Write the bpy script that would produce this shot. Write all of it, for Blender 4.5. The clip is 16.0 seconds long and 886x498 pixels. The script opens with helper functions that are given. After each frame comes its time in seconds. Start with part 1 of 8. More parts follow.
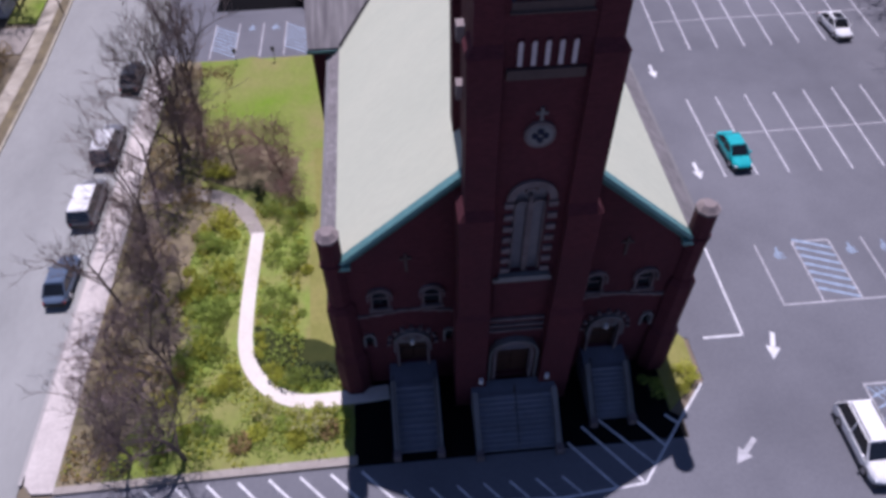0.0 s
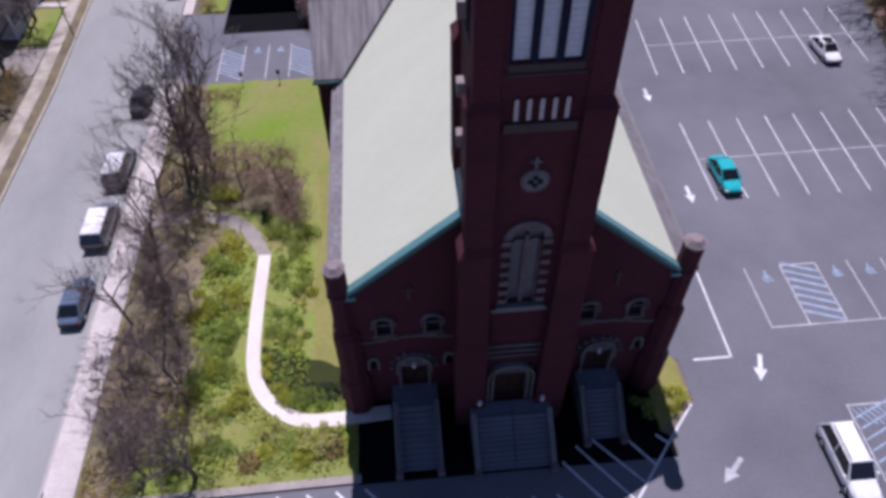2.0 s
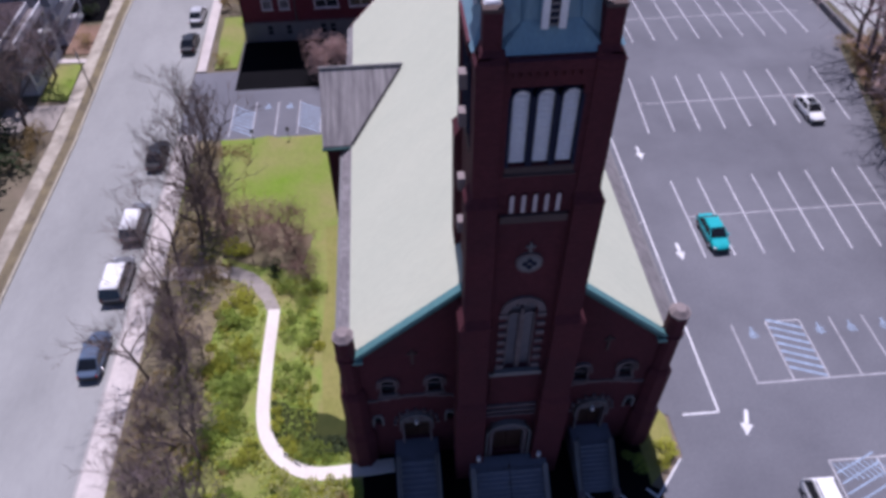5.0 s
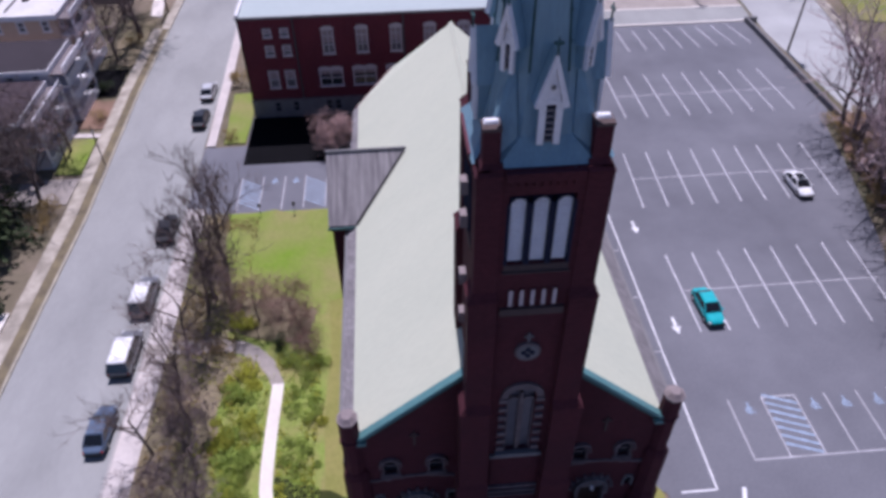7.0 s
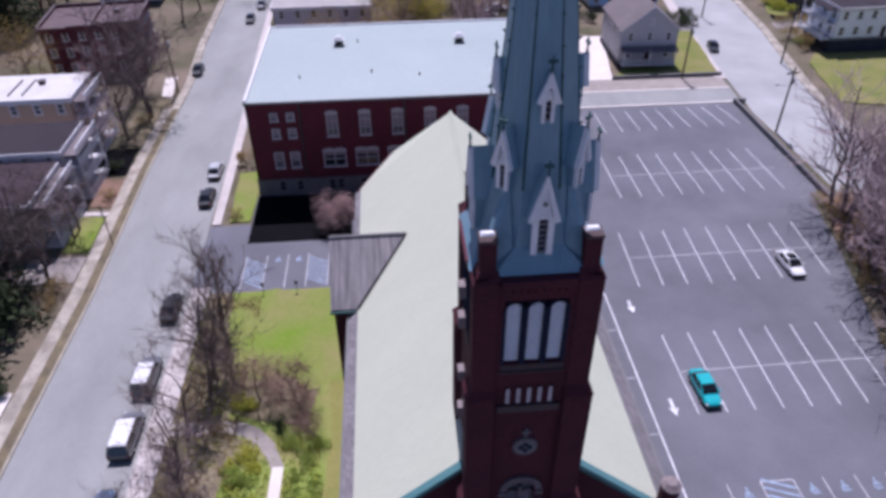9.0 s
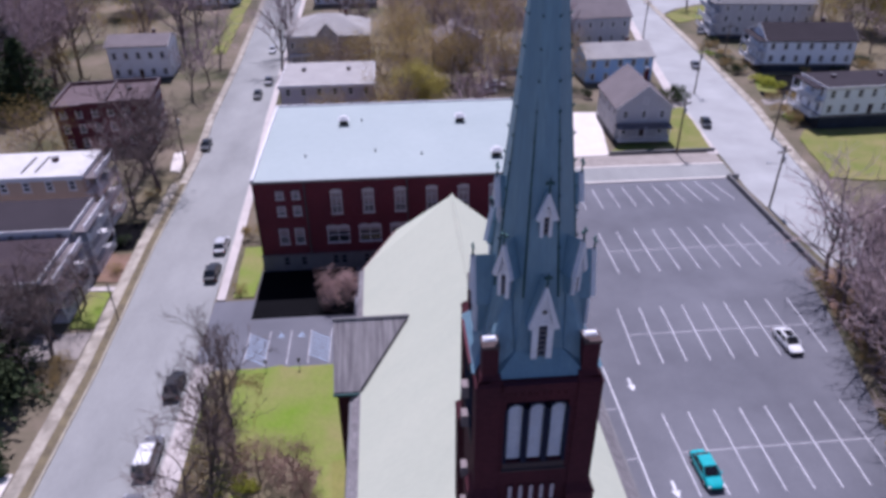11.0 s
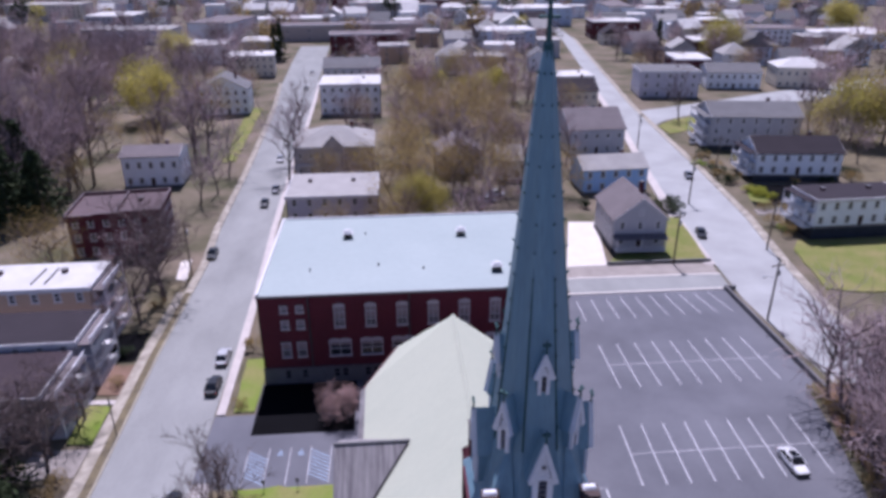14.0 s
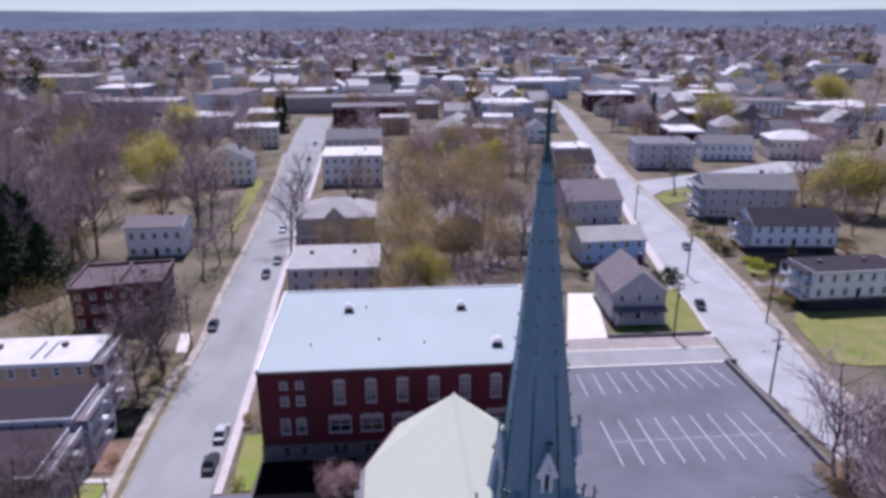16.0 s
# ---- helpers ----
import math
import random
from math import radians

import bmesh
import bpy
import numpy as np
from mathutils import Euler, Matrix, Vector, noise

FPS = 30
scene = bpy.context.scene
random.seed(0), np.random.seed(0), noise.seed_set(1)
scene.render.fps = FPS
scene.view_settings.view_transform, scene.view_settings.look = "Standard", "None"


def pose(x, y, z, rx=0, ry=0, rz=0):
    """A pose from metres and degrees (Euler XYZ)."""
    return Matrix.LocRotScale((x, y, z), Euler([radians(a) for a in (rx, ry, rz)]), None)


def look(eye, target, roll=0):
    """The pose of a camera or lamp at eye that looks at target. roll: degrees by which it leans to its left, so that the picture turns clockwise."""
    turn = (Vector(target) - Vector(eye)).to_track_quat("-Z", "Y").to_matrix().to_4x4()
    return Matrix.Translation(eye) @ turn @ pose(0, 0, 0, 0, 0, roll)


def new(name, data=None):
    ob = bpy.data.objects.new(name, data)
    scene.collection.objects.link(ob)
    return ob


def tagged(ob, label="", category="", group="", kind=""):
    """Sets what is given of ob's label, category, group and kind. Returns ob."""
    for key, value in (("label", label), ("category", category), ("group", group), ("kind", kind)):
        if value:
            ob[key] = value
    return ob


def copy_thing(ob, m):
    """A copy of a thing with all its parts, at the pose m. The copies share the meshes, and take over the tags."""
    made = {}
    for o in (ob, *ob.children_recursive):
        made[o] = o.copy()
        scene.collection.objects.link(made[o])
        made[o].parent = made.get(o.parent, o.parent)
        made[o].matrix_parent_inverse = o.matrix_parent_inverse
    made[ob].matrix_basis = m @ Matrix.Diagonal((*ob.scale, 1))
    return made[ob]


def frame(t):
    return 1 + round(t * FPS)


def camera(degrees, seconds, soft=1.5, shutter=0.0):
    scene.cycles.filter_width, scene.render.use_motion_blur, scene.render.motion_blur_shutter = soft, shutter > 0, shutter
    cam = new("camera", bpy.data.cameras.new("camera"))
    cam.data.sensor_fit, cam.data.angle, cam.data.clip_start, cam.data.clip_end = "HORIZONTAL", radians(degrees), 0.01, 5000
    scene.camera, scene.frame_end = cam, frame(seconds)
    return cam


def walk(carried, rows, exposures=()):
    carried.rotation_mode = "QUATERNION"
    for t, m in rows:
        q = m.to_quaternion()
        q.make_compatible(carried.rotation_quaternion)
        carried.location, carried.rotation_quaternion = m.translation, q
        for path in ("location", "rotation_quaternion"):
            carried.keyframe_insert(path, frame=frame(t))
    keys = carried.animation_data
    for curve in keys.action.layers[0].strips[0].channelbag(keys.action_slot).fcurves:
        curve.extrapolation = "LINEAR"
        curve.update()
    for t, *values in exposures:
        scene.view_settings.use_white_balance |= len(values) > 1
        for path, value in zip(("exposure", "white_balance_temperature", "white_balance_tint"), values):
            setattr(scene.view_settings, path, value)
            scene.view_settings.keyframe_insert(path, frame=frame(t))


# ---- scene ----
cam = camera(65.3, 16.0, soft=3.65)
PATH = [
    (0, (1.500, 1.874, 37.075), (2.456, 14.919, 21.935), -1.16),
    (0.5, (1.473, 1.884, 37.625), (2.431, 14.939, 22.495), -1.12),
    (1, (1.471, 1.839, 38.203), (2.430, 14.914, 23.103), -1.08),
    (1.5, (1.453, 1.800, 38.780), (2.421, 14.874, 23.680), -1.04),
    (2, (1.474, 1.838, 39.391), (2.443, 14.922, 24.301), -1.01),
    (2.5, (1.532, 1.811, 40.004), (2.482, 14.907, 24.914), -0.97),
    (3, (1.509, 1.785, 40.587), (2.470, 14.890, 25.507), -0.93),
    (3.5, (1.494, 1.770, 41.089), (2.452, 14.956, 26.079), -0.89),
    (6, (1.367, 1.676, 43.971), (2.426, 15.897, 29.941), -0.72),
    (6.5, (1.345, 1.671, 44.516), (2.419, 16.201, 30.806), -0.68),
    (7, (1.347, 1.693, 45.045), (2.463, 16.511, 31.665), -0.65),
    (7.5, (1.355, 1.685, 45.568), (2.486, 16.813, 32.528), -0.61),
    (8, (1.352, 1.678, 46.126), (2.526, 17.104, 33.446), -0.58),
    (8.5, (1.396, 1.672, 46.674), (2.592, 17.366, 34.344), -0.55),
    (9, (1.388, 1.672, 47.186), (2.615, 17.645, 35.216), -0.52),
    (11.5, (1.210, 1.565, 49.880), (2.543, 18.763, 39.760), -0.36),
    (12, (1.238, 1.599, 50.321), (2.580, 19.027, 40.601), -0.33),
    (12.5, (1.242, 1.628, 50.773), (2.600, 19.275, 41.453), -0.30),
    (13, (1.266, 1.592, 51.279), (2.630, 19.440, 42.349), -0.27),
    (13.5, (1.240, 1.594, 51.779), (2.619, 19.631, 43.259), -0.24),
    (14, (1.198, 1.523, 52.213), (2.603, 19.759, 44.123), -0.21),
    (14.5, (1.151, 1.439, 52.605), (2.581, 19.864, 44.955), -0.19),
    (15, (1.088, 1.342, 52.946), (2.532, 19.946, 45.726), -0.16),
    (15.5, (1.041, 1.266, 53.356), (2.497, 20.030, 46.576), -0.13),
    (16, (1.016, 1.241, 53.753), (2.493, 20.143, 47.413), -0.10),
]
walk(cam, [(t, look(eye, target, roll)) for t, eye, target, roll in PATH], [(0.0, -0.03, 5950, 29), (16.0, 0.05, 5680, 30)])

# ---- world and sun ----
SUN_SLOPE = 0.515
world = bpy.data.worlds.new("sky")
scene.world = world
world.use_nodes = True
wn = world.node_tree.nodes
sky = wn.new("ShaderNodeTexSky")
sky.sky_type = "NISHITA"
sky.sun_disc = False
sky.sun_elevation = math.atan(1 / SUN_SLOPE)
sky.sun_rotation = 0.0
sky.altitude = 60
sky.air_density, sky.dust_density, sky.ozone_density = 0.65, 0.15, 2.0
wn["Background"].inputs["Strength"].default_value = 0.085
world.node_tree.links.new(sky.outputs[0], wn["Background"].inputs["Color"])
sun_data = bpy.data.lights.new("sun", "SUN")
sun_data.energy, sun_data.angle, sun_data.color = 5.0, radians(0.55), (1.0, 0.965, 0.93)
sun = new("sun", sun_data)
sun.matrix_world = look((0, 200 * SUN_SLOPE, 200), (0, 0, 0))


# ---- materials ----
def mat(name, colour, rough=0.8, second=None, scale=1.0, fine=None, bump=0.0, metal=0.0, amount=0.5, detail=4.0, stretch=None,
        vary=0.0, spec=0.2, coat=0.0, grit=0.1):
    """A principled surface: two colours mixed by a broad noise, a finer grain on top, relief from the grain."""
    m = bpy.data.materials.new(name)
    m.use_nodes = True
    nt = m.node_tree
    b = nt.nodes["Principled BSDF"]
    b.inputs["Roughness"].default_value = rough
    b.inputs["Metallic"].default_value = metal
    b.inputs["Specular IOR Level"].default_value = spec
    b.inputs["Coat Weight"].default_value = coat
    second = second or tuple(c * 0.75 for c in colour)
    pos = nt.nodes.new("ShaderNodeNewGeometry").outputs["Position"]
    if stretch:
        mp = nt.nodes.new("ShaderNodeMapping")
        mp.inputs["Scale"].default_value = stretch
        nt.links.new(pos, mp.inputs["Vector"])
        pos = mp.outputs["Vector"]
    n1 = nt.nodes.new("ShaderNodeTexNoise")
    n1.inputs["Scale"].default_value = scale
    n1.inputs["Detail"].default_value = detail
    n1.inputs["Roughness"].default_value = 0.6
    nt.links.new(pos, n1.inputs["Vector"])
    ramp = nt.nodes.new("ShaderNodeMapRange")
    ramp.inputs["From Min"].default_value, ramp.inputs["From Max"].default_value = 0.5 - amount * 0.5, 0.5 + amount * 0.5
    nt.links.new(n1.outputs["Fac"], ramp.inputs["Value"])
    mix = nt.nodes.new("ShaderNodeMix")
    mix.data_type = "RGBA"
    mix.inputs[6].default_value, mix.inputs[7].default_value = (*colour, 1), (*second, 1)
    nt.links.new(ramp.outputs[0], mix.inputs[0])
    out = mix.outputs[2]
    n2 = nt.nodes.new("ShaderNodeTexNoise")
    n2.inputs["Scale"].default_value = fine or scale * 14
    n2.inputs["Detail"].default_value = 3
    nt.links.new(pos, n2.inputs["Vector"])
    r2 = nt.nodes.new("ShaderNodeMapRange")
    r2.inputs["From Min"].default_value, r2.inputs["From Max"].default_value = 0.25, 0.75
    r2.inputs["To Min"].default_value, r2.inputs["To Max"].default_value = 1 - grit, 1 + grit
    nt.links.new(n2.outputs["Fac"], r2.inputs["Value"])
    grain = nt.nodes.new("ShaderNodeVectorMath")
    grain.operation = "SCALE"
    nt.links.new(out, grain.inputs[0])
    nt.links.new(r2.outputs[0], grain.inputs["Scale"])
    out = grain.outputs[0]
    if vary:
        info = nt.nodes.new("ShaderNodeObjectInfo")
        rv = nt.nodes.new("ShaderNodeMapRange")
        rv.inputs["To Min"].default_value, rv.inputs["To Max"].default_value = 1 - vary, 1 + vary
        nt.links.new(info.outputs["Random"], rv.inputs["Value"])
        sv = nt.nodes.new("ShaderNodeVectorMath")
        sv.operation = "SCALE"
        nt.links.new(out, sv.inputs[0])
        nt.links.new(rv.outputs[0], sv.inputs["Scale"])
        out = sv.outputs[0]
    nt.links.new(out, b.inputs["Base Color"])
    if bump:
        bp = nt.nodes.new("ShaderNodeBump")
        bp.inputs["Strength"].default_value = 0.6
        bp.inputs["Distance"].default_value = bump
        nt.links.new(n2.outputs["Fac"], bp.inputs["Height"])
        nt.links.new(bp.outputs[0], b.inputs["Normal"])
    return m


def courses(name, colour, second, joint, width, height, bump=0.01, rough=0.85, swap=False, mortar=0.06):
    """Masonry or slate laid in courses; joints in another colour."""
    m = mat(name, colour, rough, second, 0.35, 9.0, 0.0)
    nt = m.node_tree
    b = nt.nodes["Principled BSDF"]
    src = b.inputs["Base Color"].links[0].from_socket
    geo = nt.nodes.new("ShaderNodeNewGeometry")
    sep = nt.nodes.new("ShaderNodeSeparateXYZ")
    nt.links.new(geo.outputs["Position"], sep.inputs[0])
    add = nt.nodes.new("ShaderNodeMath")
    nt.links.new(sep.outputs[0], add.inputs[0])
    nt.links.new(sep.outputs[1], add.inputs[1])
    com = nt.nodes.new("ShaderNodeCombineXYZ")
    nt.links.new(add.outputs[0], com.inputs[0])
    nt.links.new(sep.outputs[2], com.inputs[1])
    br = nt.nodes.new("ShaderNodeTexBrick")
    br.inputs["Scale"].default_value = 1.0
    br.inputs["Brick Width"].default_value = width
    br.inputs["Row Height"].default_value = height
    br.inputs["Mortar Size"].default_value = height * mortar
    br.inputs["Color1"].default_value, br.inputs["Color2"].default_value = (0.82, 0.82, 0.82, 1), (1.15, 1.15, 1.15, 1)
    br.inputs["Mortar"].default_value = (*joint, 1)
    nt.links.new(com.outputs[0], br.inputs["Vector"])
    mul = nt.nodes.new("ShaderNodeMix")
    mul.data_type, mul.blend_type = "RGBA", "MULTIPLY"
    mul.inputs[0].default_value = 1.0
    nt.links.new(src, mul.inputs[6])
    nt.links.new(br.outputs["Color"], mul.inputs[7])
    nt.links.new(mul.outputs[2], b.inputs["Base Color"])
    bp = nt.nodes.new("ShaderNodeBump")
    bp.invert = True
    bp.inputs["Distance"].default_value = bump
    bp.inputs["Strength"].default_value = 0.7
    nt.links.new(br.outputs["Fac"], bp.inputs["Height"])
    nt.links.new(bp.outputs[0], b.inputs["Normal"])
    return m


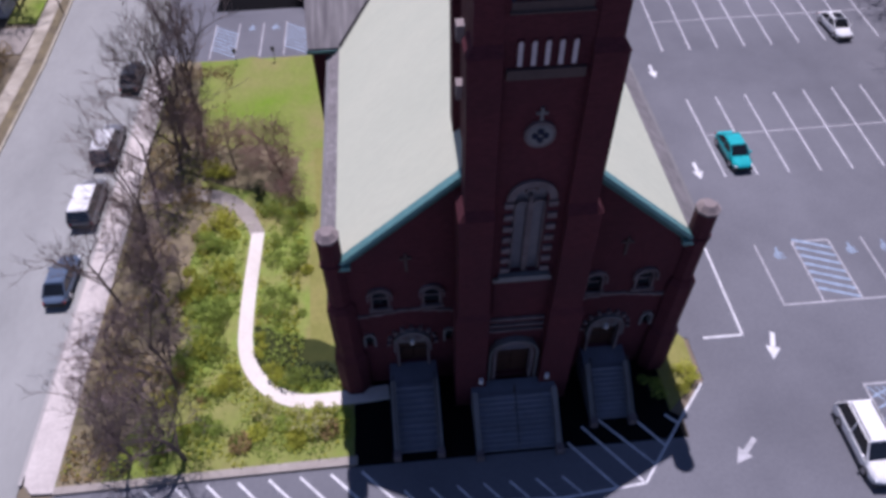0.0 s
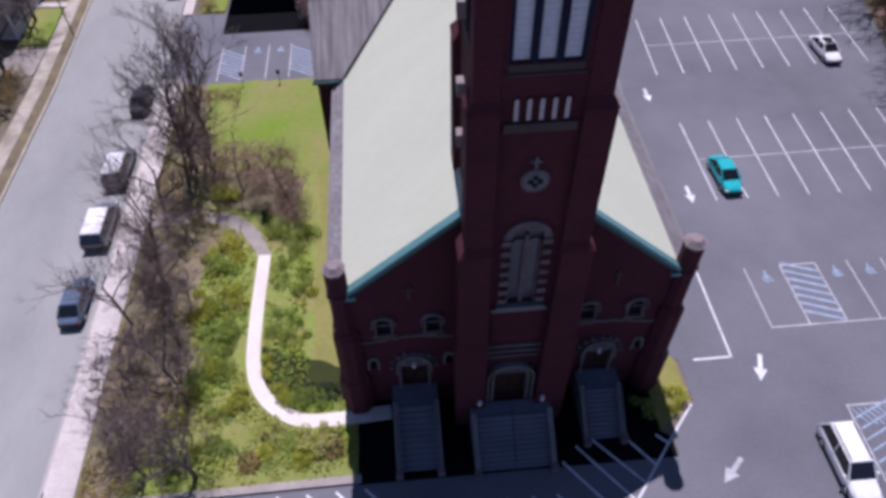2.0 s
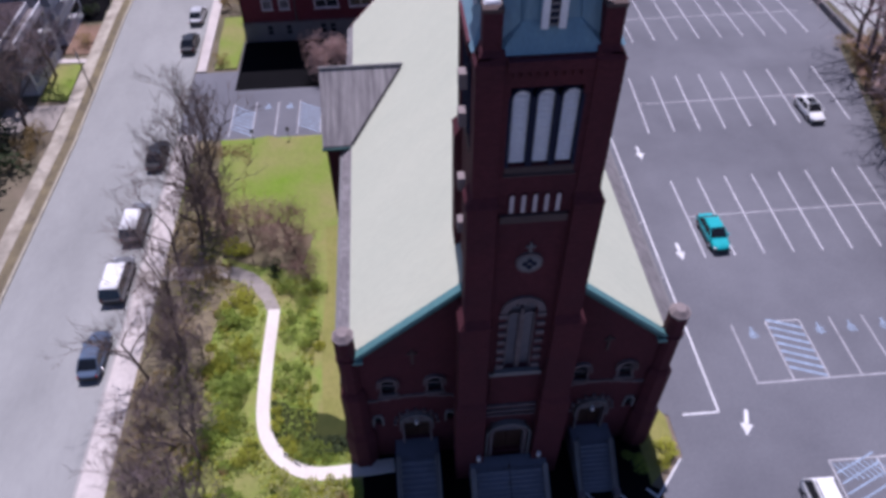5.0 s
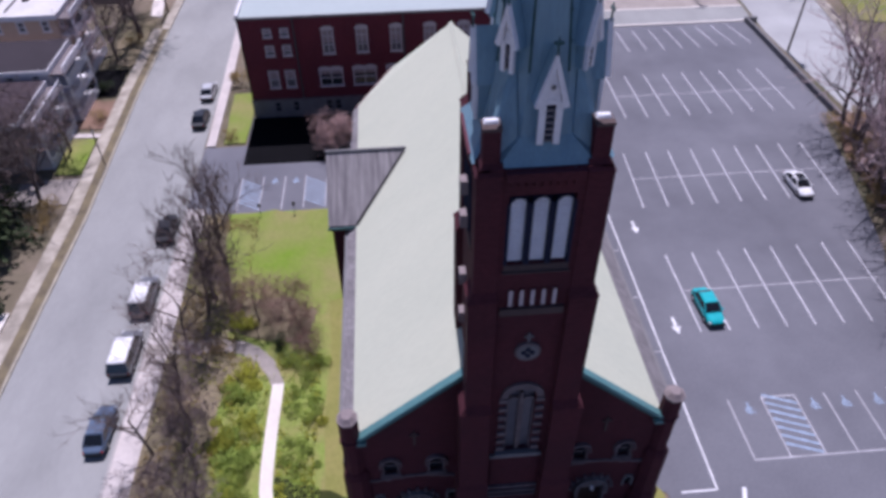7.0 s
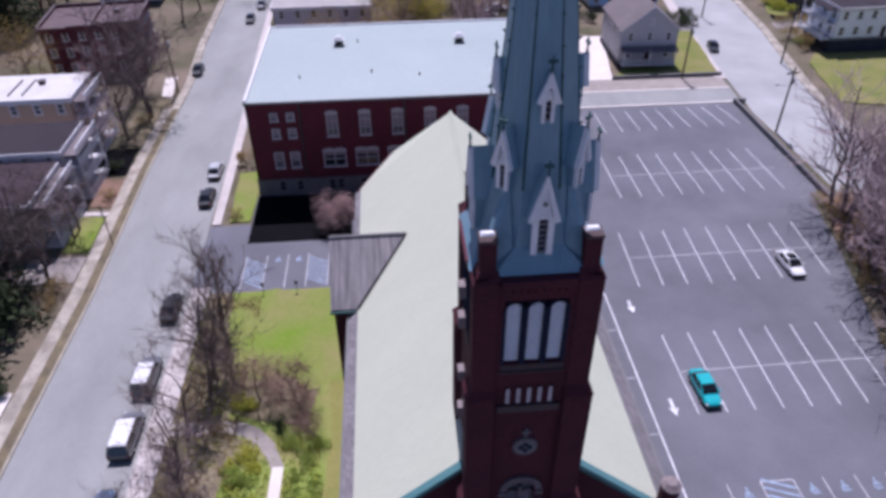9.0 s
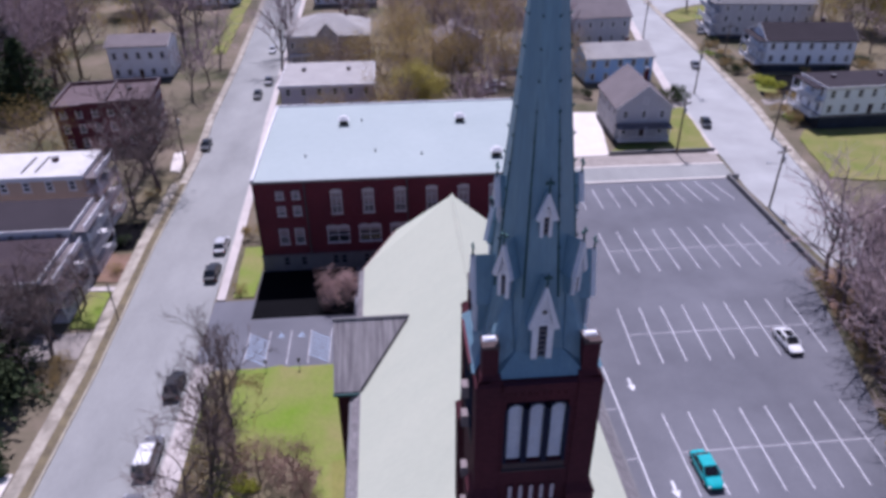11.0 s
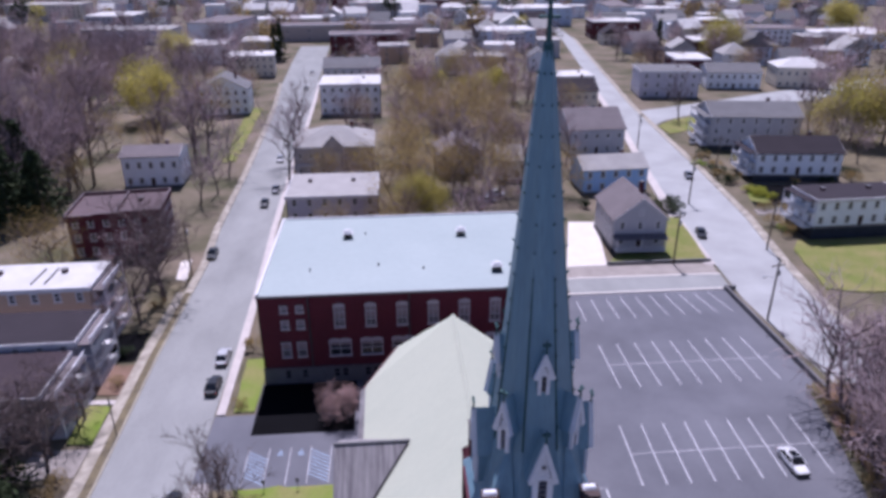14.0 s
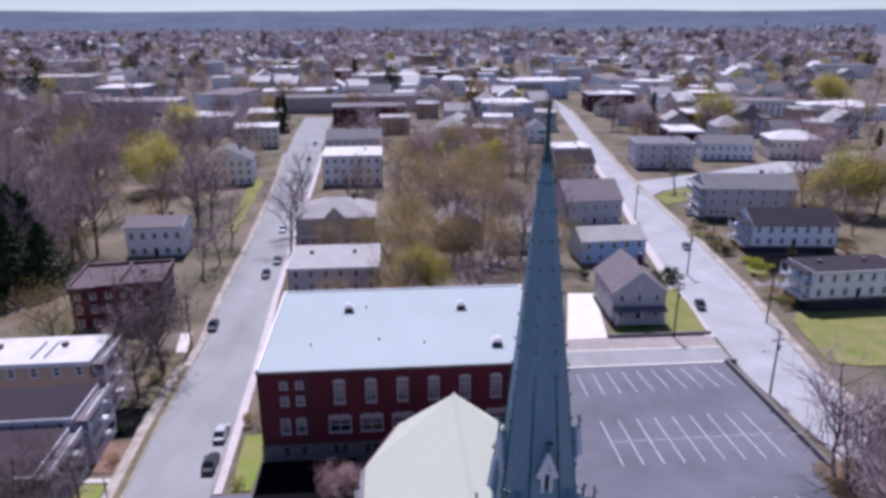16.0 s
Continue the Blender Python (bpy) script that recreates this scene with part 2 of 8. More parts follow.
M = dict(
    earth=mat("earth", (0.215, 0.17, 0.13), 0.95, (0.085, 0.084, 0.045), 0.07, 1.2, 0.03, amount=0.3, detail=8),
    # blue distance haze is mixed into the ridge's colour
    hazy_ridge=mat("hazy_ridge_woods", (0.105, 0.13, 0.17), 1.0, (0.07, 0.09, 0.125), 0.004, 0.03, 0.0, amount=0.4, grit=0.2),
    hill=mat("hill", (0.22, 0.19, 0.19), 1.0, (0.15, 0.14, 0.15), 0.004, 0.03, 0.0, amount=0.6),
    asphalt_lot=mat("asphalt_lot", (0.182, 0.184, 0.207), 0.88, (0.116, 0.117, 0.136), 0.085, 5.0, 0.002, amount=0.42, detail=10, grit=0.08),
    asphalt_road=mat("asphalt_road", (0.335, 0.338, 0.328), 0.9, (0.245, 0.248, 0.243), 0.16, 3.0, 0.002, amount=0.4, detail=9, stretch=(1, 0.45, 1), grit=0.04),
    asphalt_pale=mat("sun_bleached_asphalt", (0.42, 0.425, 0.42), 0.9, (0.32, 0.322, 0.32), 0.12, 3.0, 0.002, amount=0.4, detail=8, grit=0.04),
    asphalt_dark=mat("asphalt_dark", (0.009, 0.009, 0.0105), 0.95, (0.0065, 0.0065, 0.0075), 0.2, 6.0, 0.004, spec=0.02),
    concrete=mat("concrete", (0.62, 0.565, 0.535), 0.9, (0.44, 0.395, 0.375), 0.35, 5.0, 0.004, amount=0.6),
    # tree-shade dapples and dirt are both put into these two tones
    concrete_dappled=mat("dappled_concrete", (0.5, 0.45, 0.38), 0.9, (0.22, 0.195, 0.16), 0.5, 5.0, 0.004, amount=0.35, detail=8),
    concrete_old=mat("concrete_old", (0.38, 0.34, 0.31), 0.9, (0.26, 0.23, 0.21), 0.5, 5.0, 0.006, amount=0.5),
    concrete_white=mat("concrete_white", (0.74, 0.69, 0.64), 0.9, (0.64, 0.58, 0.53), 0.4, 6.0, 0.003),
    kerb=mat("kerb_stone", (0.42, 0.40, 0.38), 0.85, (0.33, 0.31, 0.3), 0.6, 5.0, 0.004),
    paint=mat("road_paint", (0.78, 0.78, 0.8), 0.7, (0.5, 0.5, 0.52), 1.6, 9.0, 0.0, amount=0.35),
    paint_stall=mat("stall_paint", (0.72, 0.71, 0.74), 0.7, (0.42, 0.42, 0.45), 0.9, 9.0, 0.0, amount=0.4),
    paint_worn=mat("road_paint_worn", (0.52, 0.51, 0.54), 0.75, (0.3, 0.3, 0.32), 1.4, 8.0, 0.0, amount=0.4),
    paint_blue=mat("road_paint_blue", (0.36, 0.46, 0.6), 0.75, (0.21, 0.26, 0.33), 1.4, 8.0, 0.0, amount=0.4),
    paint_yellow=mat("kerb_paint_yellow", (0.42, 0.38, 0.29), 0.75, (0.27, 0.25, 0.21), 0.8, 8.0, 0.0, amount=0.4),
    lawn=mat("lawn", (0.15, 0.245, 0.024), 0.95, (0.26, 0.235, 0.095), 0.14, 3.0, 0.03, amount=0.4, detail=8),
    lawn_dull=mat("patchy_lawn", (0.15, 0.185, 0.04), 0.95, (0.25, 0.22, 0.09), 0.22, 3.0, 0.03, amount=0.35, detail=8),
    lawn_tan=mat("lawn_tan", (0.28, 0.25, 0.09), 0.95, (0.20, 0.21, 0.055), 0.3, 3.0, 0.03, amount=0.5, detail=8),
    garden=mat("garden_ground", (0.205, 0.285, 0.055), 0.95, (0.255, 0.24, 0.085), 0.3, 2.5, 0.05, amount=0.22, detail=9),
    bed=mat("leaf_litter", (0.25, 0.2, 0.135), 0.95, (0.155, 0.14, 0.075), 0.28, 3.0, 0.05, amount=0.35, detail=9),
    litter_red=mat("reddish_leaf_litter", (0.27, 0.165, 0.125), 0.95, (0.16, 0.11, 0.075), 0.3, 3.0, 0.05, amount=0.35, detail=9),
    litter_dark=mat("dark_verge", (0.12, 0.1, 0.07), 0.95, (0.2, 0.165, 0.1), 0.6, 3.0, 0.04, amount=0.3, detail=8),
    patch_green=mat("ground_cover", (0.03, 0.04, 0.01), 0.9, (0.045, 0.052, 0.014), 1.2, 8.0, 0.04),
    brick=courses("dark_red_brick", (0.09, 0.0215, 0.0295), (0.065, 0.0185, 0.026), (1.3, 1.6, 1.6), 0.22, 0.075),
    brick_school=courses("red_brick", (0.145, 0.028, 0.04), (0.11, 0.024, 0.034), (1.3, 1.6, 1.6), 0.22, 0.075),
    brick_old=courses("old_red_brick", (0.125, 0.03, 0.045), (0.1, 0.027, 0.04), (1.3, 1.6, 1.6), 0.22, 0.075),
    brick_brown=courses("brown_brick", (0.105, 0.025, 0.033), (0.085, 0.023, 0.03), (1.3, 1.6, 1.6), 0.22, 0.075),
    # trim stone, darkened in the colour for the shaded church front
    stone=mat("shade_toned_stone", (0.185, 0.15, 0.158), 0.85, (0.12, 0.095, 0.1), 1.6, 7.0, 0.006, amount=0.3),
    # the same stone in a paler copy for sunlit caps and corbels
    stone_cap=mat("lit_stone", (0.27, 0.225, 0.225), 0.85, (0.2, 0.165, 0.165), 0.7, 7.0, 0.006),
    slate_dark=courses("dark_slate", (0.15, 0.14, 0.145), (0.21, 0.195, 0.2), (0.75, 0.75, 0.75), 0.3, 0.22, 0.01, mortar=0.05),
    stone_dark=mat("brown_stone", (0.105, 0.075, 0.072), 0.85, (0.075, 0.055, 0.055), 0.7, 7.0, 0.006),
    stone_grey=mat("grey_stone", (0.20, 0.195, 0.20), 0.85, (0.145, 0.14, 0.145), 0.7, 7.0, 0.006),
    roof_pale=mat("pale_roof_shingle", (0.54, 0.555, 0.435), 0.8, (0.49, 0.515, 0.405), 0.3, 5.0, 0.0, amount=0.5, detail=5, grit=0.04, stretch=(0.35, 1.0, 0.35)),
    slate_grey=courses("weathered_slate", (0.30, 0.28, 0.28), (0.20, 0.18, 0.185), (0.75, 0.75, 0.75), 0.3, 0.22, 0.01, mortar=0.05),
    shingle_worn=mat("streaked_shingles", (0.36, 0.335, 0.335), 0.9, (0.17, 0.155, 0.165), 0.9, 7.0, 0.006, amount=0.35, detail=6, stretch=(2.6, 0.22, 0.22)),
    slate_green=mat("green_slate", (0.15, 0.278, 0.362), 0.45, (0.205, 0.34, 0.405), 1.0, 6.0, 0.004, amount=0.5, detail=6, stretch=(1.6, 1.6, 0.12), grit=0.12),
    copper=mat("green_copper", (0.12, 0.29, 0.29), 0.6, (0.08, 0.2, 0.21), 1.1, 9.0, 0.003, metal=0.2),
    copper_dark=mat("dark_copper", (0.035, 0.085, 0.09), 0.55, (0.06, 0.13, 0.13), 1.4, 9.0, 0.003, metal=0.3),
    white_wood=mat("white_painted_wood", (0.84, 0.84, 0.86), 0.6, (0.72, 0.72, 0.76), 0.9, 8.0, 0.002),
    white_trim=mat("white_trim", (0.72, 0.71, 0.72), 0.6, (0.6, 0.59, 0.6), 1.2, 9.0, 0.0),
    trim_worn=mat("weathered_trim", (0.6, 0.54, 0.56), 0.7, (0.48, 0.43, 0.45), 1.2, 9.0, 0.0),
    dark_wood=mat("dark_oak", (0.06, 0.03, 0.022), 0.6, (0.04, 0.02, 0.016), 2.0, 12.0, 0.003),
    glass=mat("window_glass", (0.02, 0.024, 0.03), 0.06, (0.03, 0.034, 0.04), 0.3, 1.0, 0.0, spec=0.7),
    stained=mat("leaded_glass", (0.10, 0.10, 0.125), 0.25, (0.16, 0.15, 0.17), 2.2, 7.0, 0.004),
    blind_pale=mat("pale_roller_blind", (0.36, 0.285, 0.3), 0.8, (0.27, 0.21, 0.225), 0.9, 6.0, 0.0),
    blind=mat("window_blind", (0.15, 0.14, 0.165), 0.35, (0.075, 0.07, 0.085), 0.9, 4.0, 0.0, spec=0.5, amount=0.25),
    void=mat("dark_recess", (0.02, 0.024, 0.05), 0.9, (0.015, 0.018, 0.04), 1.0),
    granite=mat("granite_step", (0.19, 0.2, 0.245), 0.8, (0.14, 0.15, 0.18), 0.8, 11.0, 0.003),
    basement=mat("dark_painted_basement", (0.05, 0.055, 0.075), 0.8, (0.035, 0.038, 0.05), 0.8, 6.0, 0.003),
    iron=mat("black_iron", (0.03, 0.03, 0.033), 0.5, (0.05, 0.045, 0.04), 3.0, 15.0, 0.0, metal=0.6),
    steel=mat("galvanised_steel", (0.45, 0.46, 0.48), 0.4, (0.36, 0.37, 0.39), 2.0, 15.0, 0.0, metal=0.8),
    roof_white=mat("white_roof_membrane", (0.4, 0.455, 0.445), 0.75, (0.33, 0.385, 0.38), 0.09, 1.2, 0.0, amount=0.8, detail=5, grit=0.03),
    bark=mat("grey_bark", (0.16, 0.125, 0.115), 0.95, (0.11, 0.085, 0.08), 1.5, 14.0, 0.01, stretch=(1, 1, 0.3)),
    twig=mat("bare_twigs", (0.55, 0.43, 0.435), 0.95, (0.37, 0.285, 0.29), 0.8, 6.0, 0.0, vary=0.2),
    twig_mid=mat("grey_brown_twigs", (0.33, 0.255, 0.26), 0.95, (0.22, 0.17, 0.175), 0.8, 6.0, 0.0, vary=0.25),
    twig_dark=mat("dark_bare_twigs", (0.165, 0.125, 0.115), 0.95, (0.12, 0.09, 0.085), 0.8, 6.0, 0.0, vary=0.2),
    # twigs of the far slopes, paled in the colour for distance haze
    twig_hazy=mat("haze_paled_twigs", (0.56, 0.48, 0.49), 0.95, (0.38, 0.32, 0.335), 0.01, 0.2, 0.0),
    twig_red=mat("budding_red_twigs", (0.28, 0.175, 0.15), 0.95, (0.2, 0.125, 0.105), 0.9, 6.0, 0.0, vary=0.15),
    leaf_yellow=mat("spring_yellow_leaves", (0.55, 0.49, 0.13), 0.8, (0.38, 0.33, 0.1), 0.5, 5.0, 0.0, vary=0.15),
    leaf_green=mat("spring_green_leaves", (0.33, 0.41, 0.085), 0.8, (0.21, 0.29, 0.06), 0.7, 5.0, 0.0, vary=0.2),
    leaf_lime=mat("lime_leaves", (0.48, 0.47, 0.07), 0.8, (0.31, 0.35, 0.05), 0.7, 5.0, 0.0, vary=0.15),
    leaf_tan=mat("dry_tan_leaves", (0.34, 0.25, 0.11), 0.9, (0.26, 0.19, 0.085), 0.7, 5.0, 0.0, vary=0.2),
    leaf_pink=mat("pale_pink_buds", (0.62, 0.43, 0.4), 0.9, (0.46, 0.31, 0.29), 0.7, 5.0, 0.0, vary=0.2),
    leaf_olive=mat("olive_buds", (0.45, 0.34, 0.12), 0.9, (0.32, 0.235, 0.1), 0.5, 5.0, 0.0, vary=0.2),
    leaf_rust=mat("rust_buds", (0.33, 0.2, 0.16), 0.9, (0.24, 0.15, 0.12), 0.7, 5.0, 0.0, vary=0.2),
    blossom=mat("cream_blossom", (0.62, 0.58, 0.33), 0.8, (0.45, 0.45, 0.2), 1.5, 9.0, 0.0),
    needles=mat("conifer_needles", (0.03, 0.045, 0.022), 0.9, (0.045, 0.06, 0.025), 0.8, 6.0, 0.0, vary=0.2),
    tyre=mat("tyre_rubber", (0.02, 0.02, 0.021), 0.9),
    chrome=mat("wheel_alloy", (0.5, 0.5, 0.52), 0.3, metal=0.9),
    car_glass=mat("car_glass", (0.012, 0.014, 0.017), 0.05, spec=0.8),
    lamp_glass=mat("headlamp_glass", (0.75, 0.77, 0.8), 0.15),
    lamp_red=mat("tail_lamp_red", (0.4, 0.02, 0.02), 0.2),
    pole_wood=mat("pole_wood", (0.15, 0.115, 0.09), 0.9, (0.10, 0.08, 0.065), 2.0, 12.0, 0.004, stretch=(1, 1, 0.2)),
)
for key in ("slate_green", "copper", "steel", "chrome", "iron", "white_wood", "lamp_glass", "stained"):
    M[key].node_tree.nodes["Principled BSDF"].inputs["Specular IOR Level"].default_value = 0.5
for key in [k for k in M if k.startswith("leaf_") or k == "blossom"]:
    # thin leaves let part of the light through
    nt = M[key].node_tree
    pb, ou = nt.nodes["Principled BSDF"], nt.nodes["Material Output"]
    tl, mx = nt.nodes.new("ShaderNodeBsdfTranslucent"), nt.nodes.new("ShaderNodeMixShader")
    nt.links.new(pb.inputs["Base Color"].links[0].from_socket, tl.inputs["Color"])
    mx.inputs[0].default_value = 0.55 if key == "leaf_yellow" else 0.4
    nt.links.new(pb.outputs[0], mx.inputs[1])
    nt.links.new(tl.outputs[0], mx.inputs[2])
    nt.links.new(mx.outputs[0], ou.inputs["Surface"])


def car_paint(name, c):
    return mat(name, c, 0.3, tuple(x * 0.93 for x in c), 0.6, 3.0, 0.0, coat=0.5, spec=0.5)
def siding(name, c):
    m = mat(name, c, 0.7, tuple(x * 0.9 for x in c), 0.25, 5.0, 0.004, vary=0.0)
    return m
def shingle(name, c):
    return mat(name, c, 0.9, tuple(x * 0.78 for x in c), 0.35, 6.0, 0.006)
SID = {k: siding("siding_" + k, c) for k, c in dict(white=(0.9, 0.93, 0.98), cream=(0.72, 0.67, 0.58), tan=(0.5, 0.36, 0.26), grey=(0.5, 0.5, 0.53),
       blue=(0.40, 0.62, 0.92), paleblue=(0.55, 0.64, 0.78), lilac=(0.57, 0.55, 0.62), taupe=(0.46, 0.41, 0.39), green=(0.3, 0.36, 0.3)).items()}
SHG = {k: shingle("shingle_" + k, c) for k, c in dict(grey=(0.20, 0.195, 0.2), dark=(0.045, 0.037, 0.044), brown=(0.062, 0.045, 0.052), pale=(0.42, 0.40, 0.385),
       taupe=(0.22, 0.19, 0.195), white=(0.68, 0.66, 0.64), rose=(0.155, 0.115, 0.12), green=(0.14, 0.2, 0.17)).items()}


# ---- mesh helpers ----
def finish(bm, name, material):
    bmesh.ops.recalc_face_normals(bm, faces=bm.faces)
    me = bpy.data.meshes.new(name)
    bm.to_mesh(me)
    bm.free()
    me.materials.append(material)
    return me


def part(name, bm, material, parent, label=""):
    """Links a bmesh, or a finished mesh, as one part under its thing."""
    me = bm if isinstance(bm, bpy.types.Mesh) else finish(bm, name, material)
    ob = new(name, me)
    ob.parent = parent
    if label:
        ob["label"] = label
    return ob


def thing(name, label, category, m=None, group="", kind=""):
    ob = new(name)
    ob.empty_display_size = 0.3
    if m is not None:
        ob.matrix_basis = m
    return tagged(ob, label, category, group, kind)


def solid(name, bm, material, label, category, group="", kind="", m=None):
    ob = new(name, finish(bm, name, material))
    if m is not None:
        ob.matrix_basis = m
    return tagged(ob, label, category, group, kind)


def box(bm, x0, y0, z0, x1, y1, z1, m=None):
    vs = [bm.verts.new(v) for v in ((x0, y0, z0), (x1, y0, z0), (x1, y1, z0), (x0, y1, z0), (x0, y0, z1), (x1, y0, z1), (x1, y1, z1), (x0, y1, z1))]
    for f in ((3, 2, 1, 0), (4, 5, 6, 7), (0, 1, 5, 4), (1, 2, 6, 5), (2, 3, 7, 6), (3, 0, 4, 7)):
        bm.faces.new([vs[i] for i in f])
    if m is not None:
        bmesh.ops.transform(bm, matrix=m, verts=vs)
    return bm


def boxes(*rows):
    bm = bmesh.new()
    for r in rows:
        box(bm, *r)
    return bm


def prism(bm, pts, z0, z1, top=None):
    """A prism over a plan; top: another plan of as many points for the upper end."""
    a = [bm.verts.new((x, y, z0)) for x, y in pts]
    b = [bm.verts.new((x, y, z1)) for x, y in (top or pts)]
    n = len(pts)
    bm.faces.new(a[::-1])
    bm.faces.new(b)
    for i in range(n):
        bm.faces.new((a[i], a[(i + 1) % n], b[(i + 1) % n], b[i]))
    return bm


def slab_y(bm, prof, y0, y1):
    """A plan in x and z drawn out along y."""
    a = [bm.verts.new((x, y0, z)) for x, z in prof]
    b = [bm.verts.new((x, y1, z)) for x, z in prof]
    n = len(prof)
    bm.faces.new(a)
    bm.faces.new(b[::-1])
    for i in range(n):
        bm.faces.new((b[i], b[(i + 1) % n], a[(i + 1) % n], a[i]))
    return bm


def ring(r, n, cx=0, cy=0, turn=0.0):
    return [(cx + r * math.cos(turn + 2 * math.pi * i / n), cy + r * math.sin(turn + 2 * math.pi * i / n)) for i in range(n)]


def cylinder(bm, p, q, r0, r1=None, n=8):
    p, q = Vector(p), Vector(q)
    r1 = r0 if r1 is None else r1
    d = (q - p).normalized()
    u = d.orthogonal().normalized()
    v = d.cross(u)
    a = [bm.verts.new(p + r0 * (u * math.cos(2 * math.pi * i / n) + v * math.sin(2 * math.pi * i / n))) for i in range(n)]
    b = [bm.verts.new(q + r1 * (u * math.cos(2 * math.pi * i / n) + v * math.sin(2 * math.pi * i / n))) for i in range(n)]
    bm.faces.new(a[::-1])
    bm.faces.new(b)
    for i in range(n):
        bm.faces.new((a[i], a[(i + 1) % n], b[(i + 1) % n], b[i]))
    return bm


def arch_outline(w, spring, pointed=0.0, n=9, z0=0.0):
    """Outline of an arched opening, from its lower left round to its lower right; x and z."""
    pts = [(-w / 2, z0)]
    r = w / 2
    for i in range(n + 1):
        a = math.pi * (1 - i / n)
        x, z = r * math.cos(a), r * math.sin(a)
        pts.append((x, spring + z * (1 + pointed)))
    pts.append((w / 2, z0))
    return pts


def arch_plate(bm, w, spring, y0, y1, pointed=0.0, cx=0.0, z0=0.0, n=9):
    slab_y(bm, [(cx + x, z) for x, z in arch_outline(w, spring, pointed, n, z0)][::-1], y0, y1)
    return bm


def arch_band(bm, w, spring, thick, y0, y1, pointed=0.0, cx=0.0, z0=0.0, n=9, legs=True):
    """A stone surround that follows an arch."""
    a = arch_outline(w, spring, pointed, n, z0)
    b = arch_outline(w + 2 * thick, spring, pointed, n, z0)
    if not legs:
        a, b = a[1:-1], b[1:-1]
    for i in range(len(a) - 1):
        q = [a[i], a[i + 1], b[i + 1], b[i]]
        lo = [bm.verts.new((cx + x, y0, z)) for x, z in q]
        hi = [bm.verts.new((cx + x, y1, z)) for x, z in q]
        bm.faces.new(lo)
        bm.faces.new(hi[::-1])
        for k in range(4):
            bm.faces.new((lo[k], hi[k], hi[(k + 1) % 4], lo[(k + 1) % 4]))
    bmesh.ops.remove_doubles(bm, verts=bm.verts, dist=0.0004)
    return bm


def strip(pts, width):
    """Plan outline of a band of that width along a line of points."""
    left, right = [], []
    for i, p in enumerate(pts):
        a, b = Vector(pts[max(i - 1, 0)]), Vector(pts[min(i + 1, len(pts) - 1)])
        d = (b - a).normalized()
        nrm = Vector((-d.y, d.x)) * width / 2
        left.append((p[0] + nrm.x, p[1] + nrm.y))
        right.append((p[0] - nrm.x, p[1] - nrm.y))
    return left, right


def ribbon(bm, left, right, z0, z1):
    """A slab between two edge lines with as many points each."""
    n = len(left)
    rows = [[bm.verts.new((*left[i], z1)), bm.verts.new((*right[i], z1)), bm.verts.new((*right[i], z0)), bm.verts.new((*left[i], z0))] for i in range(n)]
    for i in range(n - 1):
        for k in range(4):
            bm.faces.new((rows[i][k], rows[i][(k + 1) % 4], rows[i + 1][(k + 1) % 4], rows[i + 1][k]))
    bm.faces.new(rows[0])
    bm.faces.new(rows[-1][::-1])
    return bm


def holed_wall(bm, w, h, holes, depth=0.22, gable=0.0, base=0.0, m=None):
    """A wall over x from -w/2 to w/2 with its face at y = 0, cut by rectangles (x0, z0, x1, z1), with reveals."""
    start = set(bm.verts)
    xs = sorted({-w / 2, w / 2, *[v for q in holes for v in (q[0], q[2])]})
    zs = sorted({base, h, *[v for q in holes for v in (q[1], q[3])]})
    xs, zs = [x for x in xs if -w / 2 <= x <= w / 2], [z for z in zs if base <= z <= h]
    for i in range(len(xs) - 1):
        for j in range(len(zs) - 1):
            cx, cz = (xs[i] + xs[i + 1]) / 2, (zs[j] + zs[j + 1]) / 2
            if any(q[0] < cx < q[2] and q[1] < cz < q[3] for q in holes):
                continue
            bm.faces.new([bm.verts.new(v) for v in ((xs[i], 0, zs[j]), (xs[i + 1], 0, zs[j]), (xs[i + 1], 0, zs[j + 1]), (xs[i], 0, zs[j + 1]))])
    for x0, z0, x1, z1 in holes:
        f = [bm.verts.new((x, 0, z)) for x, z in ((x0, z0), (x1, z0), (x1, z1), (x0, z1))]
        g = [bm.verts.new((x, depth, z)) for x, z in ((x0, z0), (x1, z0), (x1, z1), (x0, z1))]
        for k in range(4):
            bm.faces.new((f[k], f[(k + 1) % 4], g[(k + 1) % 4], g[k]))
    if gable:
        bm.faces.new([bm.verts.new(v) for v in ((-w / 2, 0, h), (w / 2, 0, h), (0, 0, h + gable))])
    a, b = -w / 2, w / 2
    top = [(a, depth, base), (a, depth, h), (0, depth, h + gable), (b, depth, h), (b, depth, base)] if gable else [(a, depth, base), (a, depth, h), (b, depth, h), (b, depth, base)]
    rim = [(x, 0, z) for x, _, z in top]
    for k in range(len(top) - 1):
        bm.faces.new([bm.verts.new(v) for v in (rim[k], rim[k + 1], top[k + 1], top[k])])
    fresh = [v for v in bm.verts if v not in start]
    if m is not None:
        bmesh.ops.transform(bm, matrix=m, verts=fresh)
    bmesh.ops.remove_doubles(bm, verts=fresh, dist=0.0005)
    return bm


WINDOW_MESHES = {}


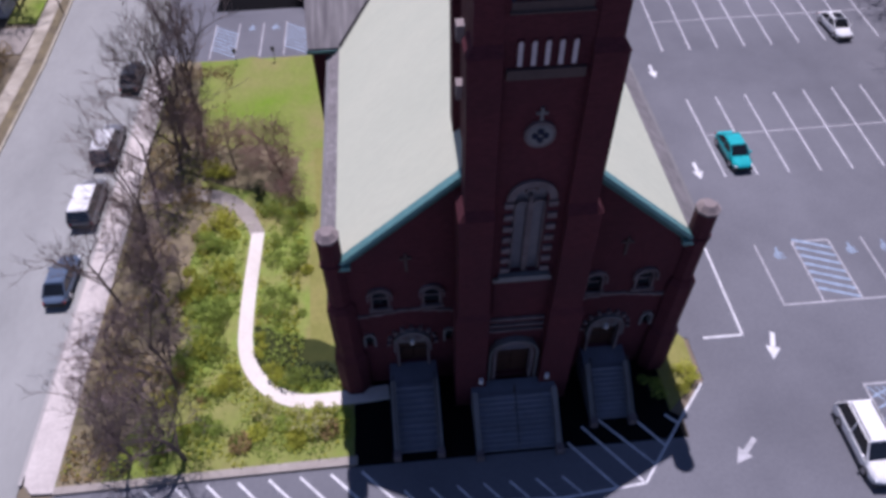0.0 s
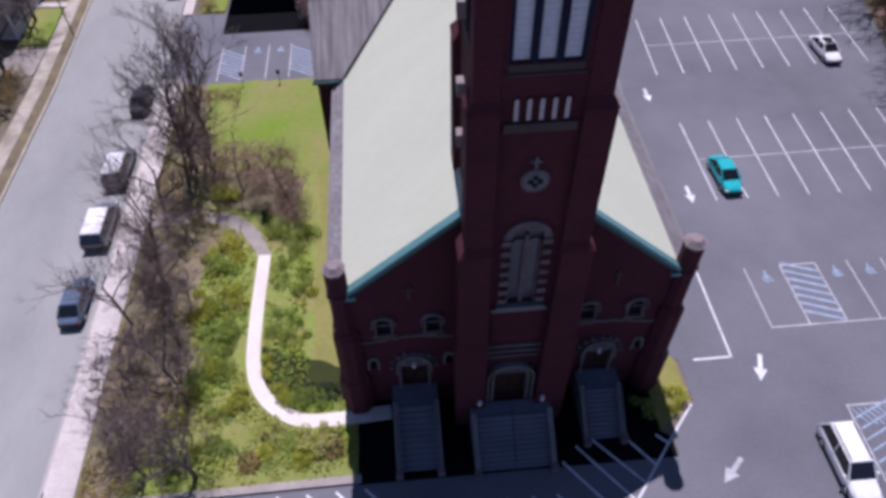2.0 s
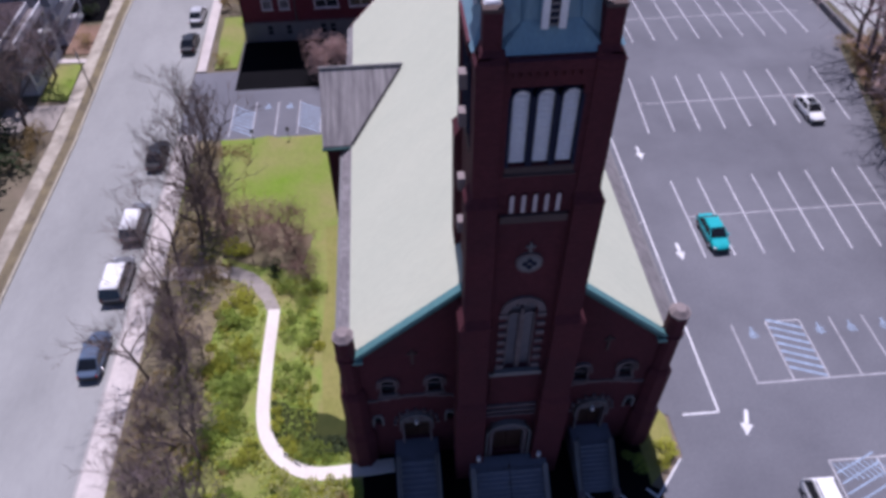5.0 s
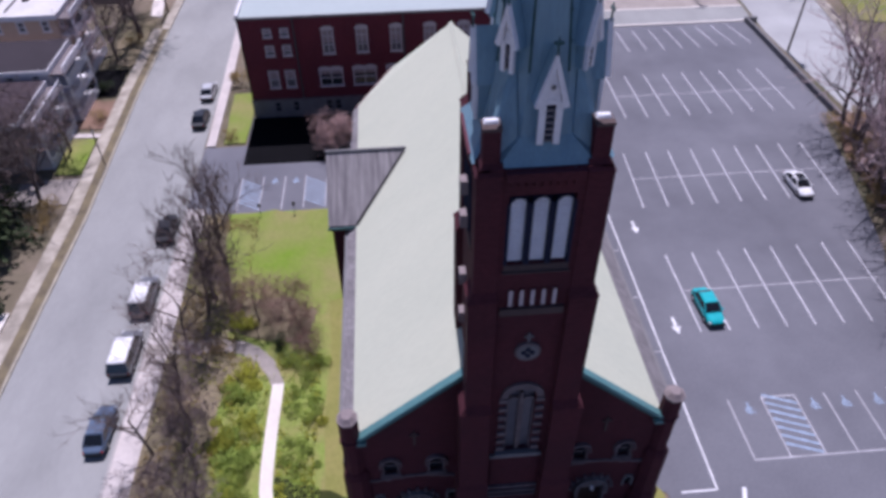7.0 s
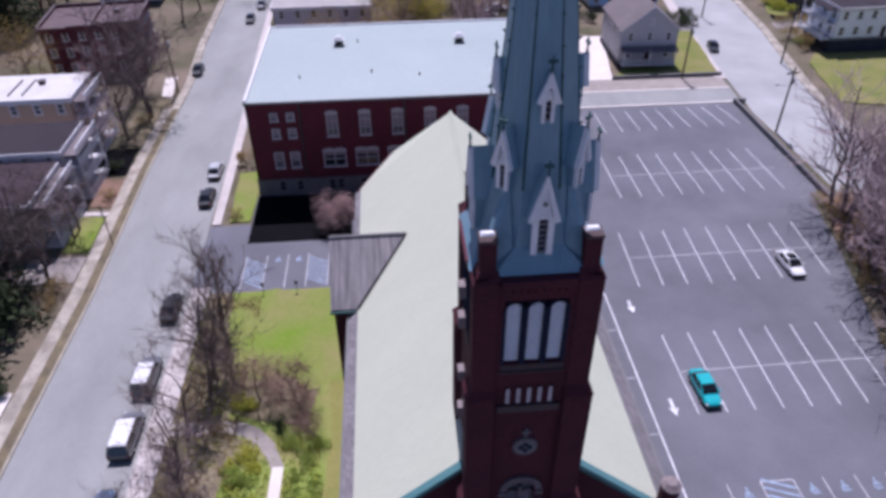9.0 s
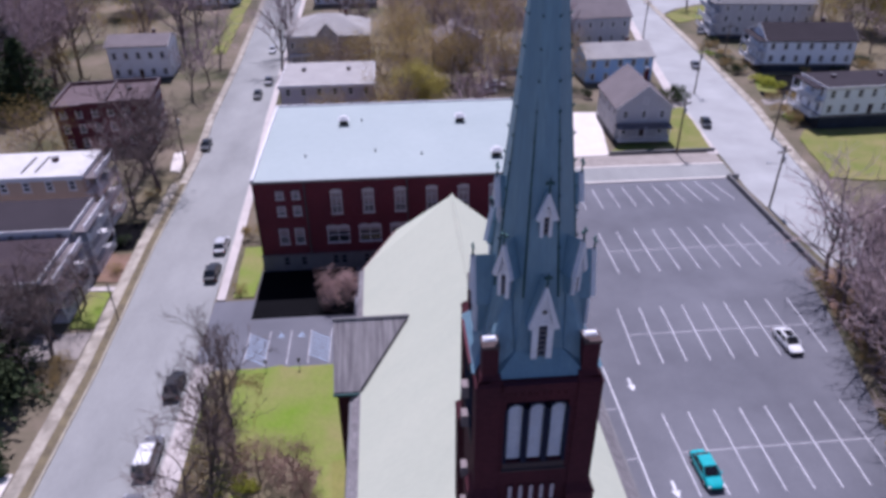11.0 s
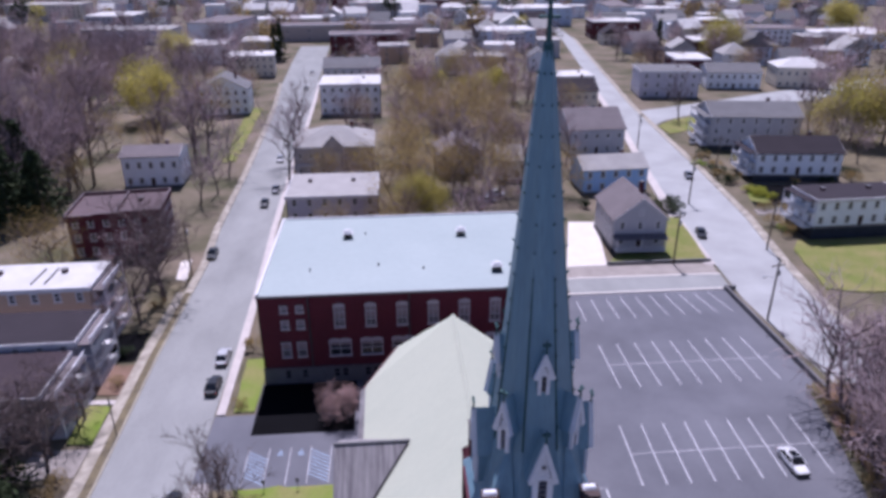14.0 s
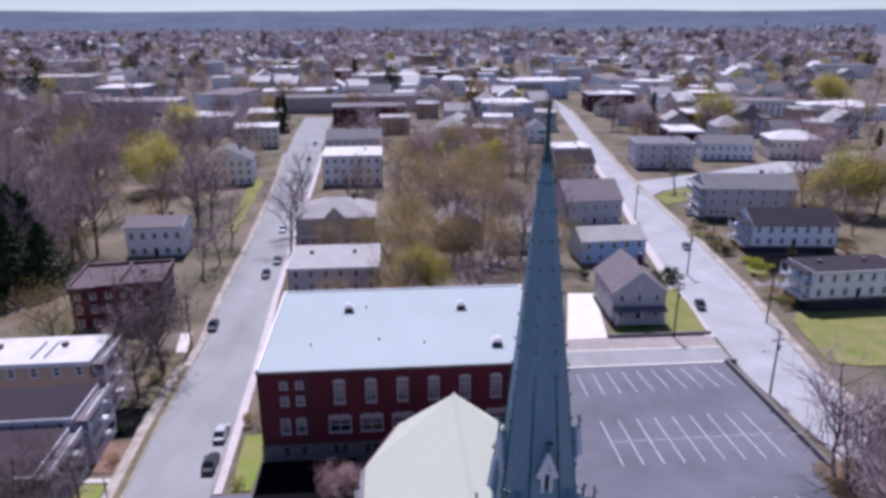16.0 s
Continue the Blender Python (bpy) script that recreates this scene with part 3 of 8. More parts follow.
def window(parent, m, w, h, style="sash", trim="white_trim", name="window", simple=False, pane="glass"):
    """A sash window set in a wall's opening: a frame with bars, a pane and a sill. Its face lies at y = 0, its foot at z = 0."""
    key = (round(w, 2), round(h, 2), style, trim, simple, pane)
    if key not in WINDOW_MESHES:
        t = min(0.085, w * 0.1)
        rails = [0.08, h * 0.5 - 0.04, h * 0.5 + 0.04, h - t] if style != "tall" else [0.08, h * 0.37 - 0.04, h * 0.37 + 0.04, h * 0.72, h * 0.72 + 0.08, h - t]
        stiles = [-w / 2 + t, -0.05, 0.05, w / 2 - t] if style in ("double", "tall") else [-w / 2 + t, w / 2 - t]
        if simple:
            rails, stiles = [0.06, h - t], [-w / 2 + t, w / 2 - t]
        lights = [(stiles[i], rails[j], stiles[i + 1], rails[j + 1]) for i in range(0, len(stiles), 2) for j in range(0, len(rails), 2)]
        fr = holed_wall(bmesh.new(), w + 0.12, h + 0.06, lights, 0.16, m=pose(0, -0.05, 0))
        pn = boxes((-w / 2 + t, 0.11, 0.05, w / 2 - t, 0.14, h - t))
        sl = boxes((-w / 2 - 0.14, -0.1, -0.12, w / 2 + 0.14, 0.1, 0.0))
        if simple:
            x0, z0, x1, z1 = lights[0]
            fr.faces.new([fr.verts.new(v) for v in ((x0, 0.11, z0), (x1, 0.11, z0), (x1, 0.11, z1), (x0, 0.11, z1))])
            bmesh.ops.remove_doubles(fr, verts=fr.verts, dist=0.0005)
            fr.faces.ensure_lookup_table()
        WINDOW_MESHES[key] = (finish(fr, "window_frame", M[trim]), finish(pn, "pane", M[pane]), finish(sl, "window_sill", M[trim]))
        if simple:
            # a far window stays one mesh: its pane is the face at the back
            me = WINDOW_MESHES[key][0]
            me.materials.append(M["glass"])
            for p in me.polygons:
                if p.center.y > 0.109:
                    p.material_index = 1
    a, b, c = WINDOW_MESHES[key]
    ob = part(name, a, None, parent)
    ob.matrix_basis = m
    if simple:
        return ob
    part("pane", b, None, ob)
    part("window_sill", c, None, ob)
    return ob


# ---- the large structure: ground, roads, lots, lawns ----
def rise(x, y):
    """The height of the land: flat round the church, low hills far off."""
    r = math.hypot(x, max(y, 0) - 20)
    t = min(max((r - 2650) / 1450, 0), 1)
    return 92 * t * t * (3 - 2 * t) + t * 5 * math.sin(x * 0.0017 + 0.8) + t * 3 * math.sin(x * 0.006)


def build_ground():
    bm = bmesh.new()
    radii = [0, 60, 140, 260, 420, 620, 900, 1200, 1500, 1800, 2100, 2400, 2700, 3000, 3300, 3600, 3800, 4100, 4600]
    n = 72
    rows = []
    for r in radii[1:]:
        rows.append([bm.verts.new((r * math.sin(2 * math.pi * k / n), 20 + r * math.cos(2 * math.pi * k / n), 0)) for k in range(n)])
    for row in rows:
        for v in row:
            v.co.z = rise(v.co.x, v.co.y) - 0.06
    mid = bm.verts.new((0, 20, -0.06))
    for k in range(n):
        bm.faces.new((mid, rows[0][(k + 1) % n], rows[0][k]))
        for a, b in zip(rows, rows[1:]):
            bm.faces.new((a[k], a[(k + 1) % n], b[(k + 1) % n], b[k]))
    ob = solid("ground", bm, M["earth"], "brown and dull green early spring ground reaching the hills", "ground", kind="structure")
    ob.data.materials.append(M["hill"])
    ob.data.materials.append(M["hazy_ridge"])
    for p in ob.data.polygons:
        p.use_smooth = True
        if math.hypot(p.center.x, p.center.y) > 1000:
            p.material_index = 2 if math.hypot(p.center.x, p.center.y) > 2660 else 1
    return ob


build_ground()


def flat(name, pts, z, material, label, category, thick=0.3):
    bm = prism(bmesh.new(), pts, z - thick, z)
    return solid(name, bm, M[material], label, category, kind="structure")


# the street west of the church
WEST_L = [(-31.2, -80), (-31.2, 40), (-31.0, 60), (-31.9, 86), (-31.9, 105), (-31.9, 116), (-33.3, 133), (-34.4, 170), (-35.6, 196), (-36.8, 223), (-38.2, 247), (-42.0, 292), (-45.0, 353), (-46.5, 404)]
WEST_R = [(-20.9, -80), (-20.9, 40), (-21.0, 60), (-21.4, 86), (-22.0, 105), (-22.5, 116), (-23.3, 133), (-24.4, 170), (-25.0, 196), (-25.5, 223), (-26.1, 247), (-27.6, 292), (-29.4, 353), (-30.6, 404)]
solid("road", ribbon(bmesh.new(), WEST_L, WEST_R, -0.3, 0.0), M["asphalt_road"], "pale worn asphalt street with faint patches", "road", kind="structure")
# the street east of the lot
EAST_L = [(60, -80), (59, 40), (57.2, 75), (56.6, 95), (57.8, 108), (60.2, 130), (65, 160), (71.8, 198), (78, 240), (88.6, 312), (105, 424), (116, 569), (121, 760), (102, 1300)]
EAST_R = [(70, -80), (68.5, 40), (66.8, 75), (68.0, 96), (69.8, 108), (74.0, 130), (77.6, 160), (81.3, 198), (85.6, 240), (95.8, 312), (112, 424), (124, 569), (129, 760), (110, 1300)]
solid("road", ribbon(bmesh.new(), EAST_L, EAST_R, -0.3, 0.002), M["asphalt_pale"], "pale grey asphalt street running into the town", "road", kind="structure")
flat("road", [(82.0, 207), (90, 215.5), (108, 225.5), (142, 236.5), (260, 285), (260, 302), (158, 261), (112, 239.5), (96, 233), (85.5, 229)], 0.006, "asphalt_pale", "pale side street between houses", "road", 0.2)
# parking lots
flat("parking_lot", [(-20.9, -80), (56, -80), (46, 36), (46.5, 44), (49.5, 55), (51.5, 63), (53.0, 70), (54.9, 73), (55.0, 99), (16.9, 99), (16.9, 25.5), (18.6, 24.8), (18.6, 21.8), (16.6, 19.6), (16.6, 18.3), (-18.6, 18.3), (-20.9, 17.0)][::-1], 0.0, "asphalt_lot",
     "grey asphalt parking lot with painted stalls", "parking lot")
# near-black sheet: the church's shade is deepened here by colour
flat("forecourt", [(-2.45, 18.32), (16.55, 18.32), (16.55, 19.6), (15.95, 20.0), (15.95, 26.6), (-2.45, 26.6)], 0.0, "asphalt_dark", "forecourt at the foot of the church steps, church shade put into its black colour", "pavement")
flat("driveway", [(-21.0, 58.9), (-3.4, 58.9), (-3.4, 77.9), (-16.3, 77.9), (-16.3, 71.6), (-21.1, 71.6)], 0.004, "asphalt_lot", "asphalt driveway with accessible stalls beside the school", "driveway")
flat("driveway", [(-16.2, 67.7), (-4.2, 67.7), (-4.2, 77.85), (-16.2, 77.85)], 0.014, "asphalt_dark", "black asphalt before the school", "driveway", 0.05)
flat("pavement", [(29.5, 99.4), (56.4, 99.4), (56.9, 104.4), (29.5, 104.7)], 0.09, "asphalt_road", "pale grey drive behind the parking lot", "pavement")
flat("driveway", [(29.5, 105.05), (56.9, 104.75), (57.2, 109.0), (38.6, 109.2), (29.5, 109.4)], 0.085, "concrete_old", "grey worn asphalt strip behind the pale drive", "driveway")
flat("kerb", [(29.5, 104.7), (56.9, 104.4), (56.9, 104.75), (29.5, 105.05)], 0.13, "concrete_white", "white concrete kerb between the drives", "kerb")
flat("pavement", [(31.3, 109.4), (38.6, 109.4), (42.4, 130), (36.8, 130.5)], 0.1, "concrete_white", "pinkish white concrete yard beside a house", "pavement")
flat("kerb", [(16.9, 99.0), (55.0, 99.0), (55.0, 99.38), (16.9, 99.38)], 0.14, "concrete_white", "white concrete kerb at the end of the lot", "kerb")


PATH_LINE = [(-9.36, 36.6), (-9.42, 34), (-9.47, 31.5), (-9.46, 29), (-9.33, 27), (-8.9, 25.4), (-8.0, 24.05), (-6.85, 23.1), (-5.5, 22.62), (-3.7, 22.6), (-0.4, 22.8)]


def smooth(pts, n):
    """A rounder line through the given plan points."""
    out = []
    for i in range(len(pts) - 1):
        p0, p1, p2, p3 = (Vector(pts[min(max(j, 0), len(pts) - 1)]) for j in (i - 1, i, i + 1, i + 2))
        for k in range(n):
            t = k / n
            v = 0.5 * (2 * p1 + (p2 - p0) * t + (2 * p0 - 5 * p1 + 4 * p2 - p3) * t * t + (3 * p1 - p0 - 3 * p2 + p3) * t ** 3)
            out.append((v.x, v.y))
    return out + [pts[-1]]


def build_walks():
    def walkway(name, left, right, z, material, label):
        return solid(name, ribbon(bmesh.new(), left, right, -0.2, z), M[material], label, "pavement", kind="structure")
    walkway("pavement", [(-20.75, 19.6), (-20.75, 40), (-20.8, 60)], [(-18.9, 19.6), (-18.9, 40), (-18.9, 60)], 0.13, "concrete", "pinkish concrete sidewalk dappled by bare trees")
    solid("pavement", prism(bmesh.new(), [(-18.9, 19.6), (-20.75, 19.6), (-20.6, 18.9), (-20.1, 18.35), (-18.9, 18.3)], -0.2, 0.13), M["concrete"], "rounded concrete sidewalk corner", "pavement", kind="structure")
    east_walk = [p for p in WEST_R if 86 <= p[1] <= 300]
    walkway("pavement", [(-20.95, 71.8)] + [(x + 0.05, y) for x, y in east_walk], [(-19.9, 71.8)] + [(x + 1.25, y) for x, y in east_walk], 0.13, "concrete", "pale concrete sidewalk along the school")
    near_l = [(-31.2, 20)] + [p for p in WEST_L if 39 < p[1] < 110]
    far_l = [p for p in WEST_L if 100 < p[1] < 300]
    walkway("pavement", [(x - 2.55, y) for x, y in near_l], [(x - 1.2, y) for x, y in near_l], 0.12, "concrete_dappled", "old concrete sidewalk across the street, tree shade and stains in its colour")
    walkway("verge", [(x - 1.2, y) for x, y in near_l], [(x - 0.25, y) for x, y in near_l], 0.10, "litter_dark", "narrow strip of dark earth and dead grass beside the kerb")
    walkway("kerb", [(x - 0.25, y) for x, y in near_l], near_l, 0.13, "paint_yellow", "kerb with faded yellow paint")
    walkway("pavement", [(x - 1.35, y) for x, y in far_l], [(x - 0.05, y) for x, y in far_l], 0.12, "concrete_dappled", "narrow concrete sidewalk beside the far part of the street")
    walkway("kerb", [(-20.95, 18.9), (-20.95, 40), (-21.0, 60)], [(-20.75, 18.9), (-20.75, 40), (-20.8, 60)], 0.14, "kerb", "stone kerb along the street")
    e = list(zip(EAST_L, [(p[0] - 1.9, p[1] + 0.5) for p in EAST_L]))[4:10]
    walkway("pavement", [b for a, b in e], [a for a, b in e], 0.13, "concrete", "pale concrete sidewalk beside the far street")
    f = EAST_R[2:11]
    walkway("pavement", f, [(p[0] + 1.5, p[1] - 0.6) for p in f], 0.13, "concrete_dappled", "mottled concrete sidewalk beside the far street")
    walkway("path", [(-16.7, 41.8), (-14.2, 41.65), (-12.6, 41.3), (-11.3, 40.6), (-9.9, 39.0), (-8.9, 36.65)], [(-16.7, 40.4), (-14.0, 40.3), (-12.6, 39.9), (-11.3, 38.9), (-10.4, 37.6), (-9.85, 36.35)], 0.125, "concrete_old", "curved path of worn brown pavers")
    l, r = strip(smooth(PATH_LINE, 4), 0.92)
    walkway("path", l, r, 0.13, "concrete_white", "curved white concrete garden path")
    walkway("path", [(-20.7, 41.6), (-16.7, 41.8)], [(-20.7, 40.4), (-16.7, 40.4)], 0.135, "concrete_old", "path of worn brown pavers from the sidewalk")
    walkway("kerb", [(-18.9, 18.62), (-2.3, 18.9)], [(-18.9, 18.2), (-2.3, 18.4)], 0.15, "concrete_old", "pale concrete kerb in front of the garden")


build_walks()


def blob(pts, jitter, seed, n=6):
    """A plan outline with an uneven edge."""
    rnd = random.Random(seed)
    out = []
    for i, p in enumerate(pts):
        q = pts[(i + 1) % len(pts)]
        for k in range(n):
            t = k / n
            j = 0 if k == 0 else jitter
            out.append((p[0] + (q[0] - p[0]) * t + rnd.uniform(-j, j), p[1] + (q[1] - p[1]) * t + rnd.uniform(-j, j)))
    return out


flat("garden", [(-18.9, 18.55), (-2.5, 18.55), (-2.5, 58.9), (-18.9, 58.9)], 0.08, "garden", "patchy green and brown garden ground beside the church", "garden")
flat("lawn", blob([(-16.3, 46.5), (-3.0, 45.2), (-3.0, 58.85), (-16.8, 58.85)], 0.5, 4), 0.092, "lawn", "bright green spring lawn between church and driveway", "lawn", 0.05)
flat("lawn", blob([(-5.2, 26.5), (-2.7, 26.5), (-2.7, 45.5), (-5.6, 45.5)], 0.25, 5), 0.097, "lawn_tan", "strip of dry yellow grass along the church wall", "lawn", 0.05)
flat("lawn", blob([(-16.5, 18.6), (-2.6, 18.6), (-2.6, 21.9), (-9.5, 22.9), (-15.0, 24.5)], 0.25, 6), 0.094, "lawn", "green lawn along the front kerb", "lawn", 0.05)
flat("leaf_bed", blob([(-18.85, 18.6), (-16.4, 18.6), (-13.6, 27), (-13.5, 36), (-14.5, 46), (-16.5, 58.8), (-18.85, 58.8)], 0.4, 7), 0.101, "bed", "brown leaf litter under bare street trees", "garden bed", 0.05)
flat("leaf_bed", blob([(-14.2, 37.4), (-10.9, 37.4), (-11.6, 39.3), (-14.3, 40.2)], 0.2, 8), 0.104, "bed", "bare brown planting bed beside the path", "garden bed", 0.05)
flat("leaf_bed", blob([(-14.4, 42.5), (-7.4, 40.6), (-6.6, 44.2), (-9.5, 46.4), (-14.2, 46.6)], 0.45, 9), 0.106, "bed", "brown leaf bed under budding shrubs", "garden bed", 0.05)
flat("ground_cover", blob([(-8.7, 25.2), (-3.4, 24.3), (-2.8, 26.2), (-5.9, 27.2), (-8.9, 28.4)], 0.15, 10), 0.12, "patch_green", "dark green patch bordering the garden path", "ground cover", 0.08)
flat("lawn", blob([(-19.0, 72.2), (-16.5, 72.2), (-16.2, 84), (-19.4, 84)], 0.08, 11), 0.10, "lawn", "narrow green lawn between sidewalk and school", "lawn")
flat("leaf_bed", blob([(47.6, 34), (62, 34), (60, 72), (54.6, 71.5), (52.0, 63)], 0.4, 21), 0.02, "litter_red", "reddish brown leaf litter under the thicket", "garden bed", 0.15)
flat("lawn", [(16.0, 20.0), (18.3, 22.0), (18.3, 24.8), (17.2, 26.5), (16.0, 26.5)], 0.10, "lawn_tan", "small dry grass island beside the church front", "lawn")
flat("pavement", [(-38.3, 75.35), (-33.6, 75.0), (-33.6, 75.9), (-38.3, 76.2)], 0.10, "concrete", "pale concrete front walk across the street", "pavement", 0.2)
flat("leaf_bed", blob([(-38.0, 93.2), (-34.6, 93.2), (-34.6, 109.0), (-39.0, 109.0)], 0.2, 36), 0.07, "bed", "pale dry dirt under a large bare tree", "garden bed", 0.2)
flat("driveway", blob([(-39.0, 84.5), (-34.6, 85.0), (-34.9, 92.5), (-39.5, 92.3)], 0.15, 31), 0.06, "asphalt_dark", "near-black yard between two houses", "driveway", 0.2)
flat("leaf_bed", blob([(-37.6, 77.2), (-33.8, 77.0), (-34.4, 84.0), (-38.0, 84.0)], 0.15, 32), 0.07, "litter_red", "bare brown front yard", "garden bed", 0.2)
flat("pavement", blob([(-36.0, 110.2), (-34.2, 109.5), (-35.2, 118.2), (-37.0, 117.5)], 0.1, 33), 0.08, "concrete_white", "pale concrete driveway apron", "pavement", 0.2)
# dark yard whose tone also carries the white house's shade
flat("driveway", blob([(79.5, 136.2), (96, 137.5), (106, 142), (106, 148.5), (86, 149.5), (82, 146)], 0.3, 34), 0.05, "asphalt_dark", "dark yard before a white house, house shade put into its colour", "driveway", 0.2)
flat("lawn", [(-36.9, 67.8), (-34.0, 67.6), (-34.3, 74.8), (-37.2, 75.0)], 0.10, "lawn", "small green front lawn across the street", "lawn")
flat("driveway", [(-40, 62.2), (-33.9, 62.2), (-33.9, 66.8), (-40, 66.8)], 0.05, "concrete_old", "short pale driveway across the street", "driveway")
flat("pavement", [(-44, 40.0), (-33.9, 40.0), (-33.9, 46.5), (-44, 47.5)], 0.11, "concrete_white", "pale concrete house yard across the street", "pavement")
flat("lawn", blob([(38.9, 109.8), (57.2, 109.8), (58.6, 120), (60, 131), (52, 131), (51.5, 116), (42, 114)], 0.1, 12), 0.2, "lawn_dull", "corner lawn of a grey house", "lawn")
solid("retaining_wall", boxes((38.6, 109.4, 0, 57.4, 109.75, 0.65)), M["stone_grey"], "low dark stone wall along a corner lawn", "wall", kind="structure")
flat("lawn", blob([(71.8, 97.5), (78, 95.8), (100, 96), (100, 117), (78, 117.3), (75.0, 113)], 0.2, 13), 0.12, "lawn_dull", "wide green lawn beside the far street", "lawn")
flat("driveway", [(77.5, 131.2), (95, 131.5), (95, 134), (78, 134.2)], 0.06, "concrete_old", "narrow concrete drive between two houses", "driveway", 0.2)
flat("lawn", blob([(104, 96), (150, 98), (150, 116), (104, 116)], 0.5, 18), 0.11, "lawn_tan", "dry grass behind a house", "lawn")
flat("leaf_bed", blob([(110, 140), (150, 146), (155, 190), (113, 192)], 0.8, 19), 0.1, "litter_dark", "dark leaf litter and dry grass behind houses", "garden bed")
flat("lawn", blob([(80, 139.5), (83, 137), (85.5, 142), (82, 145.5)], 0.2, 14), 0.12, "lawn", "small green yard beside the far street", "lawn")
flat("lawn", blob([(84.2, 198.2), (94.0, 202.4), (100, 211), (105, 221.5), (92, 215.4), (84.0, 207.4)], 0.3, 15), 0.12, "lawn_dull", "patchy grass corner at a side street", "lawn")
flat("lawn", blob([(-43, 180), (-39.6, 180), (-42.5, 245), (-47, 245)], 0.3, 16), 0.13, "lawn_dull", "green verge lawn beside the street", "lawn")
solid("guard_wall", boxes((55.0, 70, 0, 55.4, 99, 0.75), (55.4, 98.6, 0, 56.8, 99.0, 0.75)), M["stone_grey"], "low dark guard wall along the edge of the lot", "wall", kind="structure")


# ---- painted marks of the lots ----
LOT = bpy.data.objects["parking_lot"]
DRIVE = bpy.data.objects["driveway"]


def mark(name, p, q, width, material="paint", parent=None, z=0.006):
    """A straight painted line from p to q."""
    a, b = Vector(p), Vector(q)
    d = (b - a).normalized()
    nv = Vector((-d.y, d.x)) * width / 2
    bm = prism(bmesh.new(), [tuple(v) for v in (a + nv, a - nv, b - nv, b + nv)][::-1], z - 0.004, z)
    return part(name, bm, M[material], parent or LOT)


def stall_row(n, near, far, yc=None):
    """n + 1 stall lines; near and far give the first end's x, the step, and y at the first and last end."""
    for k in range(n + 1):
        (xa, sa, ya, yb), (xc, sc, yc0, yd) = near, far
        mark("stall_line", (xa + k * sa, ya + (yb - ya) * k / n), (xc + k * sc, yc0 + (yd - yc0) * k / n), 0.115, "paint_stall")
    if yc:
        mark("centre_line", ((near[0] + far[0]) / 2, yc), ((near[0] + far[0]) / 2 + n * near[1] + 1.0, yc + 0.15), 0.11, "paint_worn", z=0.011)


stall_row(7, (26.25, 2.53, 39.0, 38.9), (26.3, 2.62, 48.75, 49.2), 43.9)
stall_row(8, (26.4, 2.63, 56.05, 56.3), (27.0, 2.63, 65.9, 66.3), 61.0)
stall_row(8, (29.5, 2.68, 73.4, 73.6), (29.6, 2.62, 83.7, 84.3), 78.6)
stall_row(9, (29.7, 2.6, 90.6, 91.8), (29.8, 2.46, 97.1, 98.2))
for y in (37.2, 43.5, 49.8, 56.1):
    mark("stall_line", (20.2, y), (22.1, y), 0.1, "paint_worn")
mark("stall_line", (22.15, 24.7), (22.4, 56), 0.14)
mark("stall_line", (19.6, 24.75), (22.2, 24.75), 0.14)
for x in (25.75, 28.45, 31.1, 33.5, 36.1, 38.7, 41.3):
    mark("stall_line", (x, 26.8), (x, 32.0), 0.12, "paint_worn", z=0.010)
mark("stall_line", (25.7, 26.75), (45.5, 26.75), 0.12, "paint_worn")
mark("stall_line", (28.45, 32.0), (31.1, 32.0), 0.12, "paint_worn")
for k in range(7):
    mark("hatch_line", (28.55, 27.9 + 0.72 * k), (31.0, max(26.95, 26.9 + 0.72 * k)), 0.22, "paint_blue", z=0.014)
for k in range(8):
    mark("hatch_line", (28.2, 14.7 + 0.72 * k), (31.2, 15.9 + 0.72 * k), 0.12, "paint_blue", z=0.014)
    mark("hatch_line", (28.2 + 0.42 * k, 20.4), (28.9 + 0.42 * k, 19.2), 0.09, "paint_blue", z=0.018)
mark("stall_line", (28.05, 13.5), (28.05, 20.6), 0.12, "paint_worn")
mark("stall_line", (28.0, 20.6), (45, 20.6), 0.12, "paint_worn", z=0.010)
for x in (31.3, 33.9, 36.5):
    mark("stall_line", (x, 13.5), (x, 20.6), 0.12, "paint_worn")
# stalls before the church
for a, b in (((9.6, 18.6), (11.8, 15.8)), ((10.6, 19.5), (13.3, 16.0)), ((11.6, 19.9), (14.2, 16.9)), ((13.6, 19.9), (15.1, 17.9)), ((15.6, 19.8), (16.2, 19.2)),
             ((16.5, 19.5), (13.4, 15.9)), ((13.4, 15.9), (8.8, 15.5)), ((8.8, 15.5), (-0.2, 15.9)), ((18.4, 21.6), (16.5, 19.5))):
    mark("stall_line", a, b, 0.14, z=0.006 if a[0] < 16 else 0.012)
for k in range(8):
    mark("stall_line", (-14.0 + 1.7 * k, 18.0), (-11.6 + 1.7 * k, 15.6), 0.14)
for k in range(7):
    mark("stall_line", (0.2 + 1.45 * k, 16.7), (1.1 + 1.45 * k, 15.7), 0.12, z=0.010)
# accessible stalls on the school side
for x0 in (-15.8, -8.9):
    for k in range(8):
        mark("hatch_line", (x0, 60.9 + 0.55 * k), (x0 + 2.2, 59.5 + 0.55 * k), 0.16, "paint_blue", DRIVE, 0.012)
    for x in (x0 - 0.05, x0 + 2.25):
        mark("stall_line", (x, 59.4), (x, 65.2), 0.12, "paint_worn", DRIVE, 0.015)
mark("stall_line", (-11.2, 59.4), (-11.2, 65.2), 0.12, "paint_worn", DRIVE, 0.010)


